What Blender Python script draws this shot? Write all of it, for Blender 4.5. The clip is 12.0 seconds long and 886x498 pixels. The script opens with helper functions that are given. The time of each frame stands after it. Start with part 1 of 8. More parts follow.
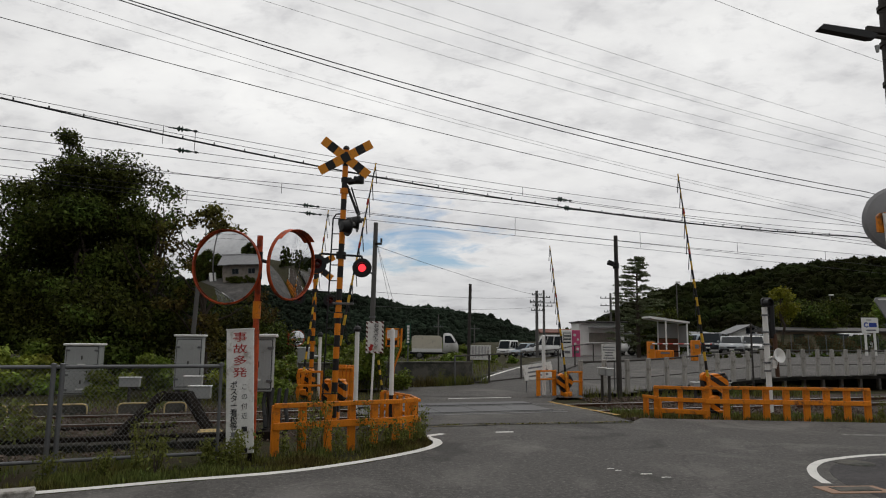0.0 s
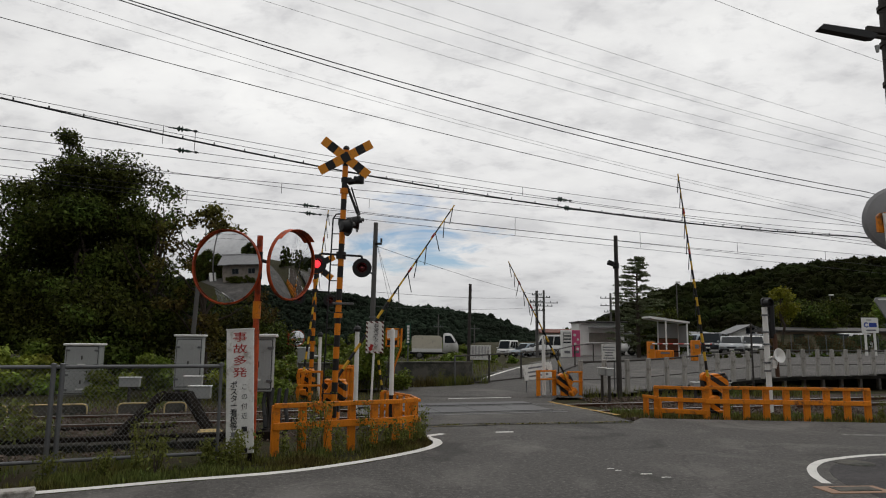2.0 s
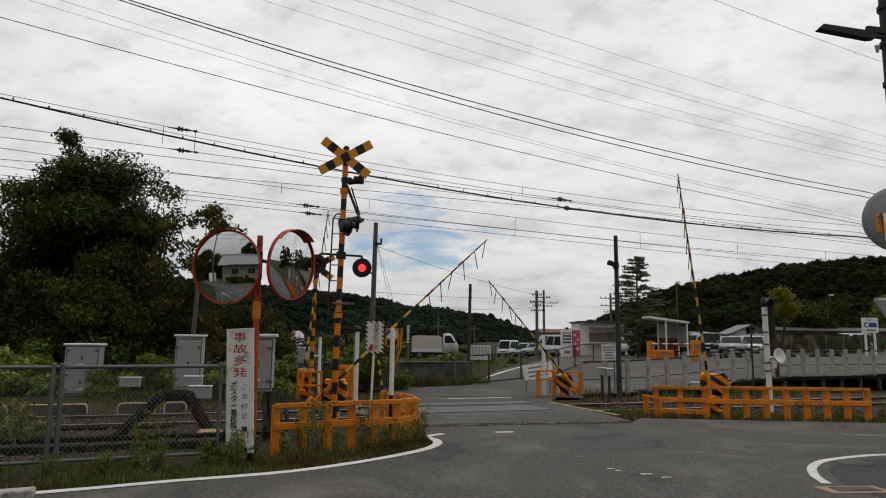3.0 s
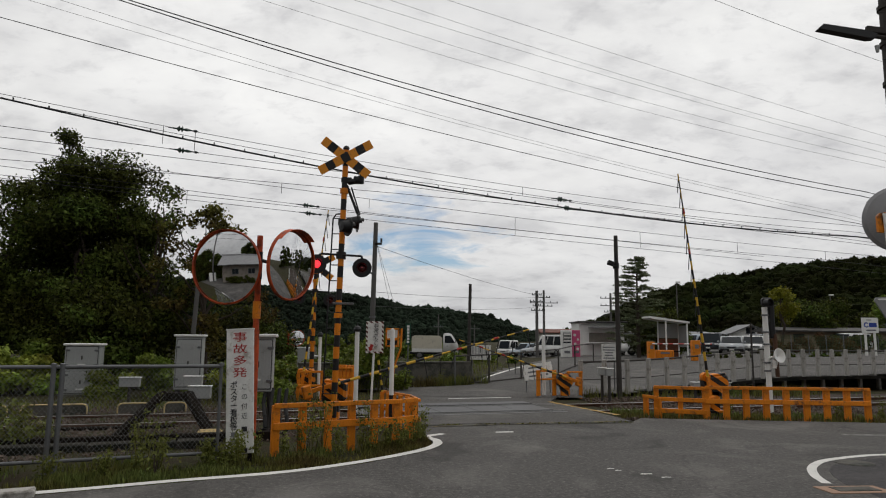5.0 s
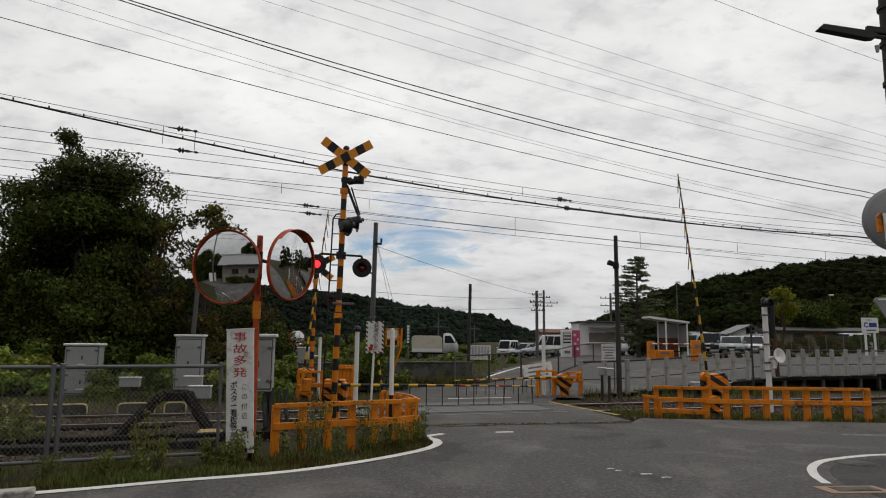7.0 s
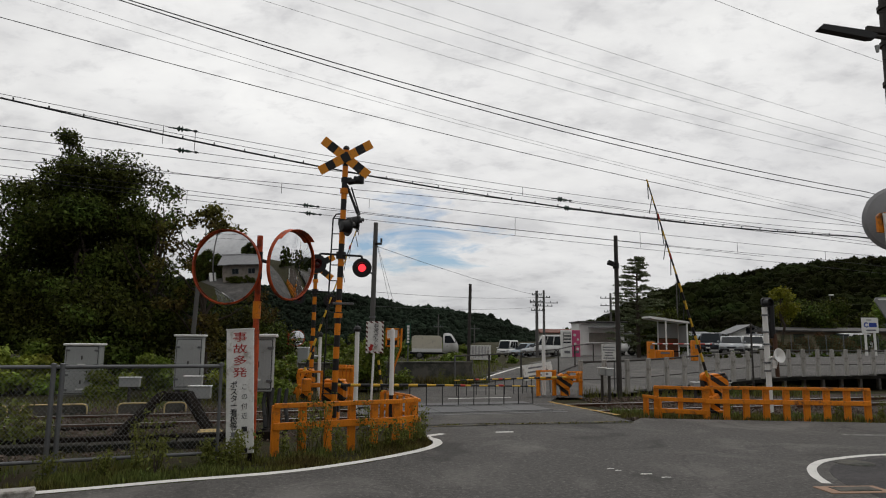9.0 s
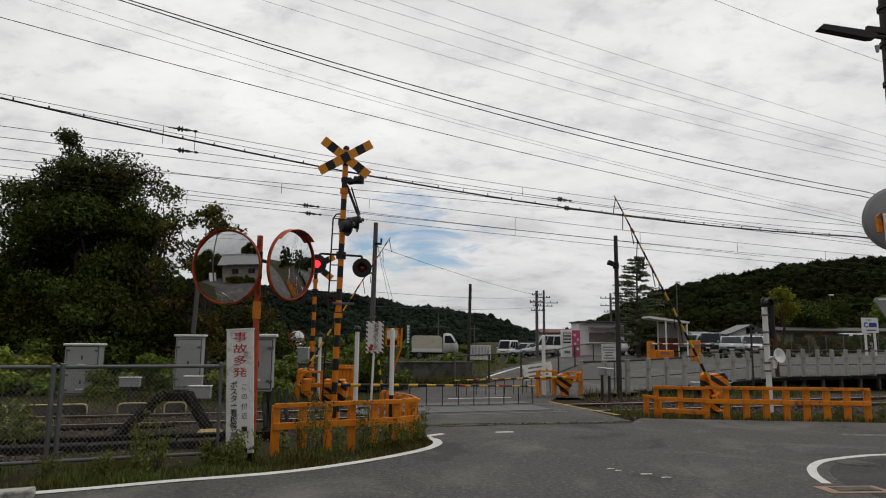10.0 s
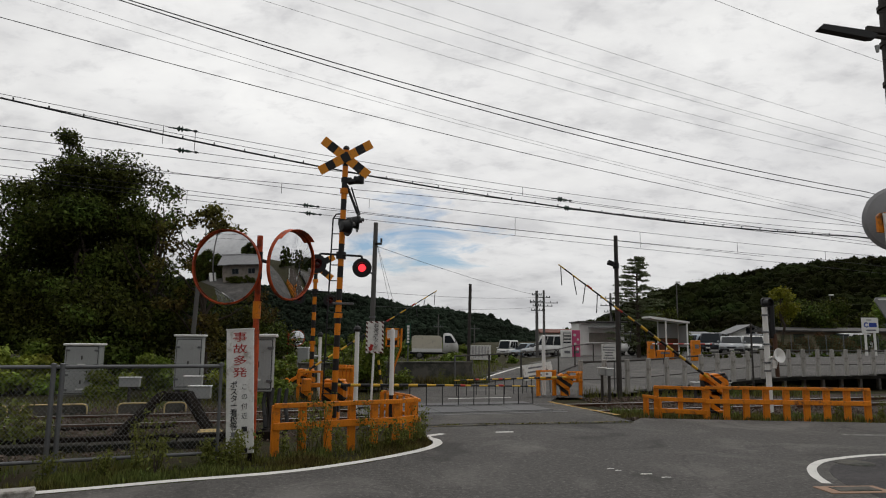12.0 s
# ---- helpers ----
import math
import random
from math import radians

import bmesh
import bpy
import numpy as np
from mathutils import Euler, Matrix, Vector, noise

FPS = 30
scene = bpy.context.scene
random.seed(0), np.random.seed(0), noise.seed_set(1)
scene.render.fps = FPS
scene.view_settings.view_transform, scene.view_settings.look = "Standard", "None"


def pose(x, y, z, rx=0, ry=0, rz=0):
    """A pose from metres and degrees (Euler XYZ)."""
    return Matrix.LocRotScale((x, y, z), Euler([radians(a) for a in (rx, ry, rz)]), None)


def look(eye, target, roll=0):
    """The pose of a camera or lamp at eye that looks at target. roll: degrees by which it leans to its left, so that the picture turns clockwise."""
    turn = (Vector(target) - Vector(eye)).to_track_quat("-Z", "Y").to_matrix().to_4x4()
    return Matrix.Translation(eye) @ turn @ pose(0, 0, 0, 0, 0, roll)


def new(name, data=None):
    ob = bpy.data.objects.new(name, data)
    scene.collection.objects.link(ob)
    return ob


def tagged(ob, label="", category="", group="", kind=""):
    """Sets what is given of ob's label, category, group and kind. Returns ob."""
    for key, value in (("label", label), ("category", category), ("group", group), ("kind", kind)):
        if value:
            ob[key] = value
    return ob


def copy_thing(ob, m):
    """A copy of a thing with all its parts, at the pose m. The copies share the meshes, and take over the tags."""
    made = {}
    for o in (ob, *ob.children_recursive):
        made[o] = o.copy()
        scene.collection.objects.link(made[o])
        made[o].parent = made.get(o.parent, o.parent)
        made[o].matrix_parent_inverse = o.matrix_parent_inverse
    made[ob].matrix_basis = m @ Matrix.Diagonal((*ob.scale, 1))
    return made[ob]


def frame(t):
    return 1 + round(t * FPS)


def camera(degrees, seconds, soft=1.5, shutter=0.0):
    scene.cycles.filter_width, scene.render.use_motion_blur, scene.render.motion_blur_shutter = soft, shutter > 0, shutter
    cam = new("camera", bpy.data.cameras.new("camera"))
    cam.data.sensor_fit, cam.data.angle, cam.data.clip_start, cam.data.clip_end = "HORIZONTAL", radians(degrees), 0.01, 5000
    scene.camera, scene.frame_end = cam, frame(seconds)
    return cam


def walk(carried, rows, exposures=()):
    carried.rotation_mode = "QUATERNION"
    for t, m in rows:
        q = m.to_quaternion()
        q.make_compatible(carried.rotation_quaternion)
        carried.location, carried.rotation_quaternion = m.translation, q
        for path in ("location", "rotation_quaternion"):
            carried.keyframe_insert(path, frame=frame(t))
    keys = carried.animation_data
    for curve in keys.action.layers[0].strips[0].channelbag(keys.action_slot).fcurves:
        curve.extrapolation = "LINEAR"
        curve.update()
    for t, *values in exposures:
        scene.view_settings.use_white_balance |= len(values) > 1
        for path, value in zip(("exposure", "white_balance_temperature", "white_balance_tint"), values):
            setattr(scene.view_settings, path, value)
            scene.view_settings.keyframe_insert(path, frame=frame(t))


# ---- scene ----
# ---- camera ----
cam = camera(68.0, 12.0, soft=1.1)
EYE = (0.0, 0.0, 1.65)
AIM = look(EYE, (0.0, 10.0, 1.65 + 10.0 * math.tan(radians(7.79))), 0.6)
walk(cam, [(0.0, AIM), (12.0, AIM)], exposures=[(0.0, 0.0), (12.0, 0.0)])

# ---- sky and sun ----
SUN_EL, SUN_AZ = radians(58), radians(28)
world = bpy.data.worlds.new("sky")
scene.world = world
world.use_nodes = True
wt = world.node_tree
wt.nodes.clear()


def wn(kind, **inputs):
    n = wt.nodes.new(kind)
    for k, v in inputs.items():
        n.inputs[k.replace("_", " ")].default_value = v
    return n


def cloud_sky():
    """Blue sky behind a broken grey and white cloud deck, laid out on a plane overhead."""
    L = wt.links.new
    sky = wt.nodes.new("ShaderNodeTexSky")
    sky.sky_type, sky.sun_disc, sky.sun_elevation, sky.sun_rotation = "NISHITA", False, SUN_EL, SUN_AZ
    sky.dust_density, sky.ozone_density = 0.2, 3.0
    gain = wn("ShaderNodeVectorMath")
    gain.operation = "SCALE"
    gain.inputs["Scale"].default_value = 0.075
    L(sky.outputs[0], gain.inputs[0])
    co = wt.nodes.new("ShaderNodeTexCoord")
    sep = wt.nodes.new("ShaderNodeSeparateXYZ")
    L(co.outputs["Generated"], sep.inputs[0])
    up = wt.nodes.new("ShaderNodeMath")
    up.operation = "MAXIMUM"
    up.inputs[1].default_value = 0.0
    L(sep.outputs[2], up.inputs[0])
    lift = wt.nodes.new("ShaderNodeMath")
    lift.operation = "ADD"
    lift.inputs[1].default_value = 0.30
    L(up.outputs[0], lift.inputs[0])
    div = wt.nodes.new("ShaderNodeVectorMath")
    div.operation = "DIVIDE"
    comb = wt.nodes.new("ShaderNodeCombineXYZ")
    for i in range(3):
        L(lift.outputs[0], comb.inputs[i])
    L(co.outputs["Generated"], div.inputs[0])
    L(comb.outputs[0], div.inputs[1])

    def fbm(scale, detail, rough, distort, shift):
        mp = wt.nodes.new("ShaderNodeMapping")
        mp.inputs["Location"].default_value = shift
        mp.inputs["Scale"].default_value = (1.0, 1.35, 1.0)
        L(div.outputs[0], mp.inputs[0])
        n = wn("ShaderNodeTexNoise", Scale=scale, Detail=detail, Roughness=rough, Distortion=distort)
        L(mp.outputs[0], n.inputs["Vector"])
        return n.outputs["Fac"]

    def ramp(src, stops):
        r = wt.nodes.new("ShaderNodeValToRGB")
        for i, (p, c) in enumerate(stops):
            e = r.color_ramp.elements[i] if i < 2 else r.color_ramp.elements.new(p)
            e.position, e.color = p, (*c, 1)
        L(src, r.inputs[0])
        return r.outputs[0]

    # light and dark of the deck at three scales
    big = ramp(fbm(1.25, 4, 0.5, 0.2, (2.3, 0.6, 0)), [(0.30, (0.60, 0.60, 0.612)), (0.47, (0.765, 0.762, 0.76)), (0.66, (0.85, 0.847, 0.84))])
    lump = ramp(fbm(4.6, 7, 0.56, 0.15, (5.2, 1.4, 0)), [(0.32, (0.83, 0.83, 0.838)), (0.46, (0.99, 0.99, 0.99)), (0.62, (1.06, 1.06, 1.055))])
    fine = ramp(fbm(13.0, 8, 0.62, 0.25, (0.7, 3.1, 0)), [(0.30, (0.87, 0.87, 0.878)), (0.46, (1.0, 1.0, 1.0)), (0.68, (1.03, 1.03, 1.025))])
    first = wt.nodes.new("ShaderNodeVectorMath")
    first.operation = "MULTIPLY"
    L(big, first.inputs[0])
    L(lump, first.inputs[1])
    deck = wt.nodes.new("ShaderNodeVectorMath")
    deck.operation = "MULTIPLY"
    L(first.outputs[0], deck.inputs[0])
    L(fine, deck.inputs[1])
    # the deck is brighter on the side of the hidden sun
    toward = wt.nodes.new("ShaderNodeVectorMath")
    toward.operation = "DOT_PRODUCT"
    toward.inputs[1].default_value = (math.sin(SUN_AZ) * math.cos(SUN_EL), math.cos(SUN_AZ) * math.cos(SUN_EL), math.sin(SUN_EL))
    L(co.outputs["Generated"], toward.inputs[0])
    side = wt.nodes.new("ShaderNodeMapRange")
    side.inputs["From Min"].default_value, side.inputs["From Max"].default_value = -0.6, 0.60
    side.inputs["To Min"].default_value, side.inputs["To Max"].default_value = 0.35, 1.065
    L(toward.outputs["Value"], side.inputs["Value"])
    lit = wt.nodes.new("ShaderNodeVectorMath")
    lit.operation = "SCALE"
    L(deck.outputs[0], lit.inputs[0])
    L(side.outputs[0], lit.inputs["Scale"])
    # the deck thins to a duller veil towards the horizon
    veil = ramp(up.outputs[0], [(0.02, (0.76, 0.765, 0.775)), (0.22, (0.93, 0.93, 0.935)), (0.45, (0.97, 0.97, 0.97))])
    dull = wt.nodes.new("ShaderNodeVectorMath")
    dull.operation = "MULTIPLY"
    L(lit.outputs[0], dull.inputs[0])
    L(veil, dull.inputs[1])
    # one torn gap over the far ridge where the blue shows
    off = wt.nodes.new("ShaderNodeVectorMath")
    off.operation = "SUBTRACT"
    off.inputs[1].default_value = (-0.08, 2.28, 0.32)
    L(div.outputs[0], off.inputs[0])
    size = wt.nodes.new("ShaderNodeVectorMath")
    size.operation = "MULTIPLY"
    size.inputs[1].default_value = (3.2, 2.1, 0.0)
    L(off.outputs[0], size.inputs[0])
    dist = wt.nodes.new("ShaderNodeVectorMath")
    dist.operation = "LENGTH"
    L(size.outputs[0], dist.inputs[0])
    near = wt.nodes.new("ShaderNodeMapRange")
    near.inputs["From Min"].default_value, near.inputs["From Max"].default_value = 0.0, 1.3
    near.inputs["To Min"].default_value, near.inputs["To Max"].default_value = 0.34, -0.20
    L(dist.outputs["Value"], near.inputs["Value"])
    tear = wt.nodes.new("ShaderNodeMath")
    tear.operation = "ADD"
    L(near.outputs[0], tear.inputs[0])
    L(fbm(3.1, 8, 0.62, 0.5, (4.05, 2.45, 0)), tear.inputs[1])
    gap = ramp(tear.outputs[0], [(0.56, (1, 1, 1)), (0.72, (0.04, 0.04, 0.04))])
    mix = wt.nodes.new("ShaderNodeMixRGB")
    L(gap, mix.inputs[0])
    L(gain.outputs[0], mix.inputs[1])
    L(dull.outputs[0], mix.inputs[2])
    bg = wt.nodes.new("ShaderNodeBackground")
    bg.inputs[1].default_value = 1.0
    L(mix.outputs[0], bg.inputs[0])
    out = wt.nodes.new("ShaderNodeOutputWorld")
    L(bg.outputs[0], out.inputs[0])


cloud_sky()
sun = new("sun", bpy.data.lights.new("sun", "SUN"))
sun.data.energy, sun.data.angle, sun.data.color = 0.6, radians(20), (1.0, 0.96, 0.9)
sun.matrix_world = look((0, 0, 60), (-60 * math.sin(SUN_AZ) / math.tan(SUN_EL), -60 * math.cos(SUN_AZ) / math.tan(SUN_EL), 0))


# ---- materials ----
def material(name, colour, rough=0.7, metal=0.0, vary=0.18, scale=6.0, grain=60.0, bump=0.15, stain=None, stain_at=0.62, rnd=0.0, coat=0.0, dist=0.01, spec=0.3):
    """A surface with large and fine variation, stains of another colour and a fine relief."""
    m = bpy.data.materials.new(name)
    m.use_nodes = True
    nt = m.node_tree
    b = nt.nodes["Principled BSDF"]
    L = nt.links.new
    co = nt.nodes.new("ShaderNodeTexCoord")
    big = nt.nodes.new("ShaderNodeTexNoise")
    big.inputs["Scale"].default_value, big.inputs["Detail"].default_value = scale, 5
    L(co.outputs["Object"], big.inputs["Vector"])
    fine = nt.nodes.new("ShaderNodeTexNoise")
    fine.inputs["Scale"].default_value, fine.inputs["Detail"].default_value, fine.inputs["Roughness"].default_value = grain, 4, 0.65
    L(co.outputs["Object"], fine.inputs["Vector"])
    add = nt.nodes.new("ShaderNodeMath")
    add.operation = "MULTIPLY_ADD"
    add.inputs[1].default_value = 0.6
    L(fine.outputs["Fac"], add.inputs[0])
    half = nt.nodes.new("ShaderNodeMath")
    half.operation = "MULTIPLY"
    half.inputs[1].default_value = 0.4
    L(big.outputs["Fac"], half.inputs[0])
    L(half.outputs[0], add.inputs[2])
    val = nt.nodes.new("ShaderNodeMapRange")
    val.inputs["From Min"].default_value, val.inputs["From Max"].default_value = 0.3, 0.7
    val.inputs["To Min"].default_value, val.inputs["To Max"].default_value = 1 - vary, 1 + vary
    L(add.outputs[0], val.inputs["Value"])
    hsv = nt.nodes.new("ShaderNodeHueSaturation")
    hsv.inputs["Color"].default_value = (*colour, 1)
    L(val.outputs[0], hsv.inputs["Value"])
    last = hsv.outputs[0]
    if rnd:
        info = nt.nodes.new("ShaderNodeObjectInfo")
        rr = nt.nodes.new("ShaderNodeMapRange")
        rr.inputs["To Min"].default_value, rr.inputs["To Max"].default_value = 1 - rnd, 1 + rnd
        L(info.outputs["Random"], rr.inputs["Value"])
        h2 = nt.nodes.new("ShaderNodeHueSaturation")
        L(rr.outputs[0], h2.inputs["Value"])
        L(last, h2.inputs["Color"])
        last = h2.outputs[0]
    if stain:
        sn = nt.nodes.new("ShaderNodeTexNoise")
        sn.inputs["Scale"].default_value, sn.inputs["Detail"].default_value, sn.inputs["Roughness"].default_value = scale * 1.7, 7, 0.7
        L(co.outputs["Object"], sn.inputs["Vector"])
        st = nt.nodes.new("ShaderNodeMapRange")
        st.inputs["From Min"].default_value, st.inputs["From Max"].default_value = stain_at - 0.06, stain_at + 0.06
        L(sn.outputs["Fac"], st.inputs["Value"])
        mx = nt.nodes.new("ShaderNodeMixRGB")
        mx.inputs[2].default_value = (*stain, 1)
        L(st.outputs[0], mx.inputs[0])
        L(last, mx.inputs[1])
        last = mx.outputs[0]
    L(last, b.inputs["Base Color"])
    b.inputs["Roughness"].default_value, b.inputs["Metallic"].default_value, b.inputs["Coat Weight"].default_value = rough, metal, coat
    b.inputs["Specular IOR Level"].default_value = spec
    if bump:
        bp = nt.nodes.new("ShaderNodeBump")
        bp.inputs["Strength"].default_value, bp.inputs["Distance"].default_value = bump, dist
        L(fine.outputs["Fac"], bp.inputs["Height"])
        L(bp.outputs[0], b.inputs["Normal"])
    return m


def striped(name, one, two, period, axis="X", phase=0.0, slant=0.0, rough=0.5, share=0.5, worn=(0.12, 0.09, 0.07)):
    """Two painted bands in turn along one axis of the part, worn and grimy in patches."""
    m = material(name, one, rough, 0.0, 0.12, 5.0, 80.0, 0.08)
    nt = m.node_tree
    b = nt.nodes["Principled BSDF"]
    L = nt.links.new
    src = b.inputs["Base Color"].links[0].from_socket
    co = nt.nodes.new("ShaderNodeTexCoord")
    sep = nt.nodes.new("ShaderNodeSeparateXYZ")
    L(co.outputs["Object"], sep.inputs[0])
    pos = sep.outputs["XYZ".index(axis)]
    if slant:
        sl = nt.nodes.new("ShaderNodeMath")
        sl.operation = "MULTIPLY_ADD"
        sl.inputs[1].default_value = slant
        L(sep.outputs[0], sl.inputs[0])
        L(pos, sl.inputs[2])
        pos = sl.outputs[0]
    ma = nt.nodes.new("ShaderNodeMath")
    ma.operation = "MULTIPLY_ADD"
    ma.inputs[1].default_value, ma.inputs[2].default_value = 1 / period, phase + 100
    L(pos, ma.inputs[0])
    fr = nt.nodes.new("ShaderNodeMath")
    fr.operation = "FRACT"
    L(ma.outputs[0], fr.inputs[0])
    gt = nt.nodes.new("ShaderNodeMath")
    gt.operation = "GREATER_THAN"
    gt.inputs[1].default_value = share
    L(fr.outputs[0], gt.inputs[0])
    mx = nt.nodes.new("ShaderNodeMixRGB")
    mx.inputs[2].default_value = (*two, 1)
    L(gt.outputs[0], mx.inputs[0])
    L(src, mx.inputs[1])
    sn = nt.nodes.new("ShaderNodeTexNoise")
    sn.inputs["Scale"].default_value, sn.inputs["Detail"].default_value, sn.inputs["Roughness"].default_value = 14, 7, 0.7
    L(co.outputs["Object"], sn.inputs["Vector"])
    st = nt.nodes.new("ShaderNodeMapRange")
    st.inputs["From Min"].default_value, st.inputs["From Max"].default_value = 0.60, 0.72
    L(sn.outputs["Fac"], st.inputs["Value"])
    m2 = nt.nodes.new("ShaderNodeMixRGB")
    m2.inputs[2].default_value = (*worn, 1)
    L(st.outputs[0], m2.inputs[0])
    L(mx.outputs[0], m2.inputs[1])
    L(m2.outputs[0], b.inputs["Base Color"])
    return m


def glowing(name, colour, strength):
    m = bpy.data.materials.new(name)
    m.use_nodes = True
    b = m.node_tree.nodes["Principled BSDF"]
    b.inputs["Base Color"].default_value = (*colour, 1)
    b.inputs["Emission Color"].default_value = (*colour, 1)
    b.inputs["Emission Strength"].default_value = strength
    return m


ORANGE, BLACK = (0.66, 0.20, 0.006), (0.012, 0.012, 0.013)


def asphalt(name, colour, worn, patch_at):
    """Aggregate grain, wheel-worn patches, darker repairs and fine cracks."""
    m = material(name, colour, 0.87, 0, 0.22, 0.35, 14, 0.2, spec=0.25)
    nt = m.node_tree
    b = nt.nodes["Principled BSDF"]
    L = nt.links.new
    src = b.inputs["Base Color"].links[0].from_socket
    co = nt.nodes.new("ShaderNodeTexCoord")

    def tex(kind, scale, **kw):
        n = nt.nodes.new(kind)
        n.inputs["Scale"].default_value = scale
        for k, v in kw.items():
            n.inputs[k].default_value = v
        L(co.outputs["Object"], n.inputs["Vector"])
        return n

    def span(sock, a, b_, lo, hi):
        r = nt.nodes.new("ShaderNodeMapRange")
        for k, v in zip(("From Min", "From Max", "To Min", "To Max"), (a, b_, lo, hi)):
            r.inputs[k].default_value = v
        L(sock, r.inputs["Value"])
        return r.outputs[0]

    def blend(fac, a, colour2, mode="MIX"):
        x = nt.nodes.new("ShaderNodeMixRGB")
        x.blend_type = mode
        L(fac, x.inputs[0])
        L(a, x.inputs[1])
        x.inputs[2].default_value = (*colour2, 1)
        return x.outputs[0]

    grain = tex("ShaderNodeTexNoise", 17, Detail=5, Roughness=0.88)
    c = blend(span(grain.outputs["Fac"], 0.53, 0.64, 0, 0.9), src, worn)
    c = blend(span(grain.outputs["Fac"], 0.46, 0.35, 0, 0.8), c, (0.018, 0.018, 0.019))
    wear = tex("ShaderNodeTexNoise", 0.55, Detail=6, Roughness=0.62, Distortion=0.8)
    c = blend(span(wear.outputs["Fac"], 0.52, 0.66, 0, 0.55), c, worn)
    c = blend(span(wear.outputs["Fac"], patch_at, patch_at - 0.06, 0, 0.7), c, tuple(v * 0.55 for v in colour))
    warp = tex("ShaderNodeTexNoise", 1.6, Detail=4)
    mixv = nt.nodes.new("ShaderNodeVectorMath")
    mixv.operation = "MULTIPLY_ADD"
    mixv.inputs[1].default_value = (0.7, 0.7, 0.0)
    L(warp.outputs["Color"], mixv.inputs[0])
    L(co.outputs["Object"], mixv.inputs[2])
    vo = nt.nodes.new("ShaderNodeTexVoronoi")
    vo.feature = "DISTANCE_TO_EDGE"
    vo.inputs["Scale"].default_value = 0.23
    L(mixv.outputs[0], vo.inputs["Vector"])
    c = blend(span(vo.outputs["Distance"], 0.005, 0.002, 0, 0.25), c, (0.02, 0.02, 0.021))
    L(c, b.inputs["Base Color"])
    bp = nt.nodes.new("ShaderNodeBump")
    bp.inputs["Strength"].default_value, bp.inputs["Distance"].default_value = 0.7, 0.012
    L(grain.outputs["Fac"], bp.inputs["Height"])
    L(bp.outputs[0], b.inputs["Normal"])
    return m


M_ASPH = asphalt("asphalt", (0.071, 0.067, 0.063), (0.182, 0.171, 0.159), 0.42)
M_LOT = asphalt("old_asphalt", (0.070, 0.066, 0.062), (0.155, 0.145, 0.134), 0.36)
M_PANEL = material("crossing_panel", (0.045, 0.044, 0.043), 0.50, 0, 0.35, 1.5, 40, 0.2, (0.03, 0.03, 0.031), 0.50, rnd=0.12, spec=0.4)
M_GROUND = material("soil_and_grass", (0.036, 0.038, 0.015), 0.95, 0, 0.55, 1.4, 25, 0.8, (0.038, 0.030, 0.018), 0.50, dist=0.05, spec=0.1)
M_BALLAST = material("ballast", (0.042, 0.031, 0.024), 0.95, 0, 0.5, 3, 22, 1.0, (0.05, 0.032, 0.022), 0.55, dist=0.06)
M_STONE = material("ballast_stone", (0.095, 0.073, 0.058), 0.9, 0, 0.55, 5, 40, 0.3, (0.07, 0.045, 0.03), 0.55)
M_LINE = material("road_paint", (0.62, 0.61, 0.58), 0.75, 0, 0.16, 3, 60, 0.3, (0.16, 0.155, 0.15), 0.66)
M_FADED = material("faded_road_paint", (0.20, 0.195, 0.185), 0.8, 0, 0.3, 4, 60, 0.3, (0.09, 0.086, 0.08), 0.5)
M_YELLOW = material("yellow_paint", (0.42, 0.25, 0.04), 0.75, 0, 0.3, 3, 60, 0.3, (0.09, 0.085, 0.075), 0.52)
M_PALEYEL = material("pale_yellow_paint", (0.60, 0.46, 0.22), 0.75, 0, 0.3, 3, 60, 0.3, (0.12, 0.10, 0.08), 0.56)
M_GHOST = material("ghost_of_paint", (0.17, 0.135, 0.06), 0.85, 0, 0.35, 4, 50, 0.3, (0.055, 0.055, 0.05), 0.47)
M_STRIP = material("worn_strip_steel", (0.06, 0.06, 0.062), 0.40, 0.3, 0.25, 3, 60, 0.15)
M_ORANGE = material("orange_paint", ORANGE, 0.55, 0, 0.26, 2.5, 50, 0.16, (0.14, 0.06, 0.025), 0.60, rnd=0.08)
M_DARKOR = material("mirror_orange", (0.42, 0.060, 0.012), 0.6, 0, 0.3, 3, 60, 0.12, (0.17, 0.035, 0.016), 0.54)
M_BLACK = material("black_paint", BLACK, 0.45, 0, 0.3, 5, 60, 0.1)
M_GREYBOX = material("grey_paint", (0.34, 0.35, 0.345), 0.5, 0.1, 0.10, 2, 50, 0.08, (0.23, 0.22, 0.20), 0.66)
M_GALV = material("galvanised", (0.14, 0.143, 0.147), 0.5, 0.5, 0.2, 6, 90, 0.1, (0.16, 0.14, 0.12), 0.66)
M_WHITE = material("white_paint", (0.72, 0.72, 0.70), 0.5, 0, 0.08, 3, 50, 0.08, (0.40, 0.38, 0.34), 0.68)
M_SIGN = material("sign_white", (0.66, 0.655, 0.63), 0.55, 0, 0.14, 3.5, 30, 0.1, (0.36, 0.33, 0.29), 0.60)
M_RED = material("sign_red", (0.36, 0.028, 0.022), 0.6, 0, 0.3, 5, 60, 0.05, (0.42, 0.22, 0.19), 0.6)
M_INK = material("sign_black", (0.018, 0.018, 0.02), 0.6, 0, 0.3, 5, 60, 0.05)
M_RUST = material("rail_rust", (0.085, 0.045, 0.028), 0.8, 0.2, 0.35, 5, 70, 0.3)
M_STEEL = material("rail_head", (0.30, 0.29, 0.28), 0.42, 1.0, 0.15, 3, 70, 0.05)
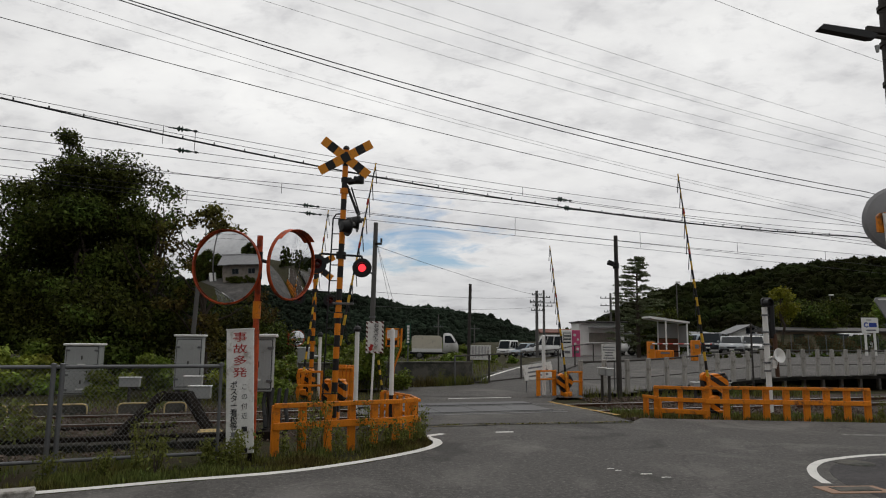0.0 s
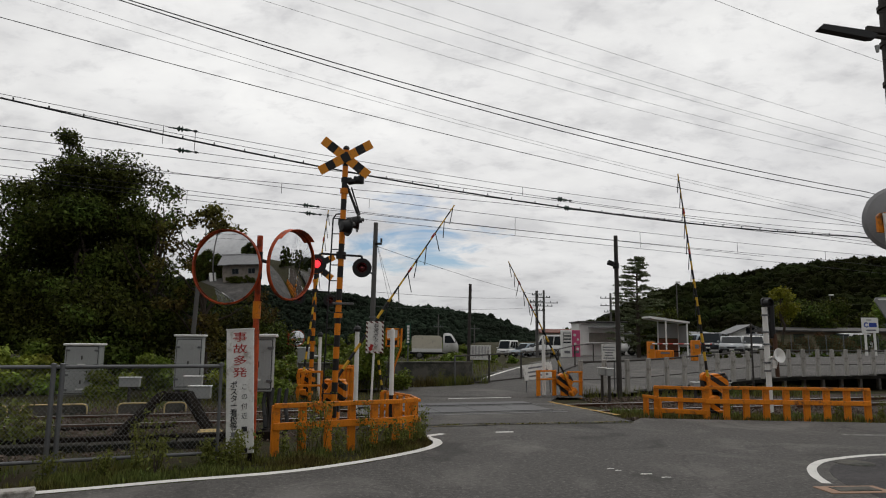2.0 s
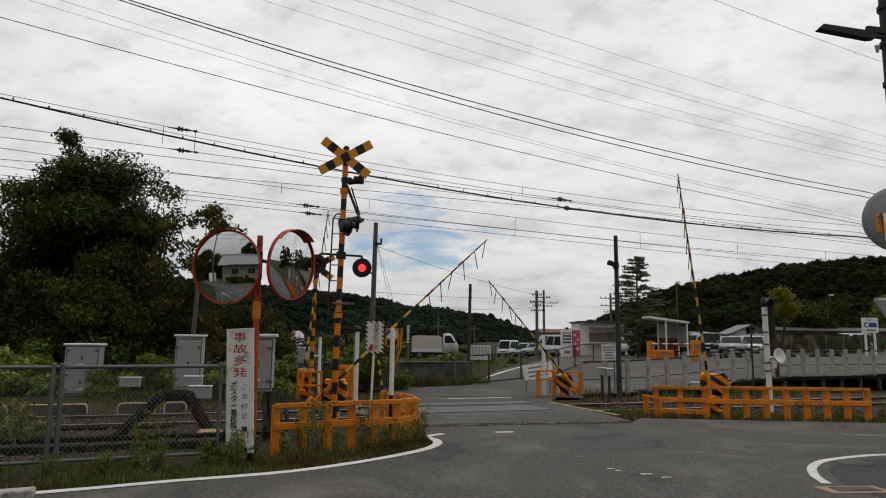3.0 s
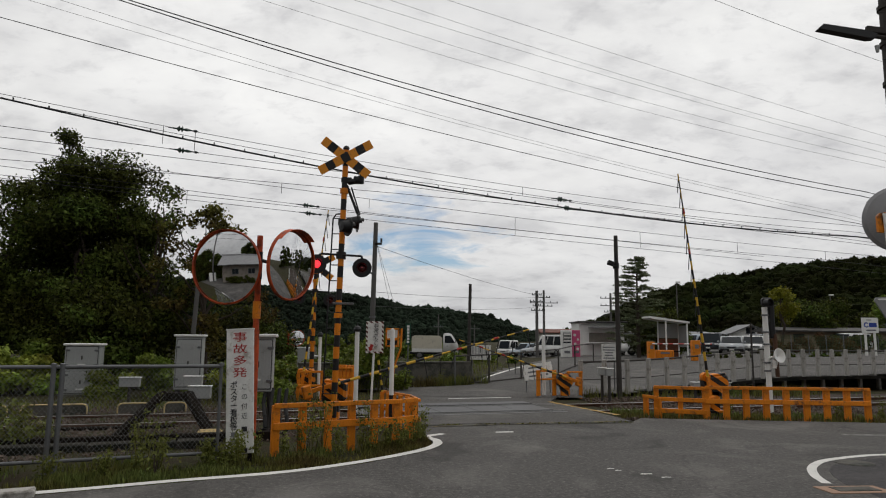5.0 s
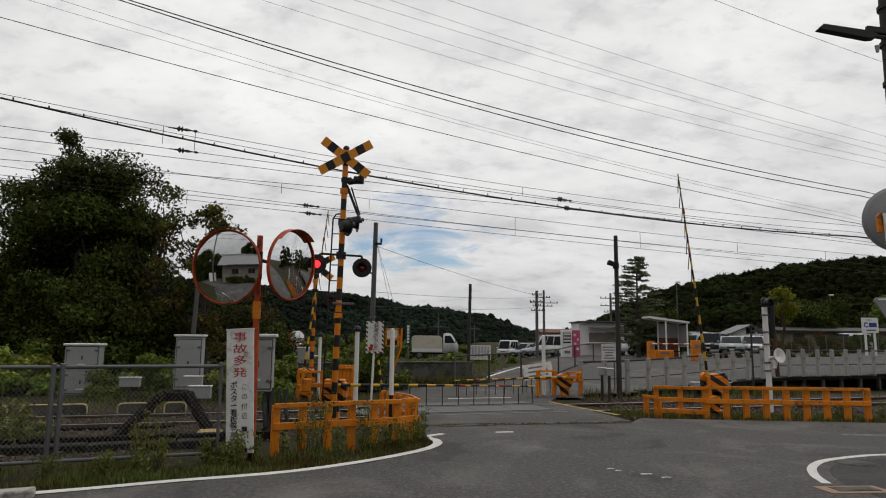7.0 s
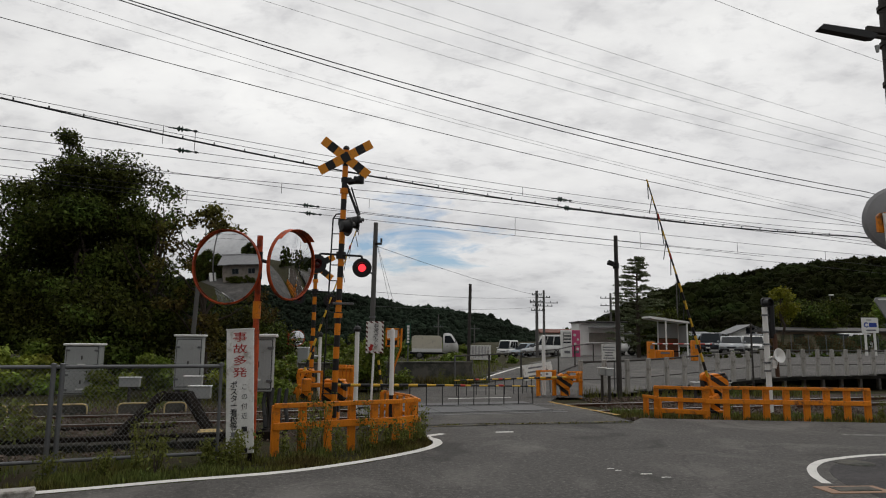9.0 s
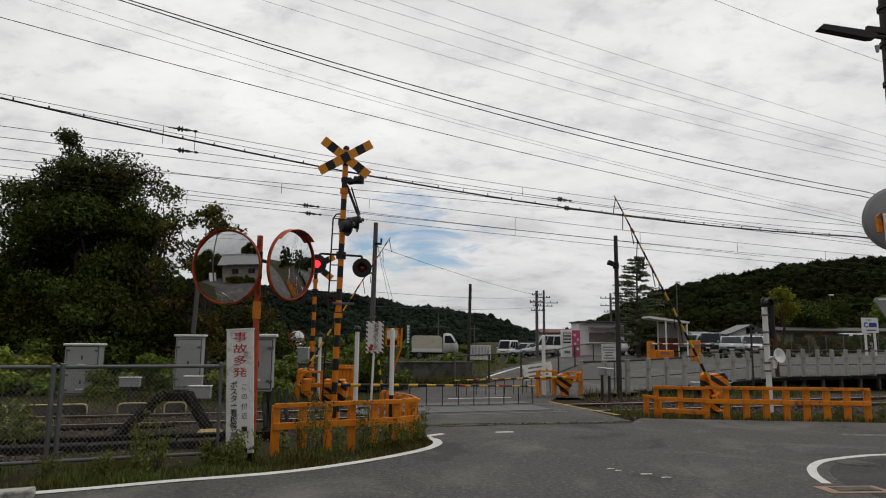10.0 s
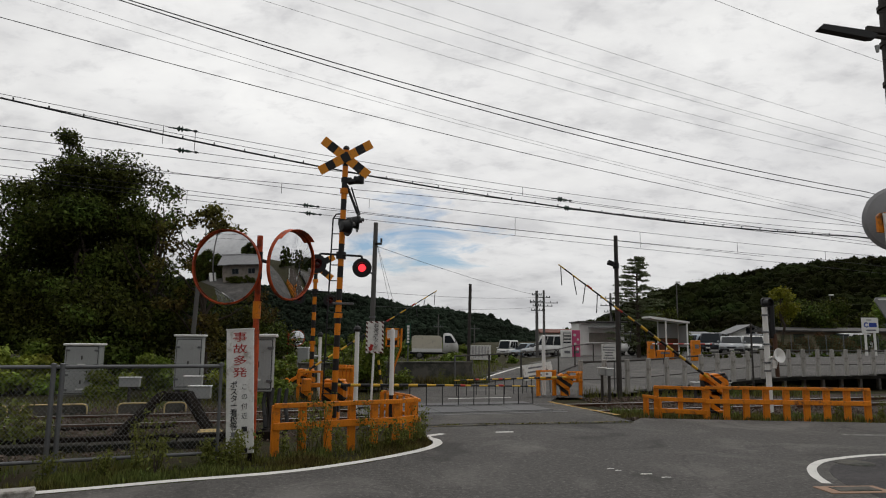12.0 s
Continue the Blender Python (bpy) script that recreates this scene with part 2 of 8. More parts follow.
M_TIMBER = material("creosote_timber", (0.012, 0.009, 0.007), 0.9, 0, 0.4, 4, 50, 0.5, spec=0.08)
M_CONC = material("concrete", (0.36, 0.345, 0.32), 0.85, 0, 0.25, 2, 45, 0.35, (0.15, 0.14, 0.12), 0.57, rnd=0.12)
M_OLDCONC = material("stained_concrete", (0.10, 0.094, 0.080), 0.9, 0, 0.35, 1.3, 35, 0.4, (0.04, 0.042, 0.035), 0.52)
# stained concrete, its colour also darkened for the shade under the slab edge
M_DARKCONC = material("stain_and_shade_concrete", (0.045, 0.041, 0.034), 0.92, 0, 0.4, 1.3, 30, 0.4, (0.014, 0.014, 0.011), 0.47, spec=0.1)
M_POLE = material("concrete_pole", (0.10, 0.096, 0.092), 0.8, 0, 0.15, 2, 60, 0.2, (0.06, 0.058, 0.054), 0.62)
M_WOODPOLE = material("dark_pole", (0.045, 0.04, 0.036), 0.8, 0, 0.3, 3, 60, 0.3)
M_WIRE = material("cable", (0.018, 0.018, 0.02), 0.6, 0, 0.1, 3, 30, 0)
M_FADEWIRE = material("weathered_cable", (0.24, 0.24, 0.245), 0.6, 0.3, 0.1, 3, 30, 0)
M_INSUL = material("insulator", (0.05, 0.075, 0.065), 0.25, 0, 0.2, 5, 50, 0)
M_MIRROR = material("mirror", (0.80, 0.81, 0.82), 0.025, 1.0, 0.02, 3, 40, 0)
M_BARK = material("bark", (0.055, 0.042, 0.032), 0.9, 0, 0.35, 6, 40, 0.7, dist=0.03)
M_RUBBER = material("rubber", (0.018, 0.018, 0.018), 0.8, 0, 0.2, 6, 50, 0.1)
M_TIMBERROOF = material("dark_roof", (0.055, 0.052, 0.05), 0.7, 0, 0.2, 3, 30, 0.3)
M_PLASTER = material("plaster", (0.42, 0.40, 0.36), 0.85, 0, 0.12, 1.5, 40, 0.2, (0.27, 0.25, 0.21), 0.64)
M_TILE = material("roof_tile", (0.12, 0.125, 0.13), 0.5, 0, 0.25, 2, 40, 0.3)
M_GLASSD = material("dark_window_glass", (0.016, 0.02, 0.024), 0.22, 0, 0.1, 2, 10, 0, spec=0.16)
M_LENS_OFF = material("dark_red_lens", (0.05, 0.006, 0.006), 0.15, 0, 0.1, 5, 40, 0, coat=0.6)
M_LENS_ON = glowing("lit_red_lens", (1.0, 0.045, 0.06), 1.35)
M_PINK = material("pink_panel", (0.55, 0.09, 0.20), 0.5, 0, 0.15, 3, 30, 0.05)
M_POST_YB = striped("mast_bands", ORANGE, BLACK, 0.46, "Z", 0.30)
M_BOARD_YB = striped("board_bands", (0.66, 0.25, 0.02), BLACK, 0.345, "X", 0.75)
M_BOOM_YB = striped("boom_bands", (0.60, 0.36, 0.03), BLACK, 0.42, "X", 0.1)
M_DIAG_YB = striped("hazard_bands", ORANGE, BLACK, 0.26, "Z", 0.2, 0.7)
M_SOS = striped("sos_edge_bands", (0.68, 0.66, 0.62), (0.10, 0.03, 0.025), 0.085, "Z", 0.0, 0.8, worn=(0.5, 0.48, 0.45))
M_GUYB = striped("guy_bands", (0.55, 0.36, 0.03), BLACK, 0.30, "Z", 0.1)


def leafy(name, colour, rough=0.55, spread=0.5, hue=0.03, trans=0.25, patch=0.8, depth=0.3, spec=0.12):
    """Leaves that vary one by one in tone; a little light comes through."""
    m = bpy.data.materials.new(name)
    m.use_nodes = True
    nt = m.node_tree
    b = nt.nodes["Principled BSDF"]
    L = nt.links.new
    g = nt.nodes.new("ShaderNodeNewGeometry")
    mr = nt.nodes.new("ShaderNodeMapRange")
    mr.inputs["To Min"].default_value, mr.inputs["To Max"].default_value = 1 - spread, 1 + spread
    L(g.outputs["Random Per Island"], mr.inputs["Value"])
    co = nt.nodes.new("ShaderNodeTexCoord")
    no = nt.nodes.new("ShaderNodeTexNoise")
    no.inputs["Scale"].default_value, no.inputs["Detail"].default_value = patch, 4
    L(co.outputs["Object"], no.inputs["Vector"])
    hr = nt.nodes.new("ShaderNodeMapRange")
    hr.inputs["From Min"].default_value, hr.inputs["From Max"].default_value = 0.3, 0.7
    hr.inputs["To Min"].default_value, hr.inputs["To Max"].default_value = 0.5 - hue, 0.5 + hue
    L(no.outputs["Fac"], hr.inputs["Value"])
    h = nt.nodes.new("ShaderNodeHueSaturation")
    h.inputs["Color"].default_value = (*colour, 1)
    pv = nt.nodes.new("ShaderNodeMapRange")
    pv.inputs["From Min"].default_value, pv.inputs["From Max"].default_value = 0.32, 0.68
    pv.inputs["To Min"].default_value, pv.inputs["To Max"].default_value = 1 - depth, 1 + depth
    L(no.outputs["Fac"], pv.inputs["Value"])
    mul = nt.nodes.new("ShaderNodeMath")
    mul.operation = "MULTIPLY"
    L(mr.outputs[0], mul.inputs[0])
    L(pv.outputs[0], mul.inputs[1])
    L(mul.outputs[0], h.inputs["Value"])
    L(hr.outputs[0], h.inputs["Hue"])
    L(h.outputs[0], b.inputs["Base Color"])
    b.inputs["Roughness"].default_value = rough
    b.inputs["Specular IOR Level"].default_value = spec
    t = nt.nodes.new("ShaderNodeBsdfTranslucent")
    L(h.outputs[0], t.inputs["Color"])
    mx = nt.nodes.new("ShaderNodeMixShader")
    mx.inputs[0].default_value = trans
    L(b.outputs[0], mx.inputs[1])
    L(t.outputs[0], mx.inputs[2])
    L(mx.outputs[0], nt.nodes["Material Output"].inputs[0])
    return m


M_LEAF = leafy("broad_leaf", (0.052, 0.064, 0.012), 0.6, 0.8, 0.045, 0.25, 0.55, 0.5, 0.07)
M_LEAFB = leafy("browning_leaf", (0.085, 0.072, 0.018), 0.6, 0.8, 0.05, 0.25, 0.55, 0.5, 0.07)
M_LEAF2 = leafy("bright_leaf", (0.125, 0.165, 0.026), 0.5, 0.5)
M_LEAFY = leafy("yellowing_leaf", (0.17, 0.165, 0.016), 0.5, 0.4)
M_PINE = leafy("conifer_needles", (0.12, 0.14, 0.075), 0.6, 0.4, 0.02)
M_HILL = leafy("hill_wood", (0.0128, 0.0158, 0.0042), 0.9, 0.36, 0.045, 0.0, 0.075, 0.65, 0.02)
# distance haze is mixed into this leaf colour: paler and bluer than M_HILL
M_HILLHAZE = leafy("hazed_hill_wood", (0.0165, 0.0235, 0.0155), 0.9, 0.4, 0.025, 0.0, 0.035, 0.55, 0.02)
M_GRASS = leafy("grass_blade", (0.115, 0.120, 0.032), 0.6, 0.6, 0.06)
M_WEED = leafy("weed_leaf", (0.135, 0.155, 0.036), 0.6, 0.5, 0.04)
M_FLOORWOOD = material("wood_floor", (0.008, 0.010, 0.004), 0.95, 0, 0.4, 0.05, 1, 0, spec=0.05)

# ---- building helpers ----
I4 = Matrix.Identity(4)


def part(name, bm, mat, parent=None, label="", m=None, smooth=False):
    """One bmesh as one mesh object under a thing or a part."""
    me = bpy.data.meshes.new(name)
    bm.normal_update()
    bm.to_mesh(me)
    bm.free()
    for mm in mat if isinstance(mat, (list, tuple)) else [mat]:
        me.materials.append(mm)
    if smooth:
        me.polygons.foreach_set("use_smooth", [True] * len(me.polygons))
    ob = new(name, me)
    ob.parent = parent
    if m is not None:
        ob.matrix_local = m
    if label:
        ob["label"] = label
    return ob


def raw(name, verts, faces, mat, parent=None, m=None):
    me = bpy.data.meshes.new(name)
    me.from_pydata(verts, [], faces)
    me.materials.append(mat)
    ob = new(name, me)
    ob.parent = parent
    if m is not None:
        ob.matrix_local = m
    return ob


def thing(name, m, label, category, group="", kind=""):
    ob = new(name)
    ob.empty_display_size = 0.1
    ob.matrix_world = m
    return tagged(ob, label, category, group, kind)


def box(bm, c, s, m=None, bevel=0.0, mi=0):
    mat = (m or I4) @ Matrix.Translation(c) @ Matrix.Diagonal((*s, 1))
    r = bmesh.ops.create_cube(bm, size=1.0, matrix=mat)
    if bevel:
        ed = list({e for v in r["verts"] for e in v.link_edges})
        rb = bmesh.ops.bevel(bm, geom=ed, offset=bevel, segments=1, affect="EDGES")
        fs = rb["faces"]
    fs = {f for v in r["verts"] if v.is_valid for f in v.link_faces}
    for f in fs:
        f.material_index = mi
    return bm


def rod(bm, a, b, r, r2=None, seg=10, mi=0, caps=True):
    a, b = Vector(a), Vector(b)
    d = b - a
    m = Matrix.Translation((a + b) / 2) @ d.to_track_quat("Z", "Y").to_matrix().to_4x4()
    g = bmesh.ops.create_cone(bm, cap_ends=caps, segments=seg, radius1=r, radius2=r if r2 is None else r2, depth=d.length, matrix=m)
    for f in {f for v in g["verts"] for f in v.link_faces}:
        f.material_index = mi
    return bm


def lathe(bm, prof, m=None, seg=24, a0=0.0, a1=360.0, mi=0):
    """Turns a profile of (radius, height) round the z axis."""
    m = m or I4
    full = abs(a1 - a0) >= 359.9
    n = seg if full else seg + 1
    rings = []
    for r, z in prof:
        rings.append([bm.verts.new(m @ Vector((r * math.cos(radians(a0 + (a1 - a0) * i / seg)), r * math.sin(radians(a0 + (a1 - a0) * i / seg)), z))) for i in range(n)])
    for p, q in zip(rings, rings[1:]):
        for i in range(seg if full else n - 1):
            j = (i + 1) % n
            f = bm.faces.new((p[i], p[j], q[j], q[i]))
            f.material_index = mi
    return bm


def prism(bm, pts, depth, m=None, mi=0):
    """A flat outline in x and z, given a thickness along y."""
    m = m or I4
    a = [bm.verts.new(m @ Vector((x, -depth / 2, z))) for x, z in pts]
    b = [bm.verts.new(m @ Vector((x, depth / 2, z))) for x, z in pts]
    n = len(pts)
    fs = [bm.faces.new(a), bm.faces.new(b[::-1])] + [bm.faces.new((a[j], a[i], b[i], b[j])) for i, j in ((k, (k + 1) % n) for k in range(n))]
    for f in fs:
        f.material_index = mi
    return bm


def BM():
    return bmesh.new()


def lettering(text, size, mat, parent, m, name="lettering", spacing=1.0, label="", bold=0.0):
    cu = bpy.data.curves.new(name, "FONT")
    cu.body, cu.size, cu.align_x, cu.align_y, cu.extrude, cu.space_line = text, size, "CENTER", "CENTER", 0.002, spacing
    cu.offset = bold
    cu.materials.append(mat)
    ob = new(name, cu)
    ob.parent = parent
    ob.matrix_local = m
    if label:
        ob["label"] = label
    return ob


def smooth(t):
    t = min(1.0, max(0.0, t))
    return t * t * (3 - 2 * t)


def rise(x, y):
    """Height of the land beyond the railway, which climbs away and towards the station."""
    xx = min(max(x, -8.0), 34.0)
    dip = 0.75 * smooth((y - 47.0) / 16.0) * smooth((12.5 - x) / 4.0)
    return smooth((y - 18.6) / 14.0) * (0.28 + 0.024 * xx) - dip


# the railway runs along U; N points away from the road
U, N = Vector((0.95, 0.313, 0)).normalized(), Vector((-0.313, 0.95, 0)).normalized()
TURN = math.degrees(math.atan2(U.y, U.x))


def track(s, c, z=0.0):
    """s metres along the railway, c metres from the eye across it."""
    p = U * s + N * c
    return Vector((p.x, p.y, z))

# ---- ground, road, railway ----
def fence_front(x):
    """How far away the forecourt's edge runs at x."""
    return 20.35 + max(0, x - 4.15) * 0.34 if x < 6.36 else (21.1 + (x - 6.36) * 0.58 if x < 13.1 else 25.0 + (x - 13.1) * 0.38)


def ground_sheet():
    def axis(near, far, step):
        a = list(np.arange(-near, near + 0.01, step))
        s, v = step, near
        while v < far:
            s *= 1.35
            v += s
            a += [v, -v]
        return sorted(a)
    xs, ys = axis(40, 1500, 1.0), axis(60, 1500, 1.0)
    verts = [(x, y, (rise(x, y) - 0.06 if not (x > 4.5 and y < fence_front(x) + 3.2) else -0.22) + 0.02 * noise.noise((x * 0.7, y * 0.7, 0))) for y in ys for x in xs]
    w = len(xs)
    faces = [(j * w + i, j * w + i + 1, (j + 1) * w + i + 1, (j + 1) * w + i) for j in range(len(ys) - 1) for i in range(w - 1)]
    tagged(raw("ground", verts, faces, M_GROUND), "weedy soil and rough grass on level ground", "ground", kind="structure")


def flat(name, pts, mat, label, category, z=0.0, thick=0.12, kind="structure"):
    bm = BM()
    top = [bm.verts.new((x, y, z)) for x, y in pts]
    bot = [bm.verts.new((x, y, z - thick)) for x, y in pts]
    bm.faces.new(top)
    n = len(pts)
    for i in range(n):
        j = (i + 1) % n
        bm.faces.new((top[i], bot[i], bot[j], top[j]))
    bmesh.ops.recalc_face_normals(bm, faces=bm.faces)
    return tagged(part(name, bm, mat), label, category, kind=kind)


def ribbon(name, pts, width, mat, label, z=0.004, thick=0.003):
    """A painted line along a smooth path."""
    bm = BM()
    path = []
    P = [Vector((x, y, 0)) for x, y in pts]
    P = [P[0] * 2 - P[1]] + P + [P[-1] * 2 - P[-2]]
    for i in range(1, len(P) - 2):
        for k in range(6):
            t = k / 6
            a, b, c, d = P[i - 1:i + 3]
            path.append(0.5 * ((2 * b) + (c - a) * t + (2 * a - 5 * b + 4 * c - d) * t * t + (3 * b - a - 3 * c + d) * t ** 3))
    path.append(P[-2])
    rows = []
    for i, p in enumerate(path):
        t = (path[min(i + 1, len(path) - 1)] - path[max(i - 1, 0)]).normalized()
        s = Vector((-t.y, t.x, 0)) * width * (0.5 + 0.05 * noise.noise((i * 0.7, width, 1)))
        rows.append([bm.verts.new((q.x, q.y, z)) for q in (p + s, p - s)])
    for a, b in zip(rows, rows[1:]):
        bm.faces.new((a[0], a[1], b[1], b[0]))
    return tagged(part(name, bm, mat), label, "road marking", kind="structure")


def road():
    verge = [(-26.0, 1.0), (-12.0, 3.6), (-6.5, 6.0), (-4.2, 7.1), (-3.1, 7.7), (-1.95, 8.3), (-1.02, 9.02), (-0.28, 9.95), (0.02, 10.6), (-0.1, 11.3), (-0.55, 12.2), (-0.8, 13.0)]
    right = [(3.95, 13.9), (4.3, 14.5), (5.2, 14.45), (7.0, 14.3), (9.6, 14.1), (16.0, 13.6), (40.0, 11.0)]
    flat("road", verge + right + [(40, -30), (-26, -30)], M_ASPH, "patched grey asphalt road before the railway crossing", "road")
    flat("crossing_deck", [(-0.8, 13.0), (3.95, 13.9), (3.6, 15.6), (2.95, 18.2), (3.4, 19.7), (-1.6, 20.0), (-1.0, 18.0), (-0.9, 14.4)], M_LOT, "worn asphalt deck of the level crossing between the rails", "crossing", 0.006)
    ribbon("edge_line", [(-9.0, 5.0), (-6.0, 6.4), (-4.11, 7.27), (-3.11, 7.82), (-1.95, 8.4), (-1.08, 9.14), (-0.38, 9.99), (-0.08, 10.61), (-0.08, 11.1), (-0.25, 11.5), (0.04, 11.85)], 0.15, M_LINE, "white painted edge line curving round the verge")
    ribbon("edge_line", [(4.57, 8.07), (4.68, 8.5), (4.9, 8.98), (5.17, 9.35), (5.46, 9.62), (5.81, 9.82), (6.15, 9.98), (6.72, 10.15), (9.5, 10.55)], 0.115, M_LINE, "white painted edge line curving round the corner")
    ribbon("stop_mark", [(0.98, 12.1), (1.15, 12.14), (1.3, 12.16)], 0.12, M_LINE, "short worn white road mark")
    ribbon("stop_mark", [(7.3, 12.3), (7.6, 12.25), (8.3, 12.2)], 0.16, M_FADED, "faded white road mark")
    for i in range(5):
        a = 2.1 + 0.16 * i + random.uniform(-0.1, 0.1)
        b = 8.75 - 0.13 * i + random.uniform(-0.15, 0.15)
        ribbon("worn_mark", [(a, b), (a + 0.03, b + 0.03), (a + random.uniform(0.05, 0.12), b + random.uniform(-0.03, 0.06))], random.uniform(0.02, 0.05), M_LINE, "scuffed remains of white road paint")
    ribbon("yellow_line", [(2.9, 18.0), (3.2, 17.1), (3.55, 16.1), (3.95, 15.0)], 0.14, M_YELLOW, "worn yellow line along the crossing edge", z=0.012)
    ribbon("white_line", [(0.2, 18.6), (1.1, 18.9), (2.0, 19.2)], 0.12, M_LINE, "worn white line beyond the crossing", z=0.012)
    ribbon("yellow_line", [(-0.75, 12.55), (0.5, 12.95), (1.7, 13.35), (3.6, 13.85)], 0.10, M_GHOST, "faded yellow stop line before the crossing", z=0.012)
    # seam of old asphalt with weeds before the deck
    flat("seam", [(-0.8, 12.75), (3.9, 13.65), (3.9, 13.75), (-0.8, 12.87)], M_OLDCONC, "cracked concrete seam across the road", "road seam", 0.010, 0.01)
    flat("corner_patch", [(4.78, 8.07), (4.9, 8.5), (5.08, 8.9), (5.32, 9.22), (5.6, 9.46), (5.95, 9.68), (6.8, 9.95), (9.5, 10.35), (12.0, 9.6), (12.0, 6.5), (4.75, 6.8)], asphalt("smooth_dark_asphalt", (0.046, 0.043, 0.044), (0.085, 0.08, 0.08), 0.44), "smooth dark asphalt patch inside the road corner", "road", 0.0035, 0.003)
    # drain cover at the corner
    blk = None
    for i in range(4):
        m = pose(-4.45 - 0.5 * i, 6.98 - 0.26 * i, 0.02, 0, 0, 27)
        if blk is None:
            bm = BM()
            box(bm, (0, 0, 0), (0.54, 0.22, 0.10), None, 0.015)
            blk = tagged(part("kerb_block", bm, M_CONC), "pale concrete kerb block at the road edge", "kerb", "kerb blocks")
            blk.matrix_world = m
        else:
            copy_thing(blk, m)
    t = thing("drain_cover", pose(4.68, 7.74, 0.0, 0, 0, 6), "square concrete drain cover with dark inset flush in asphalt", "drain cover")
    bm = BM()
    box(bm, (0, 0, 0.004), (0.75, 0.34, 0.012), None, 0.003)
    part("frame", bm, material("terracotta_paving", (0.30, 0.19, 0.13), 0.8, 0, 0.2, 4, 60, 0.3), t)
    bm = BM()
    box(bm, (0.02, 0, 0.012), (0.5, 0.2, 0.01), None, 0.003)
    part("lid", bm, M_OLDCONC, t)
    t = thing("manhole_cover", pose(5.74, 9.42, 0.0), "dark round iron manhole cover flush in the asphalt", "manhole cover")
    bm = BM()
    lathe(bm, [(0.25, 0.0), (0.25, 0.008), (0.22, 0.010)], None, 28)
    part("rim", bm, M_OLDCONC, t)
    bm = BM()
    lathe(bm, [(0.215, 0.0), (0.215, 0.011), (0.20, 0.014), (0.001, 0.014)], None, 28)
    part("plate", bm, M_OLDCONC, t)


def lot():
    """Asphalt that climbs from the crossing to the station forecourt."""
    xs = list(np.arange(-3.2, 8, 0.35)) + list(np.arange(8, 44.1, 1.0))
    ys = list(np.arange(18.6, 32, 0.35)) + list(np.arange(32, 75, 1.0))
    verts, faces, idx = [], [], {}
    def inside(x, y):
        edge_left = -1.6 if y < 21.0 else (-2.8 + (y - 21.9) * 1.75 if y < 24.1 else min(9.0, 0.78 + (y - 24.0) * 0.34))
        near = 19.2 if x < 4.2 else fence_front(x) + 0.1
        return x >= edge_left - 0.01 and y >= near
    for j, y in enumerate(ys):
        for i, x in enumerate(xs):
            idx[i, j] = len(verts)
            verts.append((x, y, rise(x, y) + 0.012))
    for j in range(len(ys) - 1):
        for i in range(len(xs) - 1):
            cx, cy = (xs[i] + xs[i + 1]) / 2, (ys[j] + ys[j + 1]) / 2
            if inside(cx, cy):
                faces.append((idx[i, j], idx[i + 1, j], idx[i + 1, j + 1], idx[i, j + 1]))
    tagged(raw("forecourt", verts, faces, M_LOT), "pale worn asphalt ramp and station forecourt", "forecourt", kind="structure")


RAIL_PROFILE = [(-0.065, 0), (0.065, 0), (0.065, 0.015), (0.012, 0.03), (0.012, 0.11), (0.035, 0.12), (0.035, 0.15), (-0.035, 0.15), (-0.035, 0.12), (-0.012, 0.11), (-0.012, 0.03), (-0.065, 0.015)]


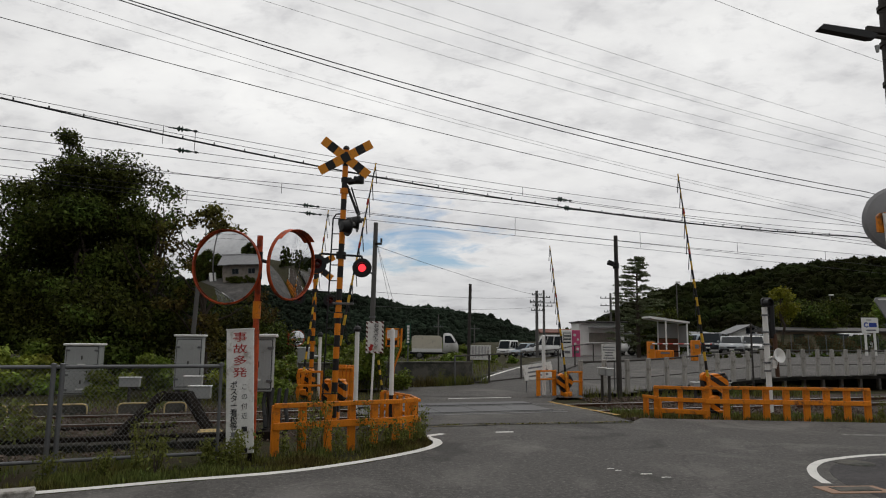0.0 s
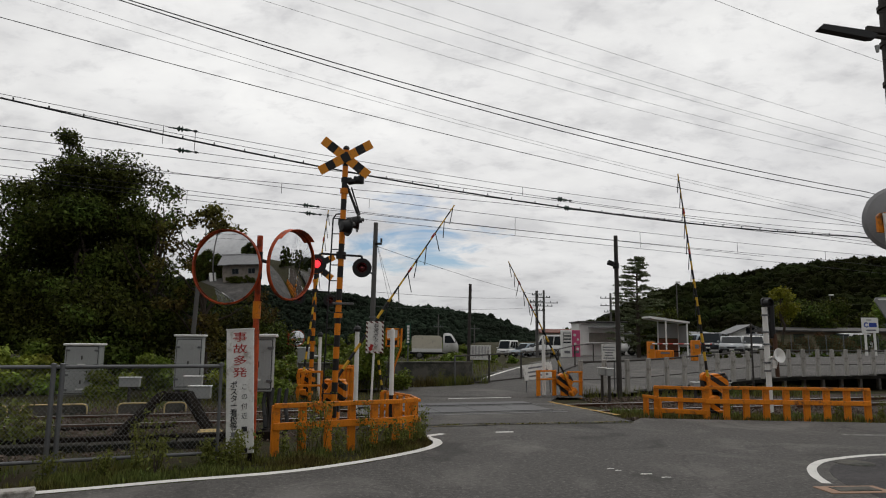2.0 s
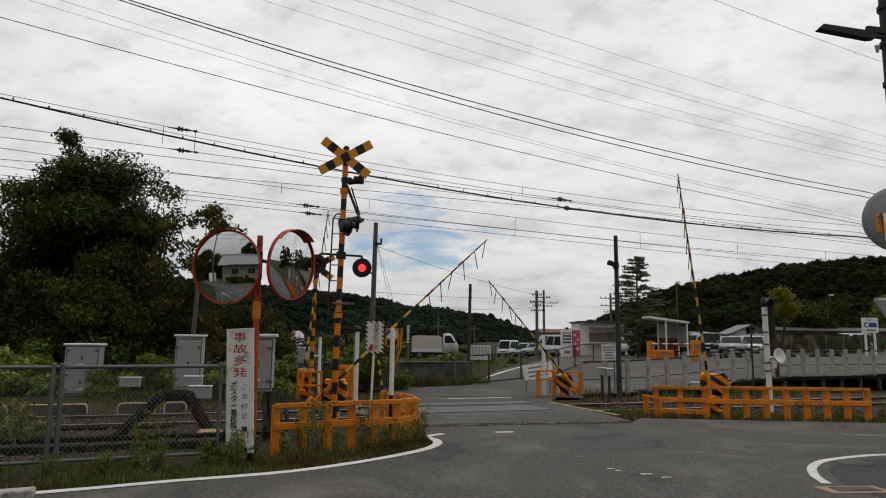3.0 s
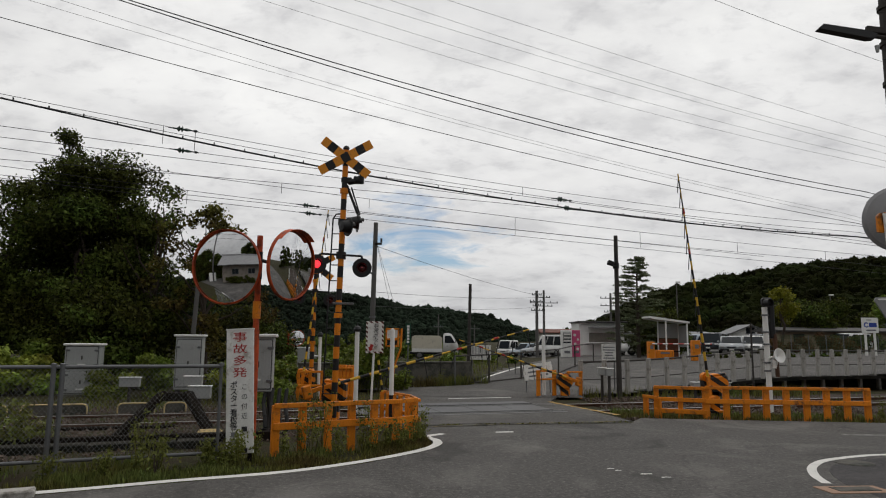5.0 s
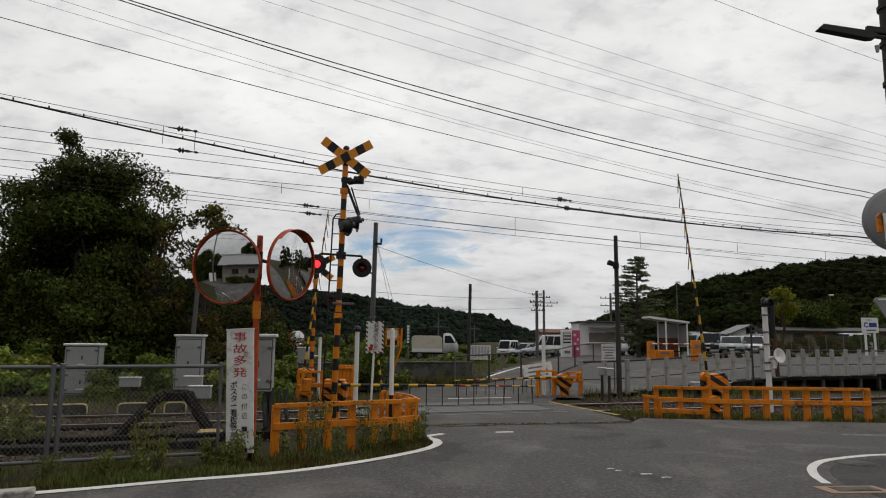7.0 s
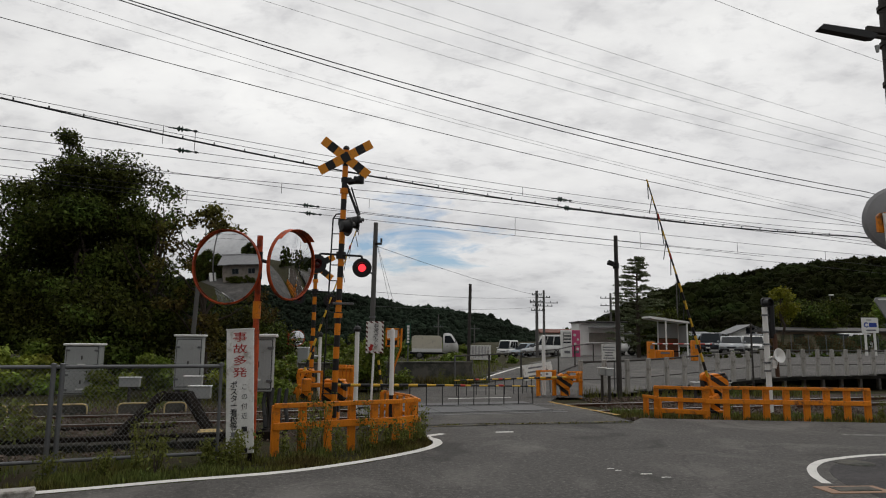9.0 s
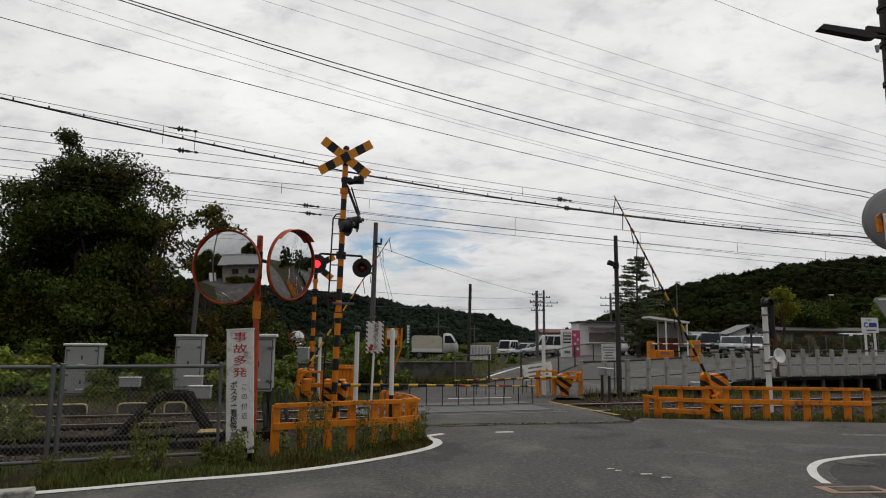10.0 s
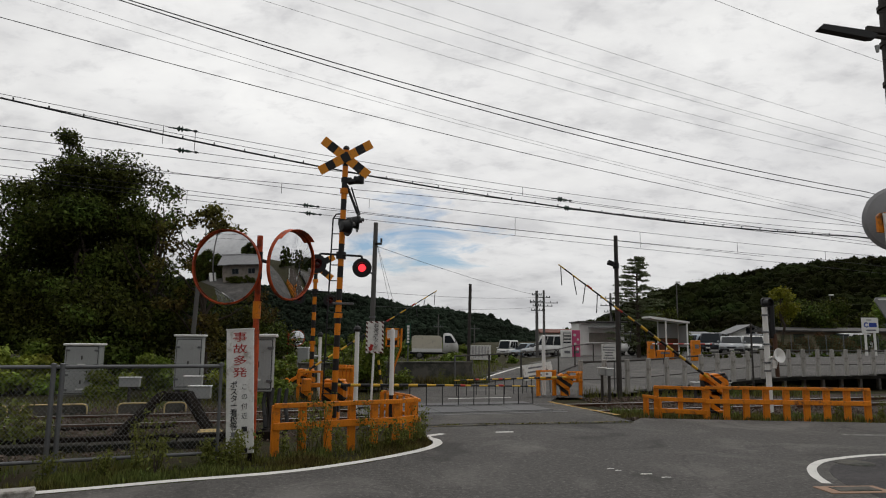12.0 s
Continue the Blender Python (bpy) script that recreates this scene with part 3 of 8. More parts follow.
def railway():
    bm = BM()
    # ballast bed with a rough surface
    ss, cs = np.arange(-40, 60, 0.5), np.arange(11.4, 18.01, 0.33)
    grid = []
    for s in ss:
        row = []
        for c in cs:
            edge = smooth((c - 11.4) / 0.8) * smooth((18.0 - c) / 0.6)
            z = -0.22 + 0.14 * edge + 0.04 * noise.noise((s * 2.1, c * 2.1, 3))
            p = track(s, c, z)
            if -1.3 < p.x < 4.1 and c < 17.2:
                p.z = -0.35
            row.append(bm.verts.new(p))
        grid.append(row)
    for a, b in zip(grid, grid[1:]):
        for i in range(len(a) - 1):
            bm.faces.new((a[i], b[i], b[i + 1], a[i + 1]))
    tagged(part("ballast_bed", bm, M_BALLAST), "brown rust-stained ballast bed of the railway", "ballast", kind="structure")
    for c in (14.05, 15.55):
        t = thing("rail", Matrix.Translation(track(0, c, -0.155)) @ pose(0, 0, 0, 0, 0, TURN), "rusty steel rail with a bright worn head", "rail", "rails of the track")
        bm = BM()
        prism(bm, RAIL_PROFILE, 110, pose(10, 0, 0, 0, 0, 90))
        part("web", bm, M_RUST, t)
        bm = BM()
        box(bm, (10, 0, 0.153), (110, 0.062, 0.012), None, 0.004)
        part("head", bm, M_STEEL, t, "bright worn running surface")
    base = None
    for k in range(70):
        s = -24 + 0.64 * k
        m = Matrix.Translation(track(s, 14.8, -0.19)) @ pose(0, 0, 0, 0, 0, TURN)
        p = track(s, 14.8)
        if -1.4 < p.x < 4.2:
            continue
        if base is None:
            bm = BM()
            box(bm, (0, 0, 0), (0.22, 2.4, 0.16), None, 0.015)
            base = tagged(part("sleeper", bm, M_TIMBER), "dark creosoted timber sleeper bedded in ballast", "sleeper", "sleepers of the track")
            base.matrix_world = m
        else:
            copy_thing(base, m)
    # guard strips beside the rails on the deck
    for c in (13.9, 14.2, 15.4, 15.7):
        bm = BM()
        box(bm, (1.9 + 0.33 * (c - 14) , 0, 0.0), (4.4, 0.09, 0.05), None, 0.006)
        ob = part("flangeway_strip", bm, M_STRIP)
        ob.matrix_world = Matrix.Translation(track(3.6, c, -0.012)) @ pose(0, 0, 0, 0, 0, TURN)
        tagged(ob, "smooth steel strip beside the rail in the deck", "rail strip", "strips beside the rails")
    # smooth panels between and beside the rails on the deck
    deck = bpy.data.objects["crossing_deck"]
    slab = None
    for c, w in ((14.8, 1.12), (16.05, 0.55)):
        for k in range(5):
            s0 = 3.3 + 0.93 * k
            m = Matrix.Translation(track(s0 + 0.15 * (c - 14.8), c, 0.012)) @ pose(0, 0, 0, 0, 0, TURN) @ Matrix.Diagonal((1, w, 1, 1))
            if slab is None:
                bm = BM()
                box(bm, (0, 0, 0), (0.922, 1.0, 0.03), None, 0.008)
                slab = part("deck_panel", bm, M_PANEL, deck, "", m)
            else:
                o = slab.copy()
                scene.collection.objects.link(o)
                o.matrix_local = m
    # dark beams added along the near rail as its black band, up to the crossing
    g = thing("guard_timber", Matrix.Translation(track(-9.5, 13.62, -0.12)) @ pose(0, 0, 0, 0, 0, TURN), "row of dark beams added beside the rail", "timber beam")
    beam = None
    for k in range(7):
        m = pose(-7.0 + 2.42 * k, 0.02 * (k % 2), 0.0)
        if beam is None:
            bm = BM()
            box(bm, (0, 0, 0), (2.38, 0.16, 0.24), None, 0.012)
            beam = part("beam", bm, M_TIMBER, g, "", m)
        else:
            o = beam.copy()
            scene.collection.objects.link(o)
            o.matrix_local = m
    # stones
    rnd = random.Random(5)
    verts, faces = [], []
    for _ in range(21000):
        s, c = rnd.uniform(-14, 16), rnd.uniform(10.4, 17.8)
        if c < 11.5 and s > -1.0:
            continue
        p = track(s, c)
        if -1.3 < p.x < 4.15:
            continue
        r = rnd.uniform(0.025, 0.065)
        o = Vector((p.x, p.y, -0.075 + rnd.uniform(-0.02, 0.03)))
        n = len(verts)
        rot = Euler((rnd.uniform(0, 6), rnd.uniform(0, 6), rnd.uniform(0, 6))).to_matrix()
        for v in ((1, 0, 0), (-1, 0.2, 0), (0, 1, 0.1), (0.1, -1, 0), (0, 0, 0.8), (0, 0.1, -0.8)):
            verts.append(tuple(o + rot @ Vector(v) * r))
        for f in ((0, 2, 4), (2, 1, 4), (1, 3, 4), (3, 0, 4), (2, 0, 5), (1, 2, 5), (3, 1, 5), (0, 3, 5)):
            faces.append(tuple(n + i for i in f))
    tagged(raw("ballast_stones", verts, faces, M_STONE), "loose brown and grey ballast stones along the track", "ballast", kind="stuff")
    # concrete cable trough nearer the road
    ob = thing("cable_trough", Matrix.Translation(track(0.2, 11.25, -0.05)) @ pose(0, 0, 0, 0, 0, TURN), "low concrete cable trough lids in a row", "cable trough")
    lid = None
    for i in range(26):
        if lid is None:
            bm = BM()
            box(bm, (0, 0, 0), (0.60, 0.34, 0.20), None, 0.012)
            lid = part("lid", bm, M_DARKCONC, ob, "", pose(-16, 0, 0))
        else:
            o = lid.copy()
            scene.collection.objects.link(o)
            o.matrix_local = pose(-16 + i * 0.62, 0, random.uniform(-0.01, 0.01), 0, random.uniform(-1, 1), 0)
    bm = BM()
    box(bm, (-8, 0, 0), (17, 0.16, 0.2), None, 0.01)
    ob = part("timber_kerb", bm, M_TIMBER)
    ob.matrix_world = Matrix.Translation(track(0.4, 11.75, -0.02)) @ pose(0, 0, 0, 0, 0, TURN)
    tagged(ob, "dark timber kerb beam along the ballast", "kerb")


ground_sheet()
road()
lot()
railway()


# ---- level crossing equipment ----
def crossing_mast(m, h, lean, arm_z):
    t = thing("crossing_mast", m @ pose(0, 0, 0, 0, lean, 0), "black and orange banded crossing mast with crossbuck and lamps", "crossing signal", "crossing masts")
    bm = BM()
    rod(bm, (0, 0, 0.0), (0, 0, h), 0.062, 0.058, 16)
    part("pole", bm, M_POST_YB, t, "pole painted in black and orange bands", smooth=False)
    bm = BM()
    lathe(bm, [(0.0, 0.07), (0.05, 0.05), (0.07, 0.0), (0.06, -0.03)], Matrix.Translation((0, 0, h + 0.03)), 12)
    part("cap", bm, M_BLACK, t)
    for z in (0.05, h * 0.38, h * 0.842):
        bm = BM()
        lathe(bm, [(0.055, -0.05), (0.085, -0.05), (0.085, 0.05), (0.055, 0.05)], Matrix.Translation((0, 0, z)), 14)
        part("collar", bm, M_ORANGE, t)
    for a, y in ((-37, -0.085), (30, -0.10)):
        bm = BM()
        box(bm, (0, 0, 0), (1.20, 0.02, 0.19), None, 0.004)
        part("crossbuck_board", bm, M_BOARD_YB, t, "black and orange diagonal board", pose(0.01, y, h - 0.18, 0, -a, 0))
    # lamps on a cross arm
    z = arm_z
    bm = BM()
    rod(bm, (-0.40, -0.07, z + 0.03), (0.42, -0.07, z - 0.0), 0.022)
    lathe(bm, [(0.06, -0.06), (0.10, -0.06), (0.10, 0.08), (0.06, 0.08)], Matrix.Translation((0, 0, z)), 14)
    rod(bm, (-0.40, -0.07, z + 0.03), (-0.47, -0.1, z - 0.06), 0.022)
    rod(bm, (0.42, -0.07, z), (0.46, -0.1, z - 0.09), 0.022)
    part("lamp_arm", bm, M_BLACK, t)
    lamps = []
    for x, dz, yaw in ((-0.45, -0.19, 16), (0.455, -0.245, 4)):
        lamps.append(lamp_head(t, pose(x, -0.16, z + dz, 0, 0, yaw)))
    return t, lamps


def lamp_head(t, m):
    """A round black warning lamp; its lens turns in the housing, dull on one side and lit on the other."""
    bm = BM()
    q = m @ pose(0, 0, 0, 90, 0, 0)
    lathe(bm, [(0.0, -0.16), (0.10, -0.15), (0.125, -0.05), (0.135, 0.0)], q, 20)
    lathe(bm, [(0.135, 0.0), (0.190, 0.0), (0.193, 0.012), (0.100, 0.014), (0.085, 0.0), (0.083, -0.04)], q, 28)
    lathe(bm, [(0.105, 0.012), (0.108, 0.12), (0.100, 0.12), (0.097, 0.014)], q, 18, 10, 170)
    head = part("lamp_head", bm, M_BLACK, t, "black lamp housing with round backing plate and hood", None)
    bm = BM()
    lathe(bm, [(0.004, 0.046), (0.038, 0.040), (0.064, 0.021), (0.076, 0.0)], pose(0, 0, 0, 90, 0, 0), 24, mi=0)
    lathe(bm, [(0.076, 0.0), (0.064, -0.021), (0.038, -0.040), (0.004, -0.046)], pose(0, 0, 0, 90, 0, 0), 24, mi=1)
    lens = part("lens", bm, [M_LENS_ON, M_LENS_OFF], t, "round red signal lens", m, True)
    return lens, m


def gate(m, length, arm_yaw, cut, flip=False, labels="", drum=False):
    """A barrier machine with its boom; the boom's poses are in the machine's space."""
    t = thing("crossing_gate", m, labels, "barrier", "crossing gates")
    bm = BM()
    dx = 0.24 if flip else 0.0
    box(bm, (dx, 0.02, 0.03), (0.46, 0.36, 0.06), None, 0.01)
    box(bm, (dx, 0.02, 0.27), (0.22, 0.22, 0.46), None, 0.02)
    part("pedestal", bm, M_DIAG_YB, t, "striped pedestal")
    bm = BM()
    if drum:
        rod(bm, (0, -0.14, 0.70), (0, 0.20, 0.70), 0.235, seg=24)
        rod(bm, (0, -0.17, 0.70), (0, -0.14, 0.70), 0.20, 0.235, 24)
        rod(bm, (0, 0.20, 0.70), (0, 0.23, 0.70), 0.235, 0.20, 24)
        box(bm, (0.0, 0.03, 0.52), (0.28, 0.26, 0.16), None, 0.03)
    elif flip:
        q = pose(0.28, 0.05, 0.70, 0, -9, 0)
        box(bm, (0, 0, 0), (0.56, 0.34, 0.28), q, 0.04)
        box(bm, (0.02, 0, 0.16), (0.46, 0.30, 0.05), q, 0.02)
        box(bm, (0.24, 0.05, 0.48), (0.34, 0.28, 0.22), None, 0.03)
    else:
        box(bm, (0.0, 0.05, 0.68), (0.50, 0.34, 0.40), None, 0.05)
        box(bm, (0.0, 0.05, 0.89), (0.42, 0.28, 0.06), None, 0.02)
    part("housing", bm, M_DIAG_YB, t, "motor housing in black and orange stripes")
    bm = BM()
    rod(bm, (0, -0.22, 0.82), (0, -0.05, 0.82), 0.10, seg=16)
    rod(bm, (0, -0.26, 0.82), (0, -0.22, 0.82), 0.05, seg=12)
    part("shaft", bm, M_ORANGE, t)
    bm = BM()
    rod(bm, (0.0, 0, 0), (cut, 0, 0), 0.032, 0.028, 12)
    boom = part("boom", bm, M_BOOM_YB, t, "long thin barrier boom in yellow and black bands")
    bm = BM()
    rod(bm, (cut - 0.05, 0, 0), (length, 0, -0.02), 0.022, 0.014, 10)
    part("boom_tip", bm, M_BOOM_YB, boom)
    bm = BM()
    box(bm, (-0.28, 0, 0.0), (0.62, 0.05, 0.09), None, 0.01)
    box(bm, (-0.52, 0, 0.0), (0.18, 0.12, 0.26), None, 0.02)
    part("counterweight", bm, M_ORANGE, boom, "orange counterweight arm")
    for k in range(2):
        bm = BM()
        x = length * (0.60 + 0.20 * k)
        rod(bm, (x, 0, -0.006), (x + 0.12, 0, -0.007), 0.025, seg=10)
        part("reflector", bm, M_RED, boom, "red reflective sleeve")
    strips = []
    n = 10
    for k in range(n):
        x = cut * 0.62 + (length - 0.06 - cut * 0.62) * k / (n - 1)
        bm = BM()
        rod(bm, (0, 0, 0), (0, 0, -0.40), 0.010, 0.010, 6)
        strips.append((part("hanging_rod", bm, M_BLACK, boom, "thin dark hanging rod", pose(x, 0, -0.02)), x))
    return t, boom, strips, arm_yaw


MAST_A, LAMPS_A = crossing_mast(pose(-2.12, 13.2, 0.0), 5.5, 1.0, 3.29)
MAST_B, LAMPS_B = crossing_mast(pose(-3.84, 19.6, 0.0, 0, 0, 8), 3.95, 0.6, 3.0)
GATE_A = gate(pose(-2.2, 13.75, -0.115), 4.76, 24, 2.1, labels="striped barrier machine with a boom that comes down across the road")
GATE_B = gate(pose(3.65, 19.9, -0.25), 3.90, 212, 1.6, labels="orange barrier machine beyond the track with boom coming down", drum=True)
GATE_C = gate(pose(6.1, 15.6, 0.02), 4.75, 206, 2.3, labels="striped barrier machine behind the orange guard fence, boom coming down late", flip=True)
GATE_D = gate(pose(-3.85, 18.9, -0.15), 4.70, 24, 2.0, labels="striped barrier machine beside the far mast, boom coming down late")
for lens, m in LAMPS_B:
    lens.matrix_local = m @ pose(0, 0, 0, 0, 0, 180)


# ---- fences by the road ----
def plank_fence(name, pts, spacing, h, mids, label, width=0.115):
    """Orange guard fence: flat posts with rails along their faces."""
    a0 = Vector((*pts[0], 0))
    t = thing(name, Matrix.Translation(a0), label, "guard fence", "orange guard fences")
    post_mesh = None
    for i, (p, q) in enumerate(zip(pts, pts[1:])):
        p, q = Vector((*p, 0)), Vector((*q, 0))
        d = (q - p)
        yaw = math.degrees(math.atan2(d.y, d.x))
        n = max(1, round(d.length / spacing))
        for k in range(0 if i == 0 else 1, n + 1):
            m = Matrix.Translation(p + d * k / n - a0) @ pose(0, 0, 0, 0, 0, yaw)
            if post_mesh is None:
                bm = BM()
                box(bm, (0, 0, (h - 0.02) / 2 - 0.06), (width, 0.075, h + 0.10), None, 0.008)
                post_mesh = part("post", bm, M_ORANGE, t, "", m)
            else:
                o = post_mesh.copy()
                scene.collection.objects.link(o)
                o.matrix_local = m
        for z, th in mids:
            bm = BM()
            box(bm, (d.length / 2, -0.055, z), (d.length + 0.08, 0.04, th), None, 0.006)
            part("rail", bm, M_ORANGE, t, "", Matrix.Translation(p - a0) @ pose(0, 0, 0, 0, 0, yaw))
    return t


plank_fence("guard_fence", [(-2.42, 9.85), (-1.72, 10.25), (-0.72, 10.75), (-0.46, 11.05)], 0.38, 0.68, [(0.655, 0.07), (0.36, 0.105)], "orange painted guard fence of flat posts and rails in weeds")
plank_fence("guard_fence", [(-0.43, 11.35), (-0.62, 12.1), (-1.15, 13.0)], 0.28, 0.64, [(0.62, 0.05), (0.30, 0.06)], "orange guard fence returning to the barrier machine", 0.06)
plank_fence("guard_fence", [(4.82, 15.05), (5.78, 14.72)], 0.46, 0.66, [(0.63, 0.07), (0.37, 0.09), (0.12, 0.10)], "short orange guard fence panel at the crossing edge", 0.11)
plank_fence("guard_fence", [(5.80, 14.70), (9.22, 14.52)], 0.41, 0.68, [(0.655, 0.07), (0.36, 0.10)], "long orange painted guard fence along the road edge", 0.13)
plank_fence("guard_fence", [(4.68, 15.35), (4.86, 15.0)], 0.6, 0.42, [(0.40, 0.07)], "short low orange end post and rail", 0.12)
plank_fence("guard_fence", [(2.85, 19.7), (3.35, 19.9)], 0.42, 0.78, [(0.74, 0.05), (0.5, 0.05)], "small orange guard fence beside the far barrier machine", 0.11)
plank_fence("guard_fence", [(3.8, 20.1), (4.2, 20.2)], 0.42, 0.72, [(0.70, 0.05), (0.42, 0.05)], "small orange guard fence on the far kerb", 0.09)
plank_fence("guard_fence", [(-2.68, 17.25), (-2.28, 17.05)], 0.125, 0.98, [(0.88, 0.05), (0.2, 0.05)], "orange guard fence of upright planks beyond the track", 0.09)
plank_fence("guard_fence", [(-3.9, 18.2), (-3.3, 18.4)], 0.3, 0.75, [(0.72, 0.06), (0.35, 0.06)], "orange guard fence round the far barrier machine", 0.08)


M_MESHWIRE = material("mesh_wire", (0.22, 0.225, 0.23), 0.5, 0.4, 0.2, 6, 90, 0)


def chain_fence():
    a, b = Vector((-7.2, 7.42, 0)), Vector((-2.93, 9.16, 0))
    d = b - a
    yaw = math.degrees(math.atan2(d.y, d.x))
    t = thing("chain_link_fence", Matrix.Translation(a) @ pose(0, 0, 0, 0, 0, yaw), "grey chain-link fence on steel posts beside the track", "fence")
    n, h = d.length, 1.27
    for x in (0.35, n - 2.09, n - 1.99, n - 0.09):
        bm = BM()
        rod(bm, (x, 0, -0.15), (x, 0, h), 0.030 if x < n - 1 else 0.022, seg=12)
        lathe(bm, [(0.036, -0.02), (0.036, 0.02), (0.0, 0.03)], Matrix.Translation((x, 0, h)), 12)
        part("post", bm, M_GALV, t)
    for z in (h - 0.02, 0.10):
        bm = BM()
        rod(bm, (0, 0, z), (n - 0.07, 0, z), 0.024, seg=10)
        part("rail", bm, M_GALV, t)
    verts, faces = [], []
    step, lo, hi, r = 0.058, 0.10, h - 0.03, 0.0017
    for sgn in (1, -1):
        x = -hi
        while x < n + hi:
            x0, z0, x1, z1 = x, lo, x + (hi - lo) * 0.85, hi
            if sgn < 0:
                x0, x1 = x1, x0
            u0, u1 = max(0, (0 - x0) / (x1 - x0)) if x1 > x0 else max(0, (n - x0) / (x1 - x0)), 1.0
            u1 = min(1, (n - x0) / (x1 - x0)) if x1 > x0 else min(1, (0 - x0) / (x1 - x0))
            if u1 > u0:
                pa = (x0 + (x1 - x0) * u0, z0 + (z1 - z0) * u0)
                pb = (x0 + (x1 - x0) * u1, z0 + (z1 - z0) * u1)
                k = len(verts)
                for px_, pz in (pa, pb):
                    verts += [(px_ - r, 0.001 * sgn, pz), (px_ + r, 0.001 * sgn, pz), (px_, 0.001 * sgn + 2 * r, pz)]
                faces += [(k, k + 1, k + 4, k + 3), (k + 1, k + 2, k + 5, k + 4), (k + 2, k, k + 3, k + 5)]
            x += step
    ob = raw("wire_mesh", verts, faces, M_MESHWIRE, t)
    tagged(ob, "diamond wire mesh", kind="stuff")


chain_fence()


# ---- signs, mirrors and posts by the near mast ----
def accident_sign():
    t = thing("warning_board", pose(-2.705, 9.15, -0.06, -1.0, -2.9, 0), "tall white board with red and black hand-lettered words", "sign")
    bm = BM()
    box(bm, (0, 0, 0.98), (0.375, 0.03, 1.66), None, 0.006)
    part("board", bm, M_SIGN, t)
    bm = BM()
    for x in (-0.12, 0.12):
        box(bm, (x, 0.035, 0.85), (0.05, 0.04, 1.75), None, 0.005)
    part("stake", bm, M_TIMBER, t)
    bm = BM()
    box(bm, (0, -0.004, 1.815), (0.385, 0.042, 0.02), None, 0.003)
    part("edge_cap", bm, M_SIGN, t)
    wide = Matrix.Diagonal((1.45, 1.0, 1.0, 1.0))
    for i, ch in enumerate("事故多発"):
        lettering(ch, 0.142, M_RED, t, pose(0.0, -0.0165, 1.70 - 0.161 * i, 90, 0, 0) @ wide, "red_lettering", bold=0.0006)
    for i, ch in enumerate("ポスター看板等"):
        lettering(ch, 0.105, M_INK, t, pose(-0.08, -0.0165, 1.055 - 0.092 * i, 90, 0, 0), "black_lettering", bold=0.0010)
    for i, ch in enumerate("この付近"):
        lettering(ch, 0.088, M_INK, t, pose(0.065, -0.0165, 1.025 - 0.13 * i, 90, 0, 0), "black_lettering")
    for x, z, w in ((0.065, 0.47, 0.075), (0.065, 0.19, 0.085), (-0.08, 0.40, 0.07), (-0.08, 0.31, 0.08), (-0.08, 0.22, 0.07)):
        bm = BM()
        box(bm, (x, -0.0165, z), (w, 0.003, 0.065))
        part("lettering_bar", bm, M_GREYINK if x < 0 else M_INK, t)


M_GREYINK = material("faded_ink", (0.16, 0.16, 0.17), 0.7, 0, 0.3, 6, 60, 0)


def convex_mirror(t, m, r, behind=False, hood=0.055, a0=35, a1=145):
    """A domed traffic mirror: silvered cap, orange rim, hood and back shell."""
    R_ = r * 5.0
    q = m @ pose(0, 0, 0, 90, 0, 0)
    bm = BM()
    prof = []
    for i in range(13):
        a = math.asin(r / R_) * i / 12
        prof.append((max(0.0005, R_ * math.sin(a)), R_ * math.cos(a) - R_ * math.cos(math.asin(r / R_))))
    lathe(bm, prof, q, 64)
    part("mirror_face", bm, M_MIRROR, t, "domed mirror face", None, True)
    bm = BM()
    lathe(bm, [(r - 0.004, 0.012), (r + 0.006, 0.03), (r + 0.024, 0.022), (r + 0.028, -0.02), (r - 0.01, -0.05), (r * 0.6, -0.10), (0.001, -0.12)], q, 48)
    part("rim", bm, M_GREYSHELL if behind else M_DARKOR, t, "orange rim and back shell")
    bm = BM()
    lathe(bm, [(r + 0.024, 0.0), (r + 0.028, hood), (r + 0.022, hood), (r + 0.016, 0.0)], q, 30, a0, a1)
    part("hood", bm, M_GREYSHELL if behind else M_DARKOR, t, "curved hood over the top edge")


M_GREYSHELL = material("grey_shell", (0.24, 0.24, 0.245), 0.45, 0.2, 0.1, 3, 40, 0.05)


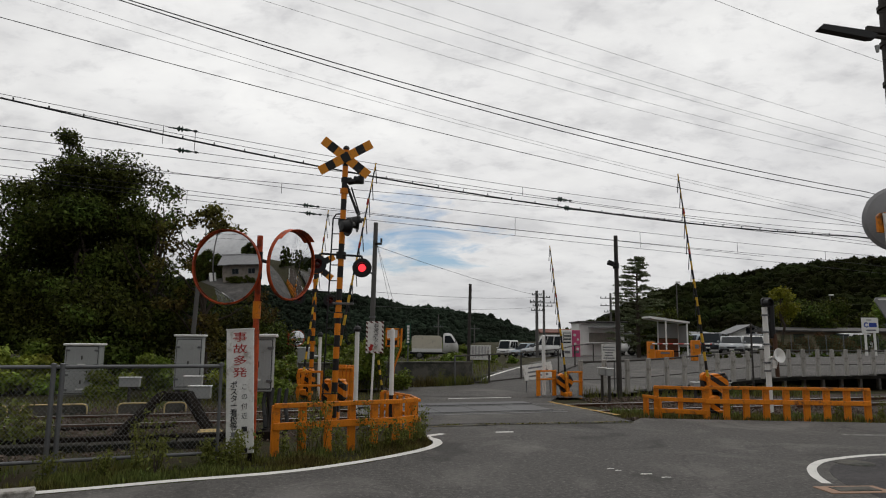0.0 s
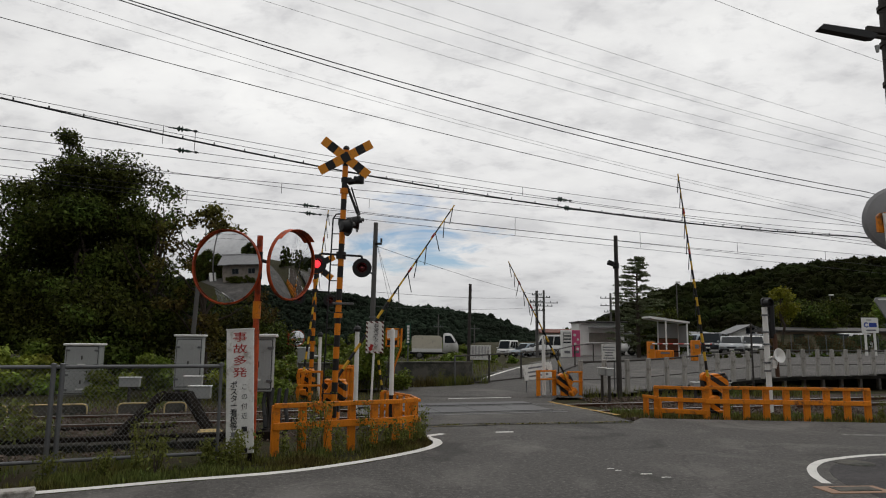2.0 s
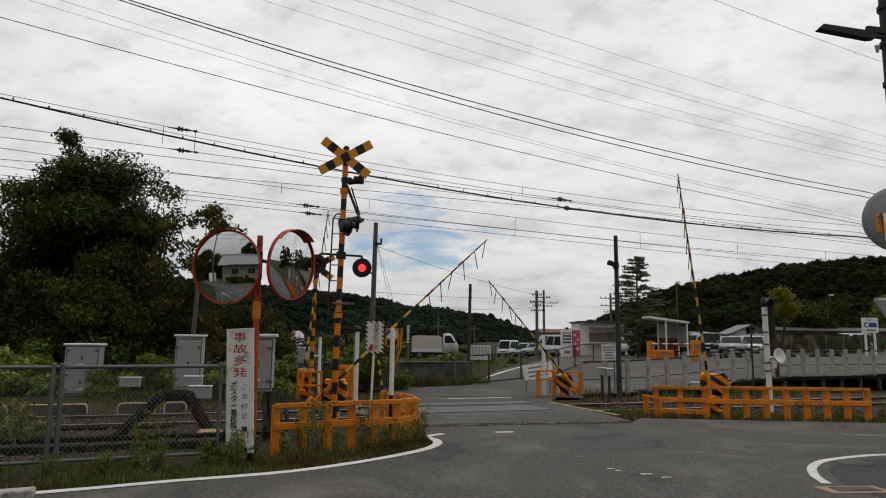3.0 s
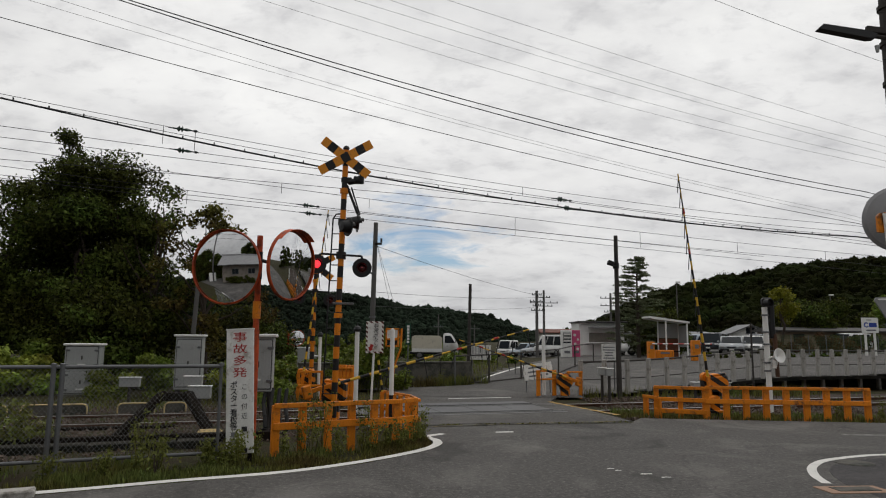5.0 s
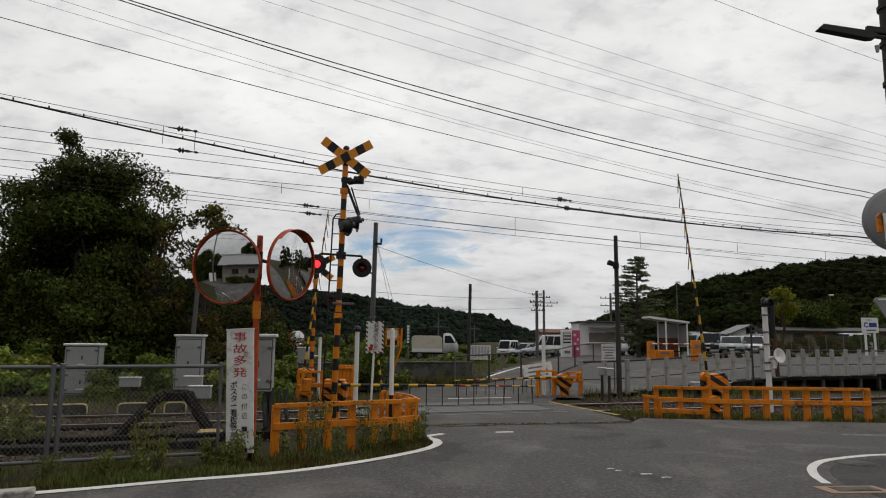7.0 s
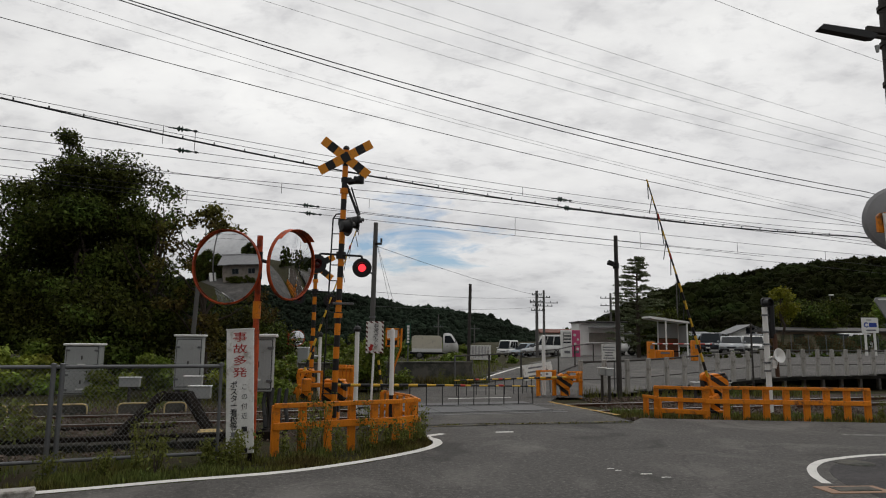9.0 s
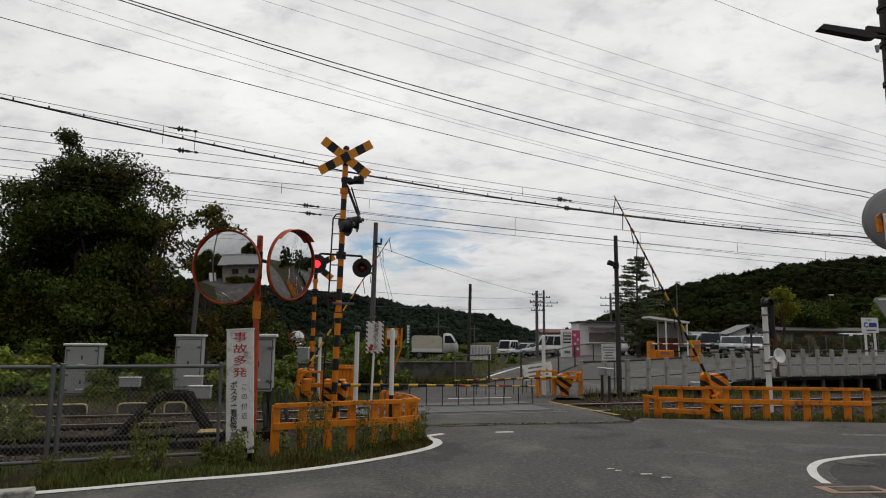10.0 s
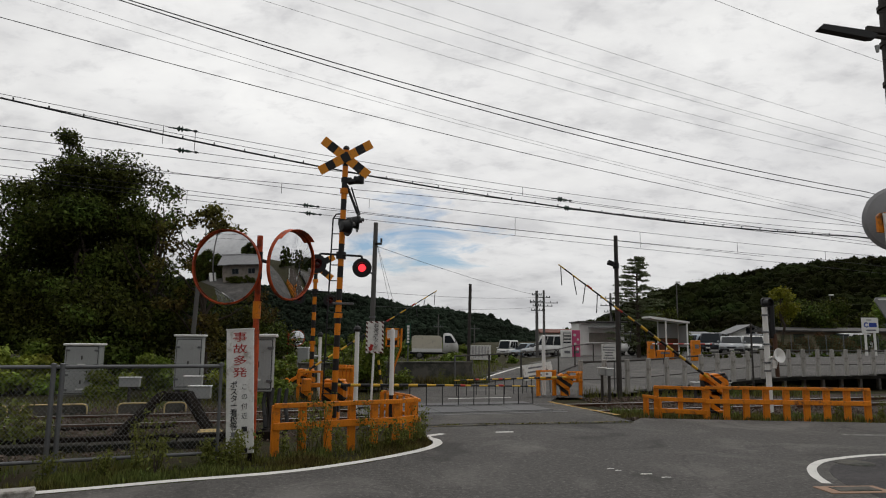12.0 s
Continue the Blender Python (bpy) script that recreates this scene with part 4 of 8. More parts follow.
def mirror_pair():
    t = thing("traffic_mirror", pose(-2.88, 10.3, 0.0), "twin round convex traffic mirrors on an orange pole", "traffic mirror")
    bm = BM()
    rod(bm, (0.0, 0, -0.05), (-0.02, 0, 1.75), 0.058, seg=14)
    rod(bm, (-0.02, 0, 1.75), (-0.02, 0, 3.24), 0.046, seg=14)
    part("pole", bm, M_DARKOR, t, "scuffed orange steel pole")
    bm = BM()
    rod(bm, (-0.02, 0, 1.93), (-0.02, 0, 2.2), 0.062, seg=14)
    box(bm, (-0.02, -0.05, 2.08), (0.09, 0.02, 0.15))
    part("sticker", bm, M_ORANGE, t, "paler orange band with a notice")
    bm = BM()
    rod(bm, (-0.45, 0.10, 2.78), (0.0, 0.03, 2.83), 0.028)
    rod(bm, (-0.02, 0.02, 2.86), (0.52, 0.13, 2.70), 0.028)
    rod(bm, (-0.02, 0, 2.55), (-0.02, 0, 2.98), 0.056, seg=12)
    part("bracket", bm, M_BLACK, t)
    convex_mirror(t, pose(-0.525, -0.02, 2.735, 0, 0, 0) @ pose(0, 0, 0, 4, 0, -12), 0.568)
    convex_mirror(t, pose(0.50, 0.0, 2.78, 0, 0, 0) @ pose(0, 0, 0, 5, 0, 64), 0.538, hood=0.10, a0=48, a1=140)


def sos_sign(m, h, w, hh, group=""):
    t = thing("emergency_sign", m, "white sign with red striped border on a slim white post", "sign", group)
    bm = BM()
    rod(bm, (0, 0.03, -0.02), (0.06, 0.03, h - 0.1), 0.022, seg=10)
    part("post", bm, M_WHITE, t)
    bm = BM()
    box(bm, (0, 0, 0), (w, 0.012, hh), None, 0.003)
    part("border", bm, M_SOS, t, "striped red and white border", pose(0.06, 0, h - hh / 2, 0, 0, 0))
    bm = BM()
    box(bm, (0.06, -0.006, h - hh / 2), (w - 0.07, 0.008, hh - 0.07), None, 0.002)
    part("panel", bm, M_SIGN, t)
    for i, ch in enumerate("非常ボタン"):
        lettering(ch, 0.105, M_INK, t, pose(0.085, -0.013, h - 0.085 - 0.095 * i, 90, 0, 0), "black_lettering")
    bm = BM()
    prism(bm, [(-0.03, 0.0), (0.03, 0.0), (0.03, -0.07), (0.06, -0.07), (0.0, -0.14), (-0.06, -0.07), (-0.03, -0.07)], 0.004, pose(0.015, -0.013, h - 0.44, 0, 20, 0))
    part("arrow", bm, M_RED, t, "red arrow")


def white_post(m, h, r, cap, low=False, group="white posts"):
    t = thing("white_post", m, "slim round white post with a dark pointed cap" if cap else "slim round white post with a black foot", "post", group)
    bm = BM()
    rod(bm, (0, 0, 0.62 if low else -0.05), (0, 0, h), r, seg=14)
    if not cap:
        lathe(bm, [(r, 0), (r * 0.8, 0.04), (0.0, 0.06)], Matrix.Translation((0, 0, h)), 14)
    part("shaft", bm, M_WHITE, t)
    if low:
        bm = BM()
        rod(bm, (0, 0, -0.05), (0, 0, 0.64), r * 0.96, seg=14)
        part("foot", bm, M_BLACK, t)
    if cap:
        bm = BM()
        lathe(bm, [(r * 1.7, -0.01), (r * 1.8, 0.05), (r * 1.1, 0.11), (0.012, 0.13), (0.010, 0.2), (0.0, 0.21)], Matrix.Translation((0, 0, h)), 14)
        lathe(bm, [(r * 1.7, -0.01), (0.0, -0.01)], Matrix.Translation((0, 0, h)), 14)
        part("cap", bm, M_BLACK, t, "dark pointed cap")
    return t


accident_sign()
mirror_pair()
sos_sign(pose(-1.36, 12.8, 0.0, 0, 0.0, 0), 1.97, 0.34, 0.61)
white_post(pose(-1.92, 15.0, 0.0), 1.80, 0.050, True)
white_post(pose(-3.47, 18.9, 0.0), 1.68, 0.045, True)
white_post(pose(-0.92, 12.3, 0.0), 1.78, 0.042, False, True)


def upper_lamps():
    """Side-facing lamp pair, loudspeaker and ladder carried by the near mast."""
    t = MAST_A
    for m in (pose(0.14, -0.22, 3.86, 0, 0, 128), pose(0.30, -0.02, 3.98, 0, 0, 108)):
        LAMPS_EXTRA.append(lamp_head(t, m))
    bm = BM()
    rod(bm, (0, 0, 3.9), (0.36, 0.0, 4.1), 0.03)
    rod(bm, (0.05, 0, 4.75), (0.30, 0, 4.16), 0.028)
    rod(bm, (0.14, 0.03, 4.72), (0.34, 0.03, 4.15), 0.016)
    lathe(bm, [(0.06, -0.06), (0.095, -0.06), (0.095, 0.06), (0.06, 0.06)], Matrix.Translation((0, 0, 3.98)), 14)
    part("side_lamp_bracket", bm, M_BLACK, t)
    bm = BM()
    q = pose(0.22, -0.05, 4.84, 0, 0, 0) @ pose(0, 0, 0, 0, 80, -20)
    lathe(bm, [(0.0, -0.16), (0.05, -0.15), (0.06, -0.02), (0.10, 0.14), (0.105, 0.15), (0.09, 0.13), (0.02, 0.0)], q, 18)
    box(bm, (0.04, 0, 4.86), (0.22, 0.10, 0.12), None, 0.02)
    box(bm, (0.30, -0.06, 4.86), (0.20, 0.16, 0.13), pose(0, 0, 0), 0.015)
    part("loudspeaker", bm, M_BLACK, t, "black loudspeaker horn")
    bm = BM()
    rod(bm, (-0.24, 0.06, 0.3), (-0.21, 0.06, 4.06), 0.016, seg=8)
    part("ladder_rail", bm, M_BLACK, t)
    for k in range(12):
        z = 0.55 + 0.32 * k
        bm = BM()
        rod(bm, (-0.22, 0.06, z), (-0.03, 0.03, z), 0.011, seg=6)
        part("ladder_rung", bm, M_BLACK, t)
    bm = BM()
    rod(bm, (-0.21, 0.06, 4.06), (-0.15, 0.06, 4.16), 0.016, seg=8)
    rod(bm, (-0.15, 0.06, 4.16), (0.0, 0.04, 4.17), 0.016, seg=8)
    part("ladder_hook", bm, M_BLACK, t)
    bm = BM()
    box(bm, (0.10, -0.05, 2.33), (0.42, 0.05, 0.045), None, 0.006)
    part("direction_plate", bm, M_GALV, t)


LAMPS_EXTRA = []
upper_lamps()


# ---- cabinets by the track ----
def cabinet(name, m, w, d, h, lift, label, doors=1):
    t = thing(name, m, label, "equipment cabinet", "trackside cabinets")
    bm = BM()
    box(bm, (0, 0, lift + h / 2), (w, d, h), None, 0.015)
    part("body", bm, M_GREYBOX, t)
    bm = BM()
    box(bm, (0, 0, lift + h + 0.025), (w + 0.10, d + 0.10, 0.06), None, 0.015)
    part("roof", bm, M_WHITE, t, "pale overhanging cap")
    for i in range(doors):
        zz = lift + h * (i + 0.5) / doors
        # dark plate behind the door draws the shaded gap round it
        bm = BM()
        box(bm, (0, -d / 2 - 0.004, zz), (w * 0.88 + 0.03, 0.008, h / doors * 0.88 + 0.03))
        part("door_gap_line", bm, M_RUBBER, t)
        bm = BM()
        box(bm, (0, -d / 2 - 0.012, zz), (w * 0.88, 0.024, h / doors * 0.88), None, 0.006)
        dd = part("door", bm, M_GREYBOX, t)
        bm = BM()
        box(bm, (0.0, -d / 2 - 0.03, zz), (0.035, 0.03, 0.11), None, 0.006)
        part("handle", bm, M_WOODPOLE, dd)
        bm = BM()
        for sx in (-1, 1):
            box(bm, (sx * w * 0.20, -d / 2 - 0.028, zz), (0.012, 0.012, h / doors * 0.72))
        for sz in (-1, 1):
            box(bm, (0, -d / 2 - 0.028, zz + sz * h / doors * 0.36), (w * 0.41, 0.012, 0.012))
        part("raised_frame", bm, M_GREYBOX, dd)
        bm = BM()
        box(bm, (0, -d / 2 - 0.028, zz - h / doors * 0.28), (w * 0.22, 0.008, 0.035))
        part("label_plate", bm, M_WHITE, dd, "small white label plate")
        for sx in (-1, 1):
            for sz in (-1, 1):
                bm = BM()
                box(bm, (sx * w * 0.41, -d / 2 - 0.035, zz + sz * h / doors * 0.30), (0.11, 0.045, 0.05), None, 0.006)
                part("hinge", bm, M_GALV, dd)
    bm = BM()
    if lift > 0.25:
        for sx in (-1, 1):
            for sy in (-1, 1):
                rod(bm, (sx * w * 0.4, sy * d * 0.4, -0.1), (sx * w * 0.4, sy * d * 0.4, lift + 0.01), 0.03, seg=8)
        part("stand", bm, M_WOODPOLE, t)
    else:
        box(bm, (0, 0, lift / 2 - 0.06), (w + 0.08, d + 0.08, lift + 0.12), None, 0.01)
        part("plinth", bm, M_OLDCONC, t)
    return t


cabinet("equipment_cabinet", pose(-10.19, 19.0, -0.12, 0, 0, 14), 0.90, 0.50, 1.36, 0.12, "tall grey steel equipment cabinet with overhanging roof cap", 2)
cabinet("equipment_cabinet", pose(-6.62, 17.5, -0.12, 0, 0, 12), 0.66, 0.5, 1.36, 0.40, "grey steel equipment cabinet raised on a dark stand", 1)
def hoses():
    """Black cable hoses that loop from the control cabinet to the ground."""
    t = thing("cable_hose", pose(-3.0, 12.2, -0.05), "black ribbed cable hoses looping down to the ground", "cable hose")
    rnd = random.Random(4)
    for k in range(4):
        x = -0.25 + 0.13 * k
        pts = [Vector((x, 0.2, 0.75)), Vector((x + 0.02, 0.0, 0.5)), Vector((x + 0.12, -0.25, 0.3)), Vector((x + 0.16, -0.35, 0.12)), Vector((x + 0.08, -0.3, 0.0))]
        bm = BM()
        for a, b in zip(pts, pts[1:]):
            rod(bm, a, b, 0.035, seg=8)
        part("hose", bm, M_RUBBER, t)


hoses()
cabinet("equipment_cabinet", pose(-3.42, 12.5, -0.05, 0, 0, 10), 0.52, 0.45, 1.0, 0.70, "grey steel control cabinet on legs beside the mast", 1)


def small_box(m, w, h, z):
    t = thing("junction_box", m, "small grey junction box on a short dark post", "junction box", "trackside junction boxes")
    bm = BM()
    box(bm, (0, 0, z), (w, 0.18, h), None, 0.012)
    part("case", bm, M_GREYBOX, t)
    bm = BM()
    box(bm, (0, 0, z + h / 2 + 0.008), (w + 0.04, 0.22, 0.016), None, 0.004)
    part("lid", bm, M_WHITE, t, "pale lid")
    bm = BM()
    rod(bm, (0, 0, -0.15), (0, 0, z - h / 2), 0.04, seg=10)
    part("post", bm, M_WOODPOLE, t)


small_box(pose(-7.54, 16.2, -0.05, 0, 0, 8), 0.46, 0.22, 0.58)
small_box(pose(-5.79, 15.6, -0.05, 0, 0, 8), 0.40, 0.22, 0.66)
small_box(pose(-5.44, 15.1, -0.05, 0, 0, 8), 0.48, 0.27, 0.45)
small_box(pose(4.61, 19.2, -0.05, 0, 0, 8), 0.19, 0.20, 0.82)
small_box(pose(4.79, 19.1, -0.05, 0, 0, 8), 0.19, 0.20, 0.80)
small_box(pose(7.05, 18.6, 0.0, 0, 0, 8), 0.2, 0.2, 0.42)
small_box(pose(7.35, 18.7, 0.0, 0, 0, 8), 0.24, 0.2, 0.42)
small_box(pose(7.95, 18.7, 0.0, 0, 0, 8), 0.2, 0.2, 0.42)


def hump(s, w):
    """Low grey trackside hurdle with a rounded yellow-painted edge."""
    t = thing("cable_cover", Matrix.Translation(track(s, 16.35, -0.12)) @ pose(0, 0, 0, 0, 0, TURN), "low grey cable cover with worn yellow rounded edge", "cable cover", "cable covers beyond the track")
    pts = [(-w / 2, 0), (-w / 2, 0.22), (-w / 2 + 0.03, 0.27), (-w / 2 + 0.08, 0.29), (w / 2 - 0.08, 0.29), (w / 2 - 0.03, 0.27), (w / 2, 0.22), (w / 2, 0)]
    bm = BM()
    prism(bm, pts, 0.24)
    part("cover", bm, M_OLDCONC, t)
    bm = BM()
    for a, b in zip(pts, pts[1:]):
        rod(bm, (a[0], -0.125, a[1]), (b[0], -0.125, b[1]), 0.017, seg=8)
    part("edge", bm, M_PALEYEL, t, "worn yellow edge")


for s, w in ((-4.9, 1.35), (-3.35, 1.25), (-1.75, 0.75), (-0.95, 0.45), (-6.4, 0.9)):
    hump(s, w)


def strut_frame():
    t = thing("timber_strut_frame", pose(-4.75, 11.8, -0.22, 0, 0, 15), "dark creosoted timber A-frame standing on the ballast", "timber frame")
    for a, b in (((-0.95, -0.5, 0.0), (-0.14, 0.2, 0.86)), ((0.85, -0.5, 0.0), (0.24, 0.2, 0.86))):
        bm = BM()
        d = Vector(b) - Vector(a)
        box(bm, (0, 0, d.length / 2), (0.17, 0.12, d.length), Matrix.Translation(a) @ d.to_track_quat("Z", "Y").to_matrix().to_4x4(), 0.01)
        part("leg", bm, M_TIMBER, t)
    bm = BM()
    box(bm, (0.05, 0.2, 0.80), (0.62, 0.14, 0.14), None, 0.01)
    part("head_beam", bm, M_TIMBER, t)


strut_frame()
t_ = thing("cable_marker", pose(-3.95, 11.55, -0.1, 0, 0, 18), "small pale yellow rounded cable marker on ballast", "cable marker")
bm = BM()
box(bm, (0, 0, 0.09), (0.40, 0.16, 0.18), None, 0.04)
part("body", bm, M_PALEYEL, t_)
bm = BM()
box(bm, (0, -0.082, 0.06), (0.30, 0.01, 0.10))
part("recess", bm, M_RUST, t_)


# ---- far side of the track ----
def post_line(k):
    """A point k metres along the forecourt's concrete fence, with its ground height."""
    pts = [(4.15, 20.35), (6.36, 21.1), (9.7, 23.0), (13.1, 25.0), (17.0, 26.6), (21.0, 28.0), (28.0, 30.2)]
    for a, b in zip(pts, pts[1:]):
        d = (Vector(b) - Vector(a)).length
        if k <= d:
            p = Vector(a).lerp(Vector(b), k / d)
            return p.x, p.y, math.degrees(math.atan2(b[1] - a[1], b[0] - a[0]))
        k -= d
    return None


def concrete_fence():
    x0, y0, _ = post_line(0)
    t = thing("post_and_rail_fence", pose(x0, y0, 0), "weathered concrete posts with dark pipe rails along the forecourt", "fence")
    proto, k, prev = None, 0.10, None
    while True:
        p = post_line(k)
        if p is None:
            break
        x, y, yaw = p
        z = edge_height(x, y)
        m = Matrix.Translation((x - x0, y - y0, z)) @ pose(0, 0, 0, 0, 0, yaw)
        if proto is None:
            bm = BM()
            box(bm, (0, 0, 0.50), (0.125, 0.12, 1.08), None, 0.015)
            proto = part("post", bm, M_CONC, t, "", m)
        else:
            o = proto.copy()
            scene.collection.objects.link(o)
            o.matrix_local = m
        top = Vector((x - x0, y - y0, z))
        if prev is not None:
            for dz, r in ((0.99, 0.028), (0.45, 0.014)):
                bm = BM()
                rod(bm, prev + Vector((0, 0.085, dz)), top + Vector((0, 0.085, dz)), r, seg=8)
                part("rail", bm, M_WOODPOLE, t)
        prev = top
        k += 0.83 if k < 9.2 else 0.78


def edge_height(x, y):
    return 0.0 + 0.36 * smooth((x - 4.0) / 9.5)


def retaining_edge():
    """Kerb slab under the fence, hollow below like a platform edge."""
    bm, bw = BM(), BM()
    k, prev = 2.4, None
    while True:
        p = post_line(k)
        if p is None:
            break
        x, y, yaw = p
        c = Vector((x, y, edge_height(x, y)))
        n = Vector((math.sin(radians(yaw)), -math.cos(radians(yaw)), 0))
        if prev is not None:
            pc, pn = prev
            for bmm, off0, off1, za, zb in ((bm, 0.14, -0.45, 0.02, -0.10), (bw, -3.0, -3.3, -0.09, -0.75)):
                quad = []
                for cc, nn in ((pc, pn), (c, n)):
                    quad.append([cc + nn * off0 + Vector((0, 0, za)), cc + nn * off1 + Vector((0, 0, za)), cc + nn * off1 + Vector((0, 0, zb)), cc + nn * off0 + Vector((0, 0, zb))])
                va, vb = [[bmm.verts.new(q) for q in r] for r in quad]
                for i in range(4):
                    j = (i + 1) % 4
                    bmm.faces.new((va[i], va[j], vb[j], vb[i]))
        prev = (c, n)
        k += 1.0
    bmesh.ops.recalc_face_normals(bm, faces=bm.faces)
    bmesh.ops.recalc_face_normals(bw, faces=bw.faces)
    # slab and wall colours carry the shade of the hollow below the edge
    tagged(part("platform_edge", bm, material("shade_black_slab", (0.020, 0.018, 0.015), 0.95, 0, 0.4, 1.3, 30, 0.4, (0.009, 0.009, 0.008), 0.5, spec=0.05)), "stained concrete slab edge along the forecourt, blackened for the void's shade", "kerb", kind="structure")
    tagged(part("retaining_wall", bw, M_DARKCONC), "stained retaining wall, darkened for the shade under the slab edge", "wall", kind="structure")
    for i in range(14):
        p = post_line(9.5 + 1.05 * i)
        bm = BM()
        box(bm, (0, 0, 0), (0.14, 0.12, 0.75), None, 0.01)
        o = part("edge_column", bm, M_CONC)
        n = Vector((math.sin(radians(p[2])), -math.cos(radians(p[2])), 0))
        o.matrix_world = Matrix.Translation(Vector((p[0], p[1], edge_height(p[0], p[1]) - 0.47)) - n * 0.7) @ pose(0, 0, 0, 0, 0, p[2])
        tagged(o, "short concrete column under the slab edge", "column", "columns under the slab edge")


concrete_fence()
retaining_edge()


def net_fence():
    """Low see-through fence of green netting behind the forecourt."""
    t = thing("net_fence", pose(21.5, 43.0, rise(21.5, 43.0)), "low green net fence along the forecourt's far edge", "fence")
    for k in range(9):
        bm = BM()
        rod(bm, (1.2 * k, 0.1 * k, -0.1), (1.2 * k, 0.1 * k, 1.35), 0.03, seg=6)
        part("post", bm, M_GALV, t)
    verts, faces = [], []
    for k in range(96):
        for a, b in (((0.1 * k, 0.0083 * k, 0.1), (0.1 * k + 0.02, 0.0083 * k, 1.3)),):
            n = len(verts)
            verts += [(a[0], a[1], a[2]), (b[0], b[1], a[2]), (b[0], b[1], b[2]), (a[0], a[1], b[2])]
            faces.append((n, n + 1, n + 2, n + 3))
    for k in range(13):
        n, z = len(verts), 0.1 + 0.1 * k
        verts += [(0, 0, z), (9.6, 0.8, z), (9.6, 0.8, z + 0.018), (0, 0, z + 0.018)]
        faces.append((n, n + 1, n + 2, n + 3))
    tagged(raw("netting", verts, faces, material("green_net", (0.06, 0.085, 0.04), 0.8, 0, 0.2, 3, 30, 0), t), "green netting", kind="stuff")


net_fence()


def signal_post():
    t = thing("railway_signal", pose(8.07, 16.5, -0.1), "white tubular signal post with black lamp head and cable horn", "railway signal")
    bm = BM()
    rod(bm, (0.02, 0, 0.0), (0.0, 0, 2.62), 0.066, seg=16)
    part("post", bm, M_WHITE, t)
    for z in (1.05, 1.25, 1.7, 2.0, 2.42):
        bm = BM()
        lathe(bm, [(0.06, -0.02), (0.088, -0.02), (0.088, 0.02), (0.06, 0.02)], Matrix.Translation((0, 0, z)), 14)
        part("band", bm, M_GALV, t)
    bm = BM()
    box(bm, (0.12, -0.02, 2.3), (0.06, 0.06, 0.10))
    box(bm, (0.17, 0.05, 2.32), (0.15, 0.16, 0.95), None, 0.03)
    lathe(bm, [(0.10, 0.0), (0.105, 0.15), (0.095, 0.15), (0.09, 0.0)], pose(0.02, -0.05, 2.72, 90, 0, 20), 18)
    box(bm, (0.06, 0.0, 2.75), (0.26, 0.18, 0.22), None, 0.05)
    part("lamp_head", bm, M_BLACK, t, "black signal lamp head")
    bm = BM()
    rod(bm, (0.24, 0.0, 0.9), (0.22, 0, 1.95), 0.05, seg=10)
    part("cable_pipe", bm, M_RUST, t)
    bm = BM()
    lathe(bm, [(0.03, -0.10), (0.07, -0.06), (0.10, 0.0), (0.175, 0.06), (0.18, 0.07), (0.155, 0.065), (0.02, 0.0)], pose(0.20, -0.12, 1.42, 0, 0, 0) @ pose(0, 0, 0, 80, 0, 20), 24)
    rod(bm, (0.0, -0.05, 1.35), (0.22, -0.08, 1.42), 0.03)
    rod(bm, (0.16, -0.1, 1.30), (0.12, -0.1, 1.12), 0.06, 0.045)
    part("horn", bm, M_WHITE, t, "white horn loudspeaker")


signal_post()


def utility_pole(m, h, r0, r1, mat, label, arms=(), group="utility poles", lean=0.0):
    t = thing("utility_pole", m @ pose(0, 0, 0, 0, lean, 0), label, "utility pole", group)
    bm = BM()
    rod(bm, (0, 0, -0.2), (0, 0, h), r0, r1, 14)
    part("pole", bm, mat, t)
    for z, w in arms:
        bm = BM()
        box(bm, (0, -r1 - 0.03, z), (w, 0.07, 0.07), None, 0.005)
        a = part("cross_arm", bm, M_GALV, t)
        for k in range(5):
            bm = BM()
            x = -w / 2 + 0.06 + (w - 0.12) * k / 4
            lathe(bm, [(0.012, 0), (0.045, 0.02), (0.03, 0.05), (0.05, 0.08), (0.02, 0.13), (0.0, 0.13)], Matrix.Translation((x, -r1 - 0.03, z + 0.035)), 8)
            part("insulator", bm, M_INSUL, a)
    return t


